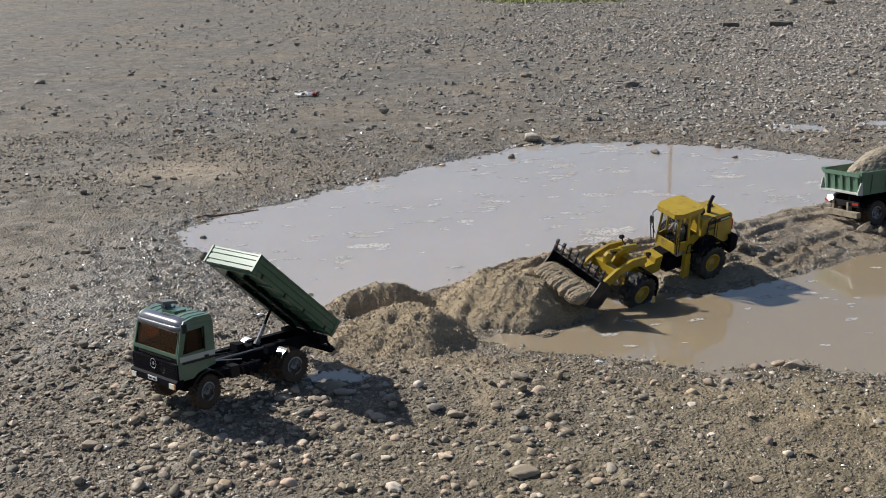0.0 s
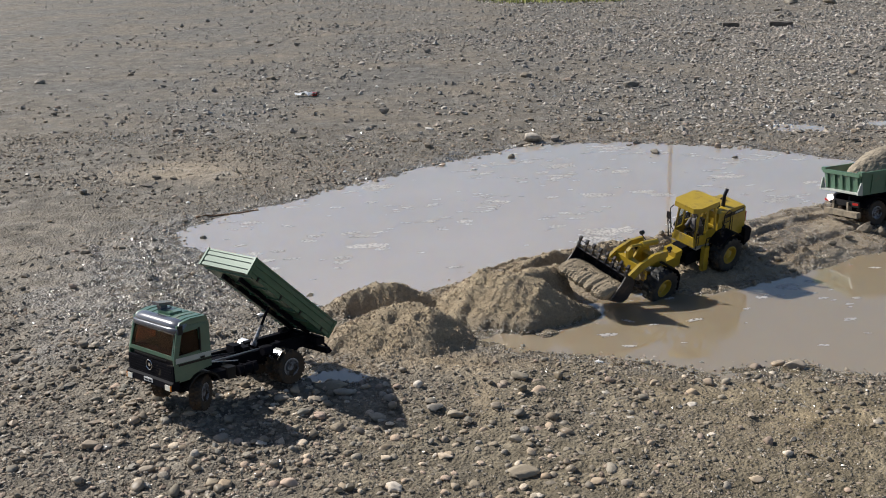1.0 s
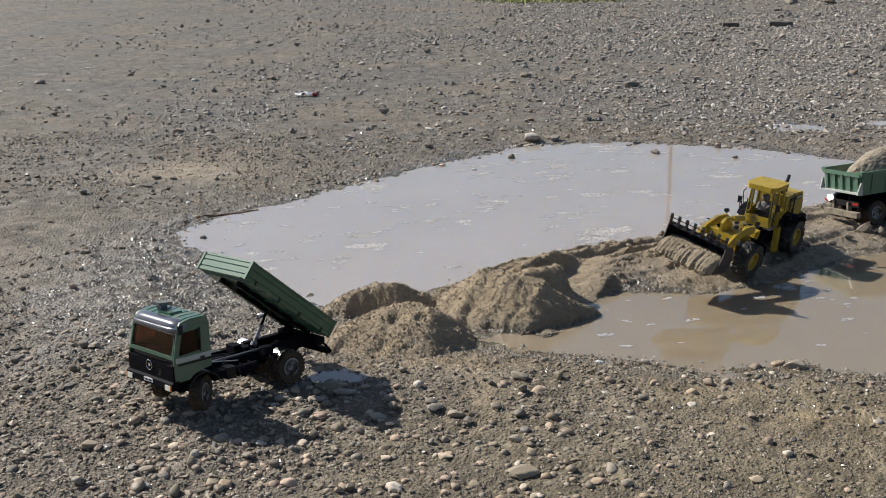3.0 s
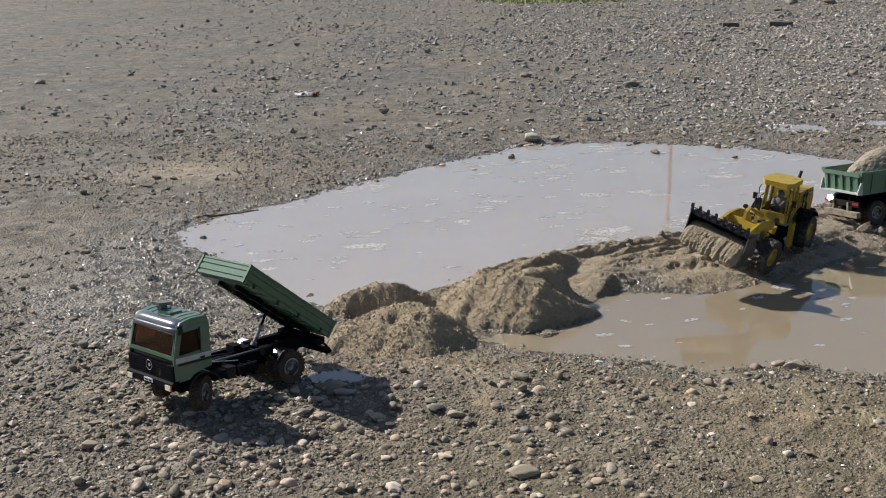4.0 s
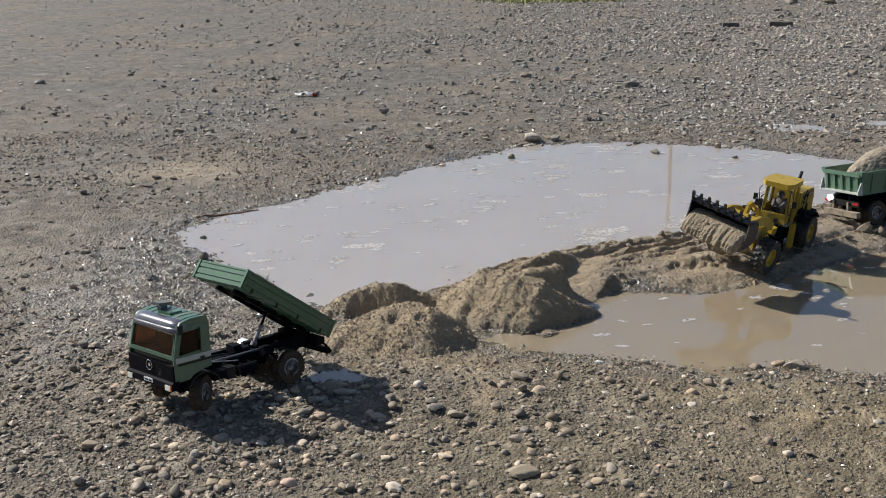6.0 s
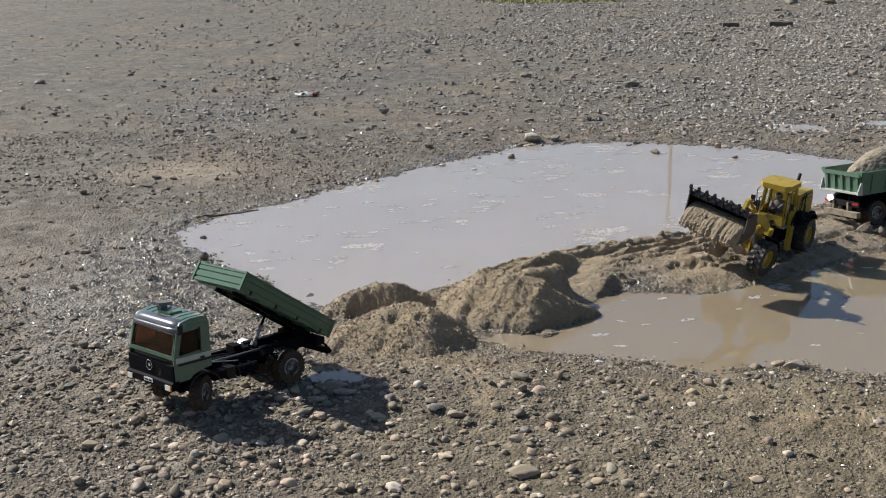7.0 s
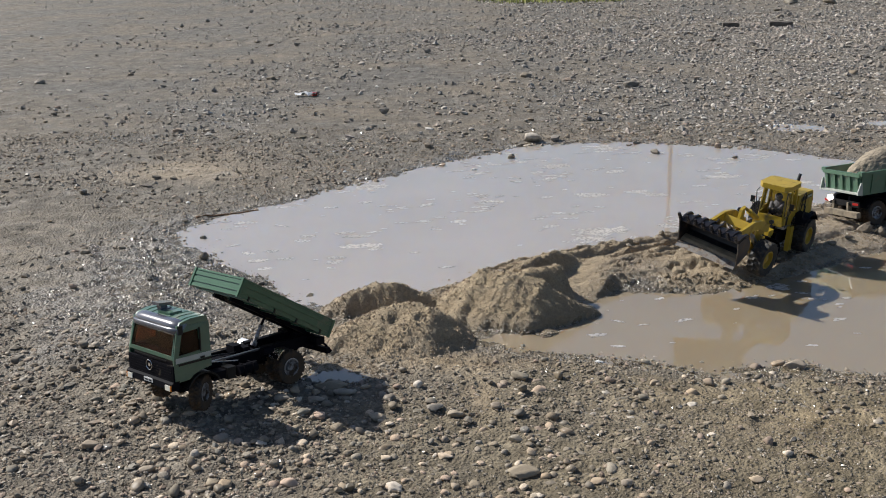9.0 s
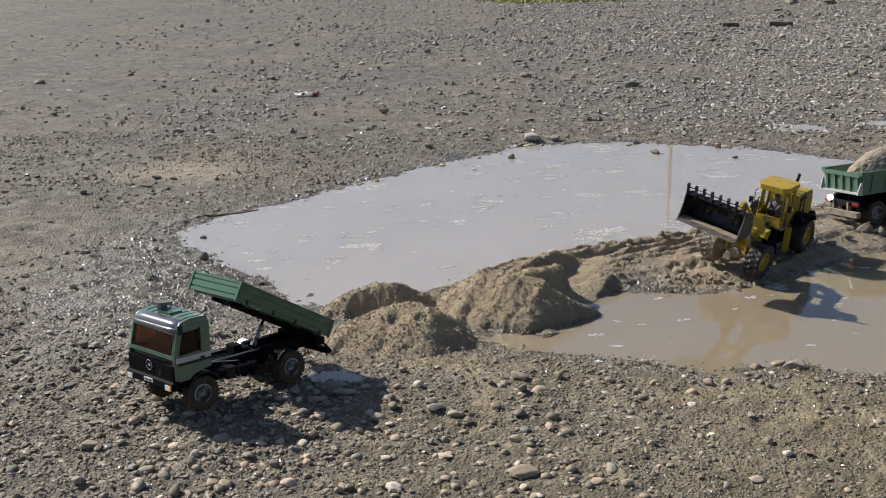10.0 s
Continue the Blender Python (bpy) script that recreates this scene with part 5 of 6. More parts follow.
def build_bucket(t):
    """The bucket in its own space: hinge at the origin, cutting edge forward along +x."""
    bm = bmesh.new()
    back = [(0.080, -0.0185), (0.050, -0.022), (0.024, -0.021), (0.012, -0.010), (0.008, 0.010), (0.014, 0.030), (0.027, 0.043), (0.044, 0.049), (0.062, 0.051)]
    sheet(bm, back, 0.0028, -BK_W, BK_W)
    bucket = part("bucket", bm, M_BUCKET, t, "worn black steel bucket shell", smooth=True)
    for s in (1, -1):
        bm = bmesh.new()
        profile(bm, [(0.079, -0.0185), (0.050, -0.022), (0.024, -0.021), (0.012, -0.010), (0.008, 0.010), (0.014, 0.030), (0.027, 0.043), (0.044, 0.049), (0.062, 0.051), (0.066, 0.028), (0.075, 0.002)], s * BK_W - 0.002, s * BK_W + 0.002)
        part("side_plate", bm, M_BUCKET, bucket, "black side plate", bevel=0.0008)
        bm = bmesh.new()
        pipe(bm, [(0.062, s * BK_W, 0.052), (0.066, s * BK_W, 0.028), (0.075, s * BK_W, 0.003), (0.084, s * BK_W, -0.018)], 0.0018, 6)
        part("side_edge", bm, M_EDGE, bucket, "bright worn side edge")
    bm = bmesh.new()
    profile(bm, [(0.072, -0.0215), (0.096, -0.0195), (0.074, -0.0155)], -BK_W, BK_W)
    part("cutting_edge", bm, M_EDGE, bucket, "bright worn cutting edge")
    for k in range(8):
        y = -BK_W + 0.004 + k * (2 * BK_W - 0.008) / 7
        bm = bmesh.new()
        profile(bm, [(0.010, 0.026), (0.026, 0.0435), (0.044, 0.0495), (0.0635, 0.0515), (0.0655, 0.060), (0.0665, 0.066), (0.0650, 0.070), (0.0690, 0.077), (0.0670, 0.085), (0.0620, 0.085), (0.0600, 0.077), (0.0600, 0.068), (0.0580, 0.060), (0.050, 0.0555), (0.030, 0.0520), (0.012, 0.042), (0.004, 0.028)], y - 0.0032, y + 0.0032)
        part("guard_tooth", bm, M_BUCKET, bucket, bevel=0.0006)
    bm = bmesh.new()
    for x, z in ((0.0615, 0.062), (0.0635, 0.0735)):
        rod(bm, (x, -BK_W, z), (x, BK_W, z), 0.0012, seg=6)
    part("guard_rail", bm, M_BUCKET, bucket)
    bm = bmesh.new()
    profile(bm, [(0.074, -0.0166), (0.058, -0.0185), (0.044, -0.0185), (0.050, -0.0165), (0.064, -0.0135)], -BK_W + 0.003, BK_W - 0.003)
    part("sand_film", bm, M_DAMP, bucket, "damp sand left in the bucket")
    boxes("hinge_lug", [(-0.008, 0.014, y - 0.004, y + 0.004, -0.014, 0.016) for y in (-0.055, -0.037, 0.037, 0.055)] + [(-0.006, 0.014, -0.012, -0.008, 0.005, 0.036), (-0.006, 0.014, 0.008, 0.012, 0.005, 0.036)], M_BUCKET, bucket, bevel=0.001)
    return bucket


bucket = build_bucket(loader)
loader_wheels = []
for s in (1, -1):
    loader_wheels.append((wheel(loader, pose(0, s * 0.0725, HUB), L_R, 0.042, M_TYRE_L, M_YELLOW_RIM, 0.5, lugs=18, side=s, nuts=10), (0, s * 0.0725), False))
    far_front = s < 0
    loader_wheels.append((wheel(loader, pose(0.29, s * 0.0725, HUB), L_R, 0.042, M_TYRE_MUD if far_front else M_TYRE_L, M_YELLOW_RIM, 0.5, lugs=18, side=s, nuts=10,
                                tyre_label="tyre caked with sand" if far_front else ""), (PIVOT, s * 0.0725), True))


# ---------- loaded green tipper that waits on the causeway ----------
hauler = thing("loaded_tipper_truck", "green model dump truck heaped with sand, seen from its tail", "model truck", "model trucks")


def build_hauler(t):
    """Tail at the origin, x towards the cab, the ground at z = 0."""
    L, w0, w1, zb, zt = 0.40, 0.076, 0.0845, 0.112, 0.178
    bm = bmesh.new()
    for s in (1, -1):
        plate(bm, [(0.006, s * w0, zb), (L, s * w0, zb), (L, s * w1, zt), (0.0, s * w1, zt)], (0, -s * 0.004, 0))
        box(bm, 0.0, L, *sorted((s * (w1 - 0.004), s * (w1 + 0.003))), zt - 0.002, zt + 0.006)
        for k in range(6):
            x = 0.045 + k * 0.065
            plate(bm, [(x, s * (w0 + 0.0005), zb), (x + 0.010, s * (w0 + 0.0005), zb), (x + 0.010, s * (w1 + 0.0005), zt), (x, s * (w1 + 0.0005), zt)], (0, s * 0.003, 0))
    box(bm, 0.0, L, -w0, w0, zb - 0.006, zb)
    box(bm, L - 0.004, L, -w1, w1, zb, zt + 0.01)
    body = part("dump_body", bm, M_HAUL, t, "green ribbed dump body", bevel=0.0008)
    bm = bmesh.new()
    plate(bm, [(0.002, -w0 + 0.002, zb), (0.002, w0 - 0.002, zb), (-0.003, w1 - 0.003, zt + 0.002), (-0.003, -w1 + 0.003, zt + 0.002)], (0.004, 0, 0))
    for k in range(5):
        y = -0.066 + k * 0.033
        plate(bm, [(-0.0005, y - 0.005, zb + 0.008), (-0.0005, y + 0.005, zb + 0.008), (-0.004, y + 0.005, zt - 0.004), (-0.004, y - 0.005, zt - 0.004)], (-0.004, 0, 0))
    box(bm, -0.010, 0.0, -w1 + 0.004, w1 - 0.004, zt - 0.010, zt + 0.002)
    part("tailgate", bm, M_HAUL, body, "green tailgate with four recessed panels", bevel=0.0008)
    for s in (1, -1):
        part("corner_post", solid((-0.008, 0.012, *sorted((s * (w1 - 0.014), s * (w1 + 0.004))), zt - 0.004, zt + 0.008)), M_HAUL, body, bevel=0.0012)
    bm = solid((-0.016, 0.002, -w1 + 0.002, w1 - 0.002, zb - 0.001, zb + 0.004))
    part("tail_lip", bm, M_STRIPE, body, "pale worn lip under the tailgate", bevel=0.0015)
    for s in (1, -1):
        bm = bmesh.new()
        plate(bm, [(0.004, s * (w0 + 0.008), zb - 0.004), (-0.018, s * (w0 + 0.008), zb - 0.002), (-0.016, s * (w0 + 0.008), zb + 0.010), (-0.006, s * (w1 + 0.002), zb + 0.038), (0.000, s * (w1 + 0.002), zb + 0.038)], (0, -s * 0.004, 0))
        part("tail_cheek", bm, M_STRIPE, body, "pale worn tail cheek", bevel=0.0006)
        part("tail_lamp", solid((-0.004, 0.002, s * 0.062 - 0.012, s * 0.062 + 0.012, 0.072, 0.080)), M_RED, t, "red tail lamp", bevel=0.001)
        part("chassis_rail", solid((0.0, 0.52, s * 0.03 - 0.003, s * 0.03 + 0.003, 0.070, 0.098)), M_CHASSIS, t, bevel=0.001)
        for x in (0.075, 0.165):
            bm = bmesh.new()
            arc = [(x + 0.048 * math.cos(a), 0.043 + 0.050 * math.sin(a)) for a in (radians(d) for d in range(20, 161, 14))]
            sheet(bm, arc, 0.0022, 0.036 if s > 0 else -0.086, 0.086 if s > 0 else -0.036)
            part("rear_mudguard", bm, M_CHASSIS, t, "dark round mudguard")
            wheel(t, pose(x, s * 0.0703, 0.041), 0.041, 0.026, M_TYRE, M_RIM, lugs=26, side=s)
            wheel(t, pose(x, s * 0.0430, 0.041), 0.041, 0.024, M_TYRE, M_RIM, lugs=26, side=s)
    part("underride_bar", solid((-0.022, -0.004, -0.086, 0.056, 0.034, 0.052), (-0.008, 0.01, -0.035, -0.028, 0.05, 0.08), (-0.008, 0.01, 0.028, 0.035, 0.05, 0.08)), M_TYRE_MUD, t, "underride bar caked with mud", bevel=0.002)
    part("rear_plate", solid((-0.003, 0.002, -0.075, 0.050, 0.066, 0.084)), M_BLACK, t, bevel=0.001)
    bm = bmesh.new()
    rod(bm, (-0.014, 0.043, 0.087), (-0.004, 0.043, 0.087), 0.0108, 0.0095, seg=24)
    part("reversing_lamp", bm, M_LIT, t, "lit round white reversing lamp", bevel=0.003)
    for x in (0.075, 0.165):
        bm = bmesh.new()
        rod(bm, (x, -0.06, 0.041), (x, 0.06, 0.041), 0.008)
        part("axle", bm, M_CHASSIS, t)


build_hauler(hauler)
hauler.matrix_basis = pose(1.345, 3.585, 0.014, -4, 0, math.degrees(3.594) - 180)


def sand_heap(name, label, rx, ry, h, seed, mat=None, tag="sand"):
    """A crumbly closed heap of sand round the origin."""
    bm = bmesh.new()
    bmesh.ops.create_icosphere(bm, subdivisions=6, radius=1.0)
    for v in bm.verts:
        p = v.co.copy()
        n = noise.fractal(p * 2.6 + Vector((seed, seed, 0)), 0.9, 2.0, 5)
        n2 = noise.fractal(p * 11 + Vector((seed, 0, seed)), 0.6, 2.0, 4)
        k = 1 + 0.03 * n + 0.022 * n2
        v.co = Vector((p.x * rx * k, p.y * ry * k, (max(p.z, 0) ** 1.35 * h if p.z > 0 else p.z * h * 0.35) * k))
    me = bpy.data.meshes.new(name)
    bm.to_mesh(me)
    bm.free()
    me.polygons.foreach_set("use_smooth", np.full(len(me.polygons), True))
    me.materials.append(mat or M_CLOD)
    return tagged(new(name, me), label, tag)


cargo = sand_heap("sand_cargo", "heap of pale brown sand in the dump body", 0.19, 0.076, 0.095, 4.0, M_CARGO)
cargo.matrix_basis = hauler.matrix_basis @ pose(0.215, 0, 0.150)


def bucket_load(first, last):
    """One clump of the damp sand that fills the bucket and hangs over its lip, in the bucket's space."""
    section = [(0.026, -0.014), (0.050, -0.019), (0.080, -0.0215), (0.099, -0.026), (0.110, -0.026), (0.116, -0.017), (0.108, -0.003), (0.092, 0.008), (0.073, 0.017), (0.052, 0.024), (0.034, 0.023), (0.021, 0.012), (0.018, 0.0)]
    n, m = len(section) * 9, 40
    verts = []
    closed = section + section[:1]
    for j in range(m + 1):
        v = first + (last - first) * j / m
        y = (v - 0.5) * 2 * (BK_W - 0.004)
        end = min(1.0, 14 * max(min(v, 1 - v), 0)) ** 0.4
        for i in range(n):
            k, f = divmod(i / 9, 1)
            k = int(k)
            x = closed[k][0] * (1 - f) + closed[k + 1][0] * f
            z = closed[k][1] * (1 - f) + closed[k + 1][1] * f
            p = Vector((x, y, z))
            q = noise.fractal(Vector((x * 30, y * 50, z * 18)), 0.7, 2.0, 5)
            q2 = noise.fractal(p * 260, 0.5, 2.0, 4)
            c = Vector((0.062, y, -0.002))
            out = 1 + 0.06 * q + 0.045 * q2 + (0.13 * noise.noise(Vector((y * 110, z * 8, 3.0))) + 0.08 * noise.noise(Vector((y * 50, z * 6, 9.0))) if x > 0.065 else 0.0)
            if x < 0.034:
                out = min(out, 1.0)
            verts.append(c + (p - c) * out * (0.68 + 0.32 * end))
    faces = [(j * n + i, j * n + (i + 1) % n, (j + 1) * n + (i + 1) % n, (j + 1) * n + i) for j in range(m) for i in range(n)]
    me = bpy.data.meshes.new("sand_clump")
    me.from_pydata(verts, [], faces + [tuple(range(n))[::-1], tuple(m * n + i for i in range(n))])
    me.polygons.foreach_set("use_smooth", np.full(len(me.polygons), True))
    me.materials.append(M_DAMP)
    return tagged(new("sand_clump", me), "damp clump of sand dumped from the loader bucket", "sand", "clumps of the bucket load")


SLICES = [(0.0, 0.21), (0.21, 0.41), (0.41, 0.6), (0.6, 0.8), (0.8, 1.0)]
loads = [bucket_load(*s) for s in SLICES]


# ---------- gravel ----------
def blob(sub, seed, rough=0.18):
    """A water-worn stone of unit size: corners and triangles."""
    bm = bmesh.new()
    bmesh.ops.create_icosphere(bm, subdivisions=sub, radius=1.0)
    for v in bm.verts:
        p = v.co.normalized()
        v.co = p * (1 + rough * noise.noise(p * 1.3 + Vector((seed * 7.1, seed * 3.3, 0))) + 0.5 * rough * noise.noise(p * 3.1 + Vector((0, seed * 5.7, 0))))
    rng = random.Random(seed * 13 + 5)
    for _ in range(11):
        cut = Vector((rng.gauss(0, 1), rng.gauss(0, 1), rng.gauss(0, 1))).normalized()
        d = rng.uniform(0.52, 0.88)
        for v in bm.verts:
            over = v.co.dot(cut) - d
            if over > 0:
                v.co -= cut * over * 0.9
    bm.verts.ensure_lookup_table()
    vs = np.array([v.co[:] for v in bm.verts])
    fs = np.array([[v.index for v in f.verts] for f in bm.faces])
    bm.free()
    return vs, fs


SMALL = [blob(1, k, 0.5) for k in range(14)]
LARGE = [blob(2, k + 30, 0.42) for k in range(14)]
TINY = [(np.array([(1, 0, 0), (0, 1, 0), (-1, 0, 0), (0, -1, 0), (0, 0, 1), (0, 0, -1)]) * (1 + 0.5 * (np.random.default_rng(k).random((6, 1)) - 0.5)),
         np.array([(0, 1, 4), (1, 2, 4), (2, 3, 4), (3, 0, 4), (1, 0, 5), (2, 1, 5), (3, 2, 5), (0, 3, 5)])) for k in range(10)]


def scatter(name, label, count, area, size, seed, large=False, tiny=False, spread=0.45, keep=None, mat=None, flat=0.55, sink=0.25, tag="gravel", bare=0.995):
    """Loose stones strewn over an area (x0, x1 at y0; x0, x1 at y1), joined."""
    rng = np.random.default_rng(seed)
    y0, y1, a0, b0, a1, b1 = area
    # even over the ground
    y = y0 + (y1 - y0) * rng.random(count)
    k = (y - y0) / (y1 - y0)
    x = (a0 + (a1 - a0) * k) + rng.random(count) * ((b0 + (b1 - b0) * k) - (a0 + (a1 - a0) * k))
    ok = rng.random(count) < ((b0 + (b1 - b0) * k) - (a0 + (a1 - a0) * k)) / max(b0 - a0, b1 - a1)
    x, y = x[ok], y[ok]
    z, wet, sand = land(x, y)
    ok = (z > WATER - 0.005) & (rng.random(len(x)) > sand * bare)
    if keep is not None:
        ok &= rng.random(len(x)) < keep(x, y)
    x, y, z = x[ok], y[ok], z[ok]
    n = len(x)
    r = size * np.exp(spread * rng.standard_normal(n))
    r = np.clip(r, size * 0.4, size * 3.2) * 0.5
    pool = LARGE if large else TINY if tiny else SMALL
    pick = rng.integers(0, len(pool), n)
    verts, faces, base = [], [], 0
    for i, (vs, fs) in enumerate(pool):
        w = np.where(pick == i)[0]
        m = len(w)
        if not m:
            continue
        sx, sy, sz = r[w] * (0.85 + 0.5 * rng.random(m)), r[w] * (0.75 + 0.3 * rng.random(m)), r[w] * (flat + 0.35 * rng.random(m))
        t, u = rng.random(m) * 2 * math.pi, (rng.random(m) - 0.5) * 0.6
        v = vs[None] * np.stack([sx, sy, sz], 1)[:, None]
        vx, vz = v[..., 0] * np.cos(u)[:, None] - v[..., 2] * np.sin(u)[:, None], v[..., 0] * np.sin(u)[:, None] + v[..., 2] * np.cos(u)[:, None]
        px = vx * np.cos(t)[:, None] - v[..., 1] * np.sin(t)[:, None] + x[w][:, None]
        py = vx * np.sin(t)[:, None] + v[..., 1] * np.cos(t)[:, None] + y[w][:, None]
        pz = vz + (z[w] + sz * (1 - 2 * sink * rng.random(m) - 0.25))[:, None]
        verts.append(np.stack([px, py, pz], 2).reshape(-1, 3))
        faces.append((fs[None] + (np.arange(m) * len(vs))[:, None, None] + base).reshape(-1, 3))
        base += m * len(vs)
    me = mesh_arrays(name, np.concatenate(verts), np.concatenate(faces), large)
    me.materials.append(mat or M_STONE)
    return tagged(new(name, me), label, tag, kind="stuff")


def firm(x, y):
    """Less gravel where the silt is trodden wet beside the far pool."""
    return 1 - 0.97 * np.clip(1.35 * np.exp(-(((x + 0.80) / 0.42) ** 2 + ((y - 3.15) / 0.55) ** 2)), 0, 1)


def patchy(scale, seed, lo=-0.3, hi=0.6):
    return lambda x, y: np.clip((fbm(x * scale, y * scale, 3, seed) - lo) / (hi - lo), 0.08, 1) * firm(x, y)


scatter("gravel", "small grey and brown pebbles bedded in silt", 46000, (1.65, 3.1, -0.95, 0.9, -1.5, 1.45), 0.0055, 1, spread=0.5, keep=patchy(3.0, 70, -0.25, 0.9), flat=0.4, sink=0.6)
scatter("gravel", "flat pebbles packed along the near shore", 15000, (1.65, 2.9, -0.95, 0.9, -1.45, 1.4), 0.0105, 22, spread=0.4, flat=0.35, sink=0.55,
        keep=lambda x, y: np.clip(0.40 - 0.55 * x + 0.8 * fbm(x * 1.7, y * 1.7, 3, 78), 0.08, 1) * firm(x, y))
scatter("gravel", "fine grit on the silt", 110000, (1.65, 3.0, -0.95, 0.9, -1.5, 1.45), 0.0032, 21, tiny=True, keep=patchy(4.0, 77, -0.5, 0.6), flat=0.5, sink=0.5)
scatter("gravel", "rounded river pebbles lying on silt", 4200, (1.65, 2.6, -0.95, 0.9, -1.3, 1.25), 0.0095, 2, large=True, spread=0.6, keep=lambda x, y: np.clip(0.14 - 0.4 * x + 0.9 * fbm(x * 2.2, y * 2.2, 3, 71), 0.04, 1), flat=0.45, sink=0.6)
scatter("gravel", "small grey pebbles on wet silt", 56000, (3.0, 5.7, -1.5, 1.45, -2.5, 2.4), 0.008, 3, tiny=True, spread=0.55, keep=patchy(2.0, 72, -0.6, 0.6), flat=0.36, sink=0.5)
scatter("gravel", "grey stones strewn beyond the pool", 13000, (3.0, 6.6, -1.5, 1.45, -2.8, 2.8), 0.0145, 4, spread=0.55, keep=patchy(1.3, 73, -0.35, 0.7), flat=0.38, sink=0.55)
fade = lambda y: np.clip((12.8 - y) / 2.5, 0, 1) * np.clip((y - 5.0) / 0.8, 0, 1)
scatter("gravel", "pale grey gravel flat in the distance", 170000, (5.0, 12.8, -2.4, 2.4, -5.4, 5.4), 0.0135, 5, tiny=True, spread=0.55, mat=M_STONE_PALE, flat=0.45, sink=0.6,
        keep=lambda x, y: fade(y) * np.clip(0.42 + 0.17 * x + 0.75 * fbm(x * 0.8, y * 0.5, 4, 74), 0.08, 1) * np.clip(0.75 + 0.2 * x, 0.25, 1))
scatter("gravel", "pale stones in the distance", 26000, (5.0, 12.8, -2.4, 2.4, -5.4, 5.4), 0.023, 6, spread=0.5, mat=M_STONE_PALE, flat=0.5, sink=0.6,
        keep=lambda x, y: fade(y) * np.clip(0.20 + 0.22 * x + 0.7 * fbm(x * 0.8, y * 0.5, 3, 75), 0.03, 1) * np.clip(0.75 + 0.2 * x, 0.25, 1))
scatter("gravel", "far gravel near the edge of the grass", 80000, (9.5, 22.0, -4.2, 4.0, -9.0, 8.6), 0.023, 7, tiny=True, mat=M_STONE_PALE, flat=0.42, sink=0.5,
        keep=lambda x, y: np.clip((y - 9.5) / 2.5, 0, 1) * np.clip(0.4 + 0.12 * x + 0.7 * fbm(x * 0.6, y * 0.3, 3, 76), 0.1, 1) * np.clip(0.7 + 0.12 * x, 0.2, 1))
heaped = lambda x, y: np.clip(land(x, y)[2], 0, 1) * (y < 4.2) * (x > -0.45) * np.clip(1.1 - 4.0 * (x - 0.25), 0.30, 1) * (1 - 0.9 * np.exp(-(line_distance(x, y, CHANNEL)[0] / 0.045) ** 2))
clustered = lambda x, y: np.clip(0.30 + 1.6 * fbm(x * 8, y * 8, 3, 91), 0.03, 1)
scatter("sand_clods", "crumbled clods of damp sand on the heaps", 15000, (2.4, 4.2, -0.4, 0.9, -0.2, 2.2), 0.0042, 8, keep=lambda x, y: heaped(x, y) * clustered(x, y), mat=M_CLOD, tag="sand", bare=0, spread=0.5, flat=0.6, sink=0.55)
scatter("sand_clods", "fine crumbs of sand on the heaps", 260000, (2.4, 4.2, -0.4, 0.9, -0.2, 2.2), 0.0030, 9, keep=lambda x, y: heaped(x, y) * (0.5 + 0.5 * clustered(x, y)), mat=M_CLOD, tag="sand", bare=0, tiny=True, flat=0.7, sink=0.5)

slick = lambda x, y: np.clip(np.exp(-(((x + 0.72) / 0.30) ** 2 + ((y - 3.08) / 0.45) ** 2)) * (0.2 + 1.5 * fbm(x * 9, y * 9, 3, 88)), 0, 1)
scatter("wet_grit", "wet grit glinting beside the pool", 9000, (2.5, 3.9, -1.25, -0.3, -1.25, -0.3), 0.0048, 24, tiny=True, keep=slick, mat=M_WET, flat=0.6, sink=0.4)
scatter("wet_grit", "wet grit glinting on the near shore", 2600, (1.7, 2.62, -0.6, 0.9, -0.6, 1.2), 0.005, 25, tiny=True, keep=patchy(3.0, 89, 0.0, 0.8), mat=M_WET, flat=0.6, sink=0.4)

WHEEL_TRACK = [(-1.02, 3.60), (-0.96, 3.43), (-0.87, 3.19), (-0.75, 2.97), (-0.62, 2.80)]
SHORE_TRACK = [(-0.78, 3.42), (-0.66, 3.20), (-0.58, 3.02), (-0.44, 2.80), (-0.34, 2.66)]
trodden = lambda x, y: np.clip(np.exp(-(np.minimum(line_distance(x, y, WHEEL_TRACK)[0], line_distance(x, y, SHORE_TRACK)[0] * 0.7) / 0.035) ** 2) * (0.7 + 1.2 * fbm(x * 16, y * 16, 2, 90)), 0, 1)
scatter("wet_grit", "wet grit glinting in the wheel tracks", 9000, (2.6, 3.7, -1.15, -0.3, -1.15, -0.3), 0.005, 26, tiny=True, keep=trodden, mat=M_WET, flat=0.7, sink=0.35)

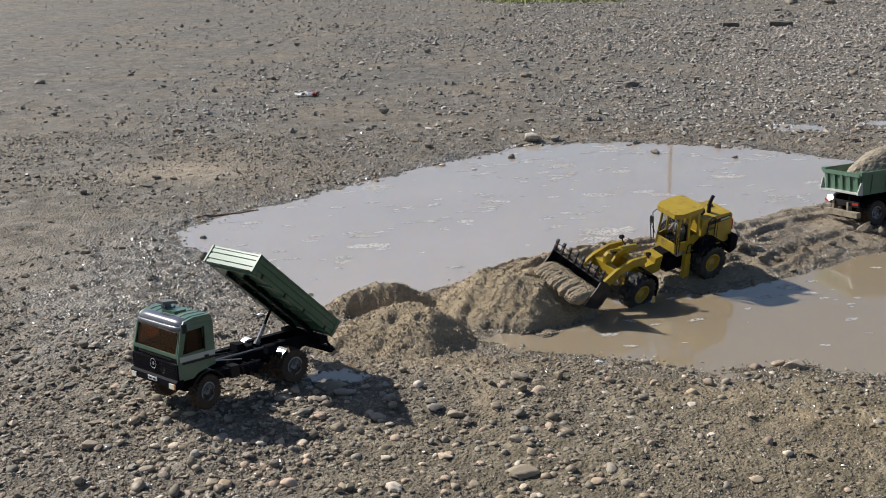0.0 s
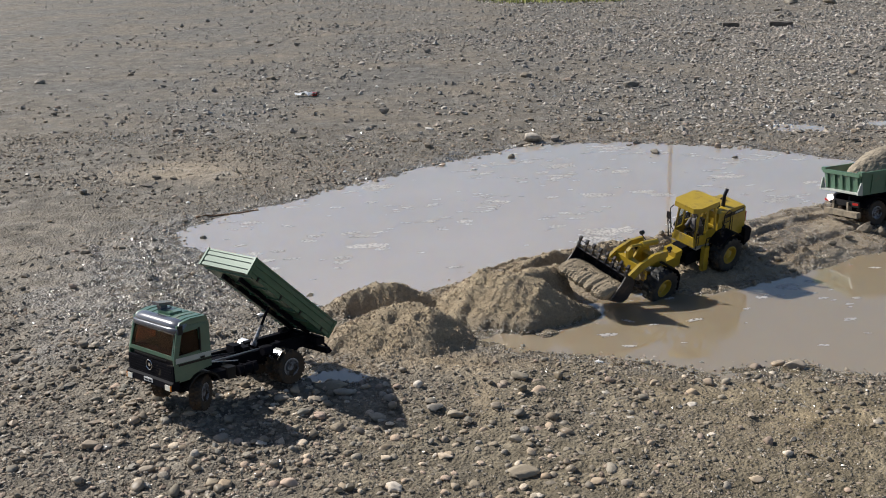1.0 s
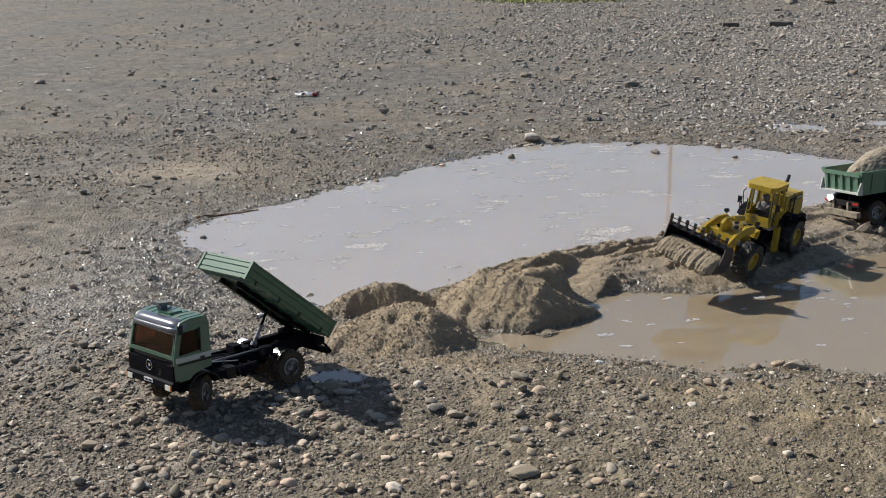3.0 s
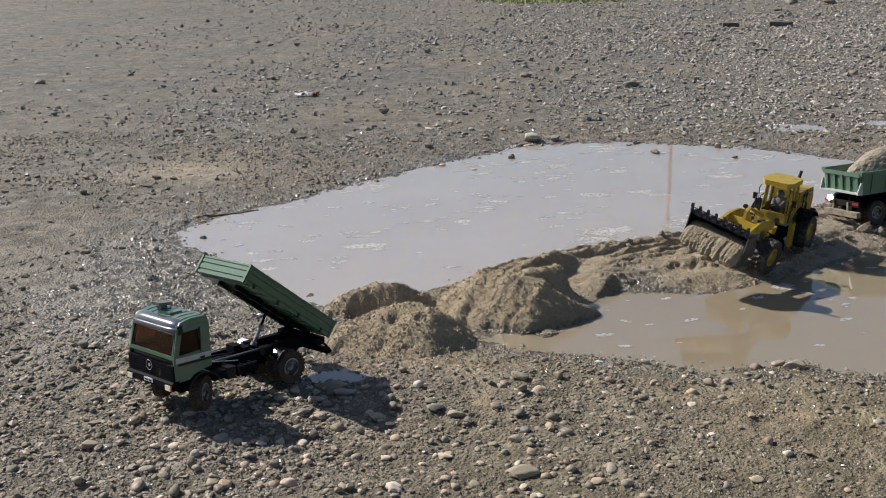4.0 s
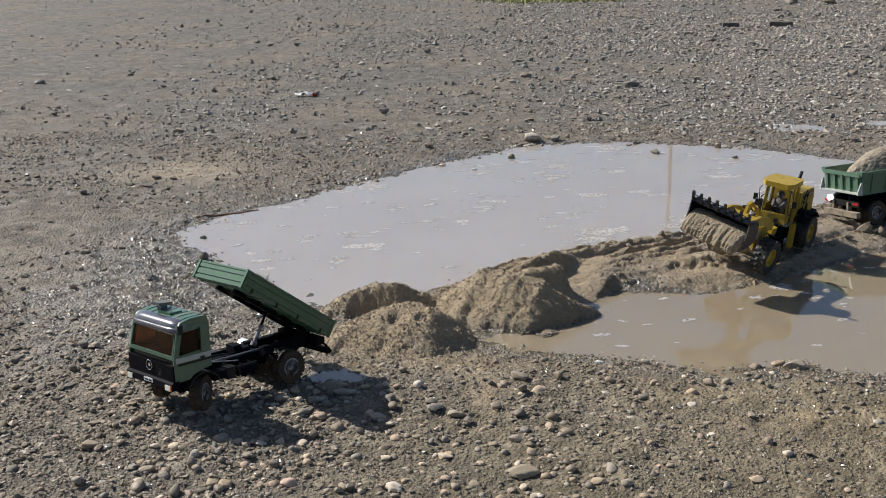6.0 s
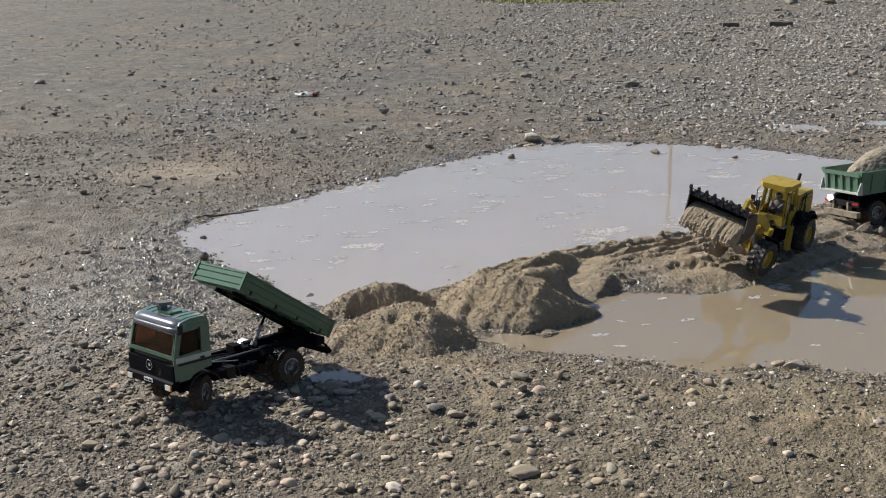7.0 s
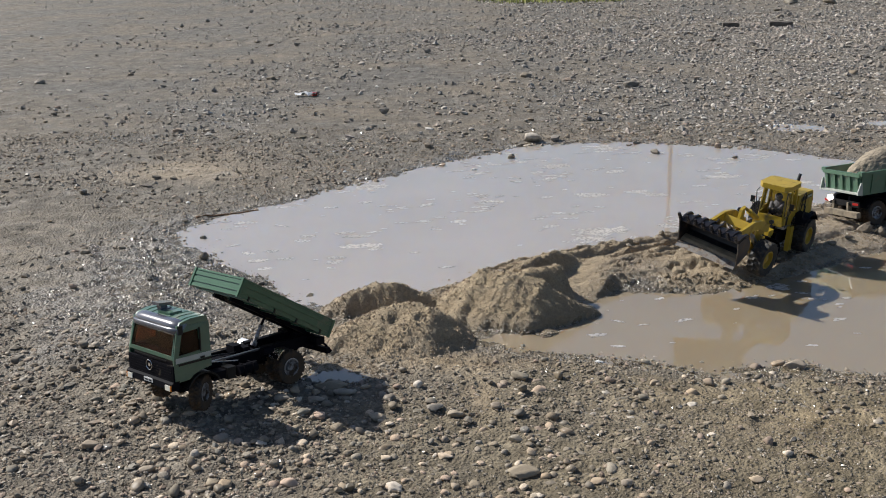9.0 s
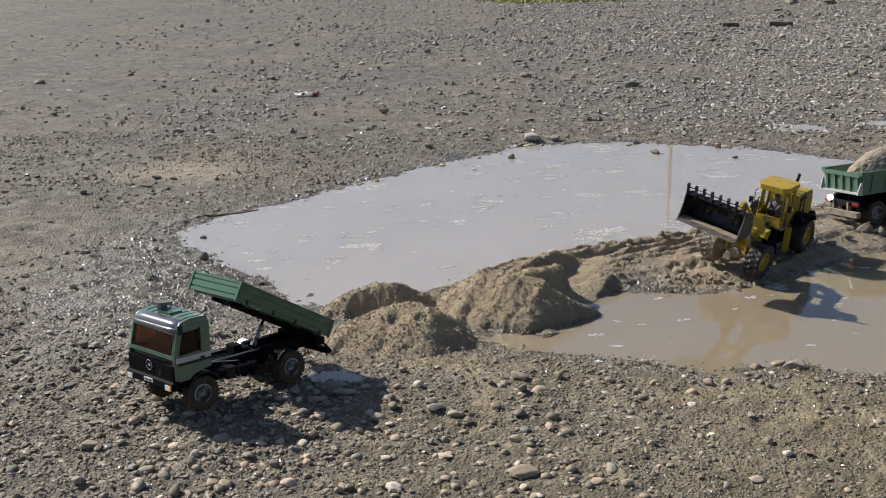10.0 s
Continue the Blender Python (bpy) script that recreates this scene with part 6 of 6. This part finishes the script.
# cobbles that can be told apart, on a few shared shapes
COBBLES = []
for vs, fs in LARGE:
    COBBLES.append(mesh_arrays("cobble", vs * np.array([0.55, 0.43, 0.27]), fs))
    COBBLES[-1].materials.append(M_COBBLE)
rng = random.Random(23)
spots = []
while len(spots) < 260:
    x, y = rng.uniform(-0.8, 0.75), rng.uniform(1.68, 2.36)
    near = 0.13 if x > 0.24 else 0.9 if x > -0.36 else 0.3 if y < 2.05 else 0.08
    if rng.random() > near * float(np.clip(0.55 + 0.9 * vnoise(np.array([x * 3.1]), np.array([y * 3.1]), 79)[0], 0.06, 1)):
        continue
    size = 0.019 * math.exp(0.3 * rng.gauss(0, 1))
    if any((x - u) ** 2 + (y - v) ** 2 < (0.5 * (size + w)) ** 2 for u, v, w in spots) or -0.34 < x < -0.16 and y > 2.33:
        continue
    spots.append((x, y, size))
for x, y, size in spots:
    ob = tagged(new("cobble", COBBLES[rng.randrange(len(COBBLES))]), "small beige river cobble half sunk in silt", "stone", "beige cobbles")
    ob.matrix_basis = pose(x, y, ground_z(x, y) + size * 0.07, rng.uniform(-10, 10), rng.uniform(-10, 10), rng.uniform(0, 360)) @ Matrix.Diagonal((size, size * rng.uniform(0.8, 1.1), size * rng.uniform(0.8, 1.2), 1))

# single larger stones: x, y, length
NEAR_STONES = [(-0.1, 1.852, 0.04), (0.823, 2.403, 0.053), (0.578, 1.849, 0.03), (0.475, 2.318, 0.028), (0.548, 2.264, 0.034), (0.211, 2.285, 0.043), (0.144, 1.894, 0.067), (0.139, 2.03, 0.034),
               (0.282, 1.86, 0.036), (-0.004, 1.968, 0.038), (-0.023, 2.186, 0.044), (0.019, 2.153, 0.041), (-0.146, 2.154, 0.041), (-0.269, 2.157, 0.029), (-0.722, 2.036, 0.05), (-0.579, 1.931, 0.039),
               (-0.296, 1.862, 0.042), (-0.12, 1.965, 0.029), (-0.226, 2.28, 0.046), (0.665, 1.944, 0.029), (0.332, 1.83, 0.029), (0.543, 2.041, 0.021), (-0.443, 1.872, 0.036), (0.172, 2.358, 0.052),
               (0.794, 2.433, 0.04), (-0.36, 2.243, 0.042), (-0.286, 2.248, 0.043), (-0.256, 2.335, 0.078)]
FAR_STONES = [(0.446, 5.279, 0.11), (0.978, 4.948, 0.052), (-1.365, 5.695, 0.071), (0.586, 7.564, 0.093), (-1.168, 7.658, 0.086), (4.854, 13.924, 0.182), (-2.243, 8.05, 0.057), (0.317, 4.904, 0.036),
              (1.304, 4.814, 0.03), (1.293, 5.054, 0.037), (-0.82, 3.644, 0.027), (1.208, 7.011, 0.122), (0.222, 5.376, 0.039), (0.858, 7.411, 0.076), (2.36, 9.349, 0.076), (0.917, 6.587, 0.041),
              (2.782, 7.435, 0.084), (-0.764, 3.383, 0.036)]
BLOCKS = [(2.56, 8.877, 0.099), (2.878, 11.04, 0.156), (3.345, 10.943, 0.21)]
FAR_STONES += [(3.64, 11.97, 0.09), (3.89, 12.89, 0.1), (4.42, 14.1, 0.22), (5.32, 13.66, 0.1), (2.31, 10.4, 0.06), (2.36, 9.67, 0.08), (3.3, 9.0, 0.07)]


def stone(x, y, length, seed, label, group, flat=0.62, mat=None, rough=0.38):
    vs, fs = blob(3, seed, rough)
    rng = random.Random(seed)
    r = length / 2
    turn = rng.uniform(-0.5, 0.5)
    v = vs * np.array([r, r * rng.uniform(0.6, 0.8), r * rng.uniform(flat * 0.75, flat)])
    z = max(ground_z(x, y), WATER - 0.003) - v[:, 2].min() * 0.6
    me = mesh_arrays("stone", v, fs)
    me.materials.append(mat or M_STONE)
    ob = tagged(new("stone", me), label, "stone", group)
    ob.matrix_basis = pose(x, y, z, rng.uniform(-8, 8), rng.uniform(-8, 8), math.degrees(turn))


M_BEIGE = material("beige_stone", (0.29, 0.235, 0.165), 0.75, var=0.2, scale=50, bump=0.4, dirt=MUD, dirt_amount=0.3)
for k, (x, y, length) in enumerate(NEAR_STONES):
    stone(x, y, length, 100 + k, "smooth rounded river stone bedded in wet gravel", "river stones", 0.3 if length > 0.06 else 0.45, M_BEIGE if length > 0.06 else M_COBBLE)
for k, (x, y, length) in enumerate(FAR_STONES):
    stone(x, y, length, 200 + k, "pale rounded boulder beside the pool" if y < 5.5 else "grey stone lying on the gravel flat", "far stones", 0.95 if length < 0.06 and y < 5.2 else 0.5)
M_BLOCK = material("dark_block", (0.10, 0.085, 0.07), 0.85, var=0.25, scale=30, bump=0.4)
for k, (x, y, length) in enumerate(BLOCKS):
    bm = solid((-length / 2, length / 2, -length * 0.25, length * 0.25, -0.02, length * (0.26 if k < 2 else 0.2)))
    bmesh.ops.subdivide_edges(bm, edges=bm.edges[:], cuts=2, use_grid_fill=True)
    for v in bm.verts:
        v.co += 0.05 * length * noise.noise_vector(v.co * (8 / length) + Vector((k * 3.1, 0, 0)))
    me = bpy.data.meshes.new("block")
    bm.to_mesh(me)
    bm.free()
    me.materials.append(M_BLOCK)
    ob = tagged(new("block", me), "dark broken block lying on the gravel flat", "block", "broken blocks")
    ob.matrix_basis = pose(x, y, ground_z(x, y), 0, 0, (12, -8, -14)[k])


M_WETCLOD = material("wet_clod", (0.20, 0.158, 0.108), 0.55, var=0.3, scale=60, bump=1.0, bump_scale=180.0)
for k, (x, y, length) in enumerate([(0.915, 3.235, 0.036), (0.94, 3.215, 0.022), (0.965, 3.185, 0.026), (1.02, 3.215, 0.024), (1.12, 3.27, 0.026), (1.23, 3.345, 0.030), (1.30, 3.40, 0.026), (1.385, 3.475, 0.044), (1.43, 3.46, 0.040),
                                    (0.90, 3.12, 0.026), (0.69, 3.345, 0.020), (0.60, 3.29, 0.022), (0.16, 2.87, 0.022)]):
    stone(x, y, length, 500 + k, "clod of damp sand on the causeway", "sand clods", 1.0, M_WETCLOD, 0.75)
# white-coloured pebbles stand in for bright glints on the wet gravel
M_WHITE = material("white_glint", (0.72, 0.71, 0.68), 0.35, var=0.1, scale=60)
for k, (x, y, length) in enumerate([(0.37, 2.466, 0.022), (0.138, 4.67, 0.03), (-0.50, 2.83, 0.022), (-0.415, 4.63, 0.02), (-0.97, 4.1, 0.02), (0.92, 1.98, 0.012)]):
    stone(x, y, length, 300 + k, "white pebble standing in for a glint on wet gravel", "white pebbles", 0.5, M_WHITE)
twig = thing("twig", "dark wet twig lying along the shore", "twig")
bm = bmesh.new()
line = [(-0.90 + 0.03 * k, 3.905 + 0.017 * k + 0.006 * math.sin(k * 2.3)) for k in range(8)]
pipe(bm, [(x, y, ground_z(x, y) + 0.002) for x, y in line], 0.0028, 6)
part("branch", bm, M_WOOD, twig)
litter = thing("litter", "scrap of crumpled white film on the gravel", "litter")
bm = bmesh.new()
bmesh.ops.create_grid(bm, x_segments=10, y_segments=6, size=0.5)
for v in bm.verts:
    v.co = Vector((v.co.x * 0.13, v.co.y * 0.06, 0.018 + 0.02 * noise.noise(v.co * 4)))
part("film", bm, M_PLATE, litter, smooth=True)
part("red_corner", solid((0.05, 0.075, 0.0, 0.03, 0.0, 0.02)), M_RED, litter, "faded red corner", bevel=0.004)
litter.matrix_basis = pose(-0.843, 6.876, ground_z(-0.843, 6.876), 0, 0, 20)


# ---------- foam on the pools, the far mast and the grass ----------
def foam(name, label, seed, count, outline, clusters, size):
    """Thin rafts of foam that drift together on one pool."""
    rng = np.random.default_rng(seed)
    bm = bmesh.new()
    x0, x1 = min(p[0] for p in outline), max(p[0] for p in outline)
    y0, y1 = min(p[1] for p in outline), max(p[1] for p in outline)
    hubs = [(rng.uniform(x0, x1), rng.uniform(y0, y1)) for _ in range(clusters)]
    made = 0
    for _ in range(count * 12):
        if made >= count:
            break
        if rng.random() < 0.75:
            hx, hy = hubs[rng.integers(0, clusters)]
            x, y = hx + rng.normal(0, 0.055), hy + rng.normal(0, 0.045)
        else:
            x, y = rng.uniform(x0, x1), rng.uniform(y0, y1)
        d = shore_distance(np.array([x]), np.array([y]), outline)[0]
        z, _, _ = land(np.array([x]), np.array([y]))
        if d > -0.06 or z[0] > WATER - 0.006:
            continue
        made += 1
        a = float(np.exp(rng.normal(math.log(size), 0.55)))
        b = a * rng.uniform(0.28, 0.6)
        lift = rng.uniform(0.0003, 0.0007)
        turn = rng.normal(0.15, 0.3)
        n = 26
        ph = rng.uniform(0, 9)
        ring = []
        for k in range(n):
            t = 2 * math.pi * k / n
            r = 1 + 0.45 * noise.noise(Vector((math.cos(t) * 1.4 + ph, math.sin(t) * 1.4, seed))) + 0.55 * noise.noise(Vector((math.cos(t) * 2.6 + ph, math.sin(t) * 2.6, seed)))
            u, v = a * r * math.cos(t), b * r * math.sin(t)
            ring.append((x + u * math.cos(turn) - v * math.sin(turn), y + u * math.sin(turn) + v * math.cos(turn)))
        lo = [bm.verts.new((px, py, WATER - 0.0004)) for px, py in ring]
        hi = [bm.verts.new((x + (px - x) * 0.9, y + (py - y) * 0.9, WATER + lift)) for px, py in ring]
        bm.faces.new(hi)
        for k in range(n):
            bm.faces.new((lo[k], lo[(k + 1) % n], hi[(k + 1) % n], hi[k]))
    me = bpy.data.meshes.new(name)
    bm.to_mesh(me)
    bm.free()
    me.materials.append(M_FOAM)
    return tagged(new(name, me), label, "foam", kind="stuff")


foam_far = foam("foam", "pale rafts of foam on the silty pool", 5, 330, FAR_POOL, 80, 0.019)
foam_near = foam("foam", "pale rafts of foam beside the causeway", 6, 90, NEAR_POOL, 46, 0.0145)

mast = thing("mast", "tall weathered wooden mast beyond the gravel flat", "mast")
bm = bmesh.new()
rod(bm, (0, 0, -0.3), (0, 0, 13.0), 0.088, 0.076, 14)
part("pole", bm, M_WOOD, mast)
mast.matrix_basis = pose(8.46, 40.0, 0.0)


def grass(count, seed):
    rng = np.random.default_rng(seed)
    x, y = rng.uniform(0.3, 4.0, count), rng.uniform(14.9, 19.0, count)
    ok = np.abs(x - 1.7) < 0.75 + 0.9 * rng.random(count) * (y - 14.9)
    x, y = x[ok], y[ok]
    z = land(x, y)[0]
    n = len(x)
    h, t, w = rng.uniform(0.05, 0.16, n), rng.uniform(0, 2 * math.pi, n), 0.006
    lean = rng.uniform(0.01, 0.07, n)
    dx, dy = np.cos(t), np.sin(t)
    p = np.stack([np.stack([x - w * dy, y + w * dx, z], 1), np.stack([x + w * dy, y - w * dx, z], 1),
                  np.stack([x + lean * dx * 0.4 + w * 0.6 * dy, y + lean * dy * 0.4 - w * 0.6 * dx, z + h * 0.6], 1), np.stack([x + lean * dx, y + lean * dy, z + h], 1)], 1)
    base = np.arange(n)[:, None] * 4
    f = np.concatenate([base + np.array([[0, 1, 2]]), base + np.array([[0, 2, 3]])])
    me = mesh_arrays("grass", p.reshape(-1, 3), f)
    me.materials.append(M_GRASS)
    tagged(new("grass", me), "yellow-green grass at the far edge of the gravel", "grass", kind="stuff")


grass(9000, 12)


# crumbs that ride in the load and fall with it
crumbs = []
rng = random.Random(77)
for k in range(40):
    vs, fs = blob(3, 400 + k, 0.6)
    r = rng.uniform(0.003, 0.0075)
    me = mesh_arrays("sand_crumb", vs * np.array([r * rng.uniform(0.9, 1.5), r, r * rng.uniform(0.7, 1.0)]), fs)
    me.materials.append(M_DAMP)
    ob = tagged(new("sand_crumb", me), "crumb of damp sand spilled from the loader bucket", "sand", "crumbs of the bucket load")
    inside = Vector((rng.uniform(0.055, 0.085), rng.uniform(-0.07, 0.07), rng.uniform(-0.008, 0.016)))
    x, y = rng.uniform(0.64, 0.88), rng.uniform(2.975, 3.075)
    crumbs.append((ob, inside, (x, y, max(ground_z(x, y), WATER) + r * 0.25), rng.uniform(7.48, 7.8), rng.uniform(0.22, 0.34), rng.uniform(-80, 80)))


# ---------- motions ----------
def lerp(t, table):
    """Reads a table of (time, value ...) smoothly."""
    ts = [r[0] for r in table]
    if t <= ts[0]:
        return table[0][1:]
    if t >= ts[-1]:
        return table[-1][1:]
    i = max(k for k in range(len(ts)) if ts[k] <= t)
    a, b = table[i], table[i + 1]
    u = (t - a[0]) / (b[0] - a[0])
    h = b[0] - a[0]
    out = []
    for k in range(1, len(a)):
        pa = (b[k] - table[i - 1][k]) / (b[0] - table[i - 1][0]) if i else 0.0
        pb = (table[i + 2][k] - a[k]) / (table[i + 2][0] - a[0]) if i + 2 < len(ts) else 0.0
        if i and (b[k] - a[k]) * (a[k] - table[i - 1][k]) <= 0:
            pa = 0.0
        if i + 2 < len(ts) and (b[k] - a[k]) * (table[i + 2][k] - b[k]) <= 0:
            pb = 0.0
        u2, u3 = u * u, u * u * u
        out.append((2 * u3 - 3 * u2 + 1) * a[k] + (u3 - 2 * u2 + u) * h * pa + (3 * u2 - 2 * u3) * b[k] + (u3 - u2) * h * pb)
    return out


# the loader backs along the causeway: time, x, y, dip, lean, heading
LOADER = [(0.0, 0.7268, 3.119, 6.5, -11.5, 211.8), (0.5, 0.7530, 3.136, 7.3, -10.6, 212.9), (1.0, 0.7885, 3.180, 7.4, -9.9, 216.0), (1.5, 0.8278, 3.205, 6.6, -8.8, 219.2), (2.0, 0.8829, 3.2195, 4.0, -6.9, 221.0),
          (2.5, 0.9449, 3.2497, 0.9, -5.7, 223.6), (2.7, 0.9755, 3.277, 0.6, -5.6, 225.8), (3.2, 1.033, 3.329, 0.3, -5.6, 229.8), (3.8, 1.063, 3.356, 0.2, -5.7, 231.9), (4.0, 1.0668, 3.3591, 0.2, -5.7, 232.2), (5.7, 1.0680, 3.3560, 0.5, -5.7, 232.4),
          (6.8, 1.0545, 3.3310, 0.4, -5.8, 231.4), (7.0, 1.0530, 3.3270, 0.4, -5.8, 231.2), (7.5, 1.0515, 3.3200, 0.5, -5.6, 230.9), (9.6, 1.0512, 3.3195, 0.6, -5.5, 230.8), (10.0, 1.0493, 3.3260, 2.2, -6.6, 229.8)]
# bend of the frame, lift of the arms, tilt of the bucket, lean of the front (degrees; + turns the mouth down)
WORK = [(0.0, 4.0, -3.5, -23, -5.4), (1.0, 1.6, -3.6, -22, -5.2), (1.5, -0.8, -0.6, -24, -5.6), (2.0, -1.8, 3.4, -25, -6.6), (2.5, -1.0, 3.0, -15.5, -7.1), (2.7, -1.4, 1.0, -10, -7.4), (4.0, -4.5, -15.2, 25.7, -8.8), (5.5, -6.0, -23.1, 33, -8.1),
        (6.8, -5.2, -35.5, 47, -7.0), (7.0, -5.0, -36.1, 49, -6.8), (7.3, -4.6, -30, 49, -6.9), (7.6, -4.2, -23.6, 50.5, -6.9), (7.9, -4.6, -25, 82, -6.4), (8.2, -6.2, -18.5, 84, -6.8), (8.5, -6.0, -17.8, 81, -6.7), (9.0, -4.2, -21.0, 52, -6.2),
        (9.5, -4.8, -25, 36.5, -6.2), (10.0, -3.9, -38.0, 40.5, -4.8)]
# bed angle of the tipper
BED = [(0.0, 41.0), (1.0, 40.1), (2.5, 38.7), (4.5, 35.5), (5.5, 34.4), (7.5, 32.1), (9.0, 29.8), (10.0, 28.1)]
# where the clumps come to rest: place, tip, turn
REST = [(0.80, 3.035, 20, 200), (0.755, 3.005, 10, 165), (0.71, 3.02, 30, 215), (0.675, 3.105, 40, 175), (0.735, 3.055, 15, 150)]
# turn of the front wheels
STEER = [(0.0, 12), (0.2, 22), (0.4, 31), (0.6, 33), (8.9, 33), (9.1, 29), (9.25, 18), (9.4, 2), (9.55, -5), (10.0, -6)]
TRUCK = [(0.0, 0.010), (0.5, 0.0), (10.0, 0.0)]


def loader_pose(t):
    v = lerp(t, LOADER)
    return pose(v[0], v[1], 0.016, v[3], v[2], v[4])


def loader_parts(t):
    bend, lift, tilt, lean = lerp(t, WORK)
    f = pose(PIVOT, 0, 0, lean, 0, bend)
    a = f @ pose(ARM[0], 0, ARM[1], 0, lift, 0)
    return f, a, a @ pose(TIP[0], 0, TIP[1], 0, tilt, 0)


def times(step):
    return [round(k * step, 3) for k in range(int(round(10 / step)) + 1)]


def tipper_pose(t):
    back = lerp(t, TRUCK)[0]
    h = 3.968
    return pose(-0.4082 - back * math.cos(h), 2.3813 - back * math.sin(h), 0.0, 3.2, -4.06, math.degrees(h))


def aim(a, b):
    """A pose at a whose z axis points to b."""
    a, b = Vector(a), Vector(b)
    return Matrix.Translation(a) @ (b - a).to_track_quat("Z", "Y").to_matrix().to_4x4()


def motions():
    walk(loader, [(t, loader_pose(t)) for t in times(0.1)])
    walk(front, [(t, loader_parts(t)[0]) for t in times(0.1)])
    walk(arms, [(t, loader_parts(t)[1]) for t in times(0.1)])
    walk(bucket, [(t, loader_parts(t)[2]) for t in times(0.1)])
    start = loader_pose(0).translation
    for ob, (x, y), ahead in loader_wheels:
        rows = []
        for t in times(0.1):
            roll = -(loader_pose(t).translation - start).length / L_R
            at = (loader_parts(t)[0] if ahead else Matrix()) @ pose(x, y, HUB if ahead else HUB - 0.006) @ Matrix.Rotation(roll, 4, "Y")
            rows.append((t, at))
        walk(ob, rows)
    walk(tipper, [(t, tipper_pose(t)) for t in times(0.25)])
    for ob, (x, y, z) in tipper_wheels:
        walk(ob, [(t, pose(x, y, z, 0, 0, lerp(t, STEER)[0] if x > 0.1 else 0) @ Matrix.Rotation(-lerp(t, TRUCK)[0] / 0.041, 4, "Y")) for t in times(0.1)])
    bed_rows, barrel_rows, rod_rows = [], [], []
    for t in times(0.5):
        m = pose(HINGE[0], 0, HINGE[1], 0, -lerp(t, BED)[0], 0)
        bed_rows.append((t, m))
        a, b = Vector((0.043, 0, 0.090)), m @ Vector((0.128, 0, -0.006))
        barrel_rows.append((t, aim(a, b)))
        d = (b - a).normalized()
        rod_rows.append((t, aim(b, b + d)))
    walk(bed, bed_rows)
    walk(ram, barrel_rows)
    walk(ram_rod, rod_rows)
    walk(foam_far, [(0.0, pose(0.012, 0, 0)), (10.0, pose(-0.016, 0.002, 0))])
    walk(foam_near, [(0.0, pose(0.015, 0, 0)), (10.0, pose(-0.02, 0.0, 0))])
    # the load rides in the bucket, slides out and comes to rest on the causeway
    for k, ob in enumerate(loads):
        middle = Vector((0.065, (sum(SLICES[k]) - 1) * (BK_W - 0.004), 0.004))
        x, y, tip, turn = REST[k]
        rest = pose(x, y, 0.0, 0, tip, turn)
        rest.translation = Vector((x, y, -0.013 if k == 3 else -0.027)) - rest.to_3x3() @ middle
        rows = []
        for t in times(0.1):
            at = loader_pose(t) @ loader_parts(t)[2]
            u = min(max((t - 7.45 - 0.04 * k) / 0.5, 0), 1)
            u = u * u * (3 - 2 * u)
            rows.append((t, at.lerp(rest, u) if u else at))
        walk(ob, rows)
    for ob, inside, (x, y, z), start, fall, spin in crumbs:
        rows = []
        for t in times(0.1):
            at = loader_pose(t) @ loader_parts(t)[2] @ Matrix.Translation(inside)
            u = min(max((t - start) / fall, 0), 1)
            if u:
                a = at.translation
                at = pose(a.x + (x - a.x) * u, a.y + (y - a.y) * u, a.z + (z - a.z) * u * u, 0, spin * u, spin)
            rows.append((t, at))
        walk(ob, rows)


motions()
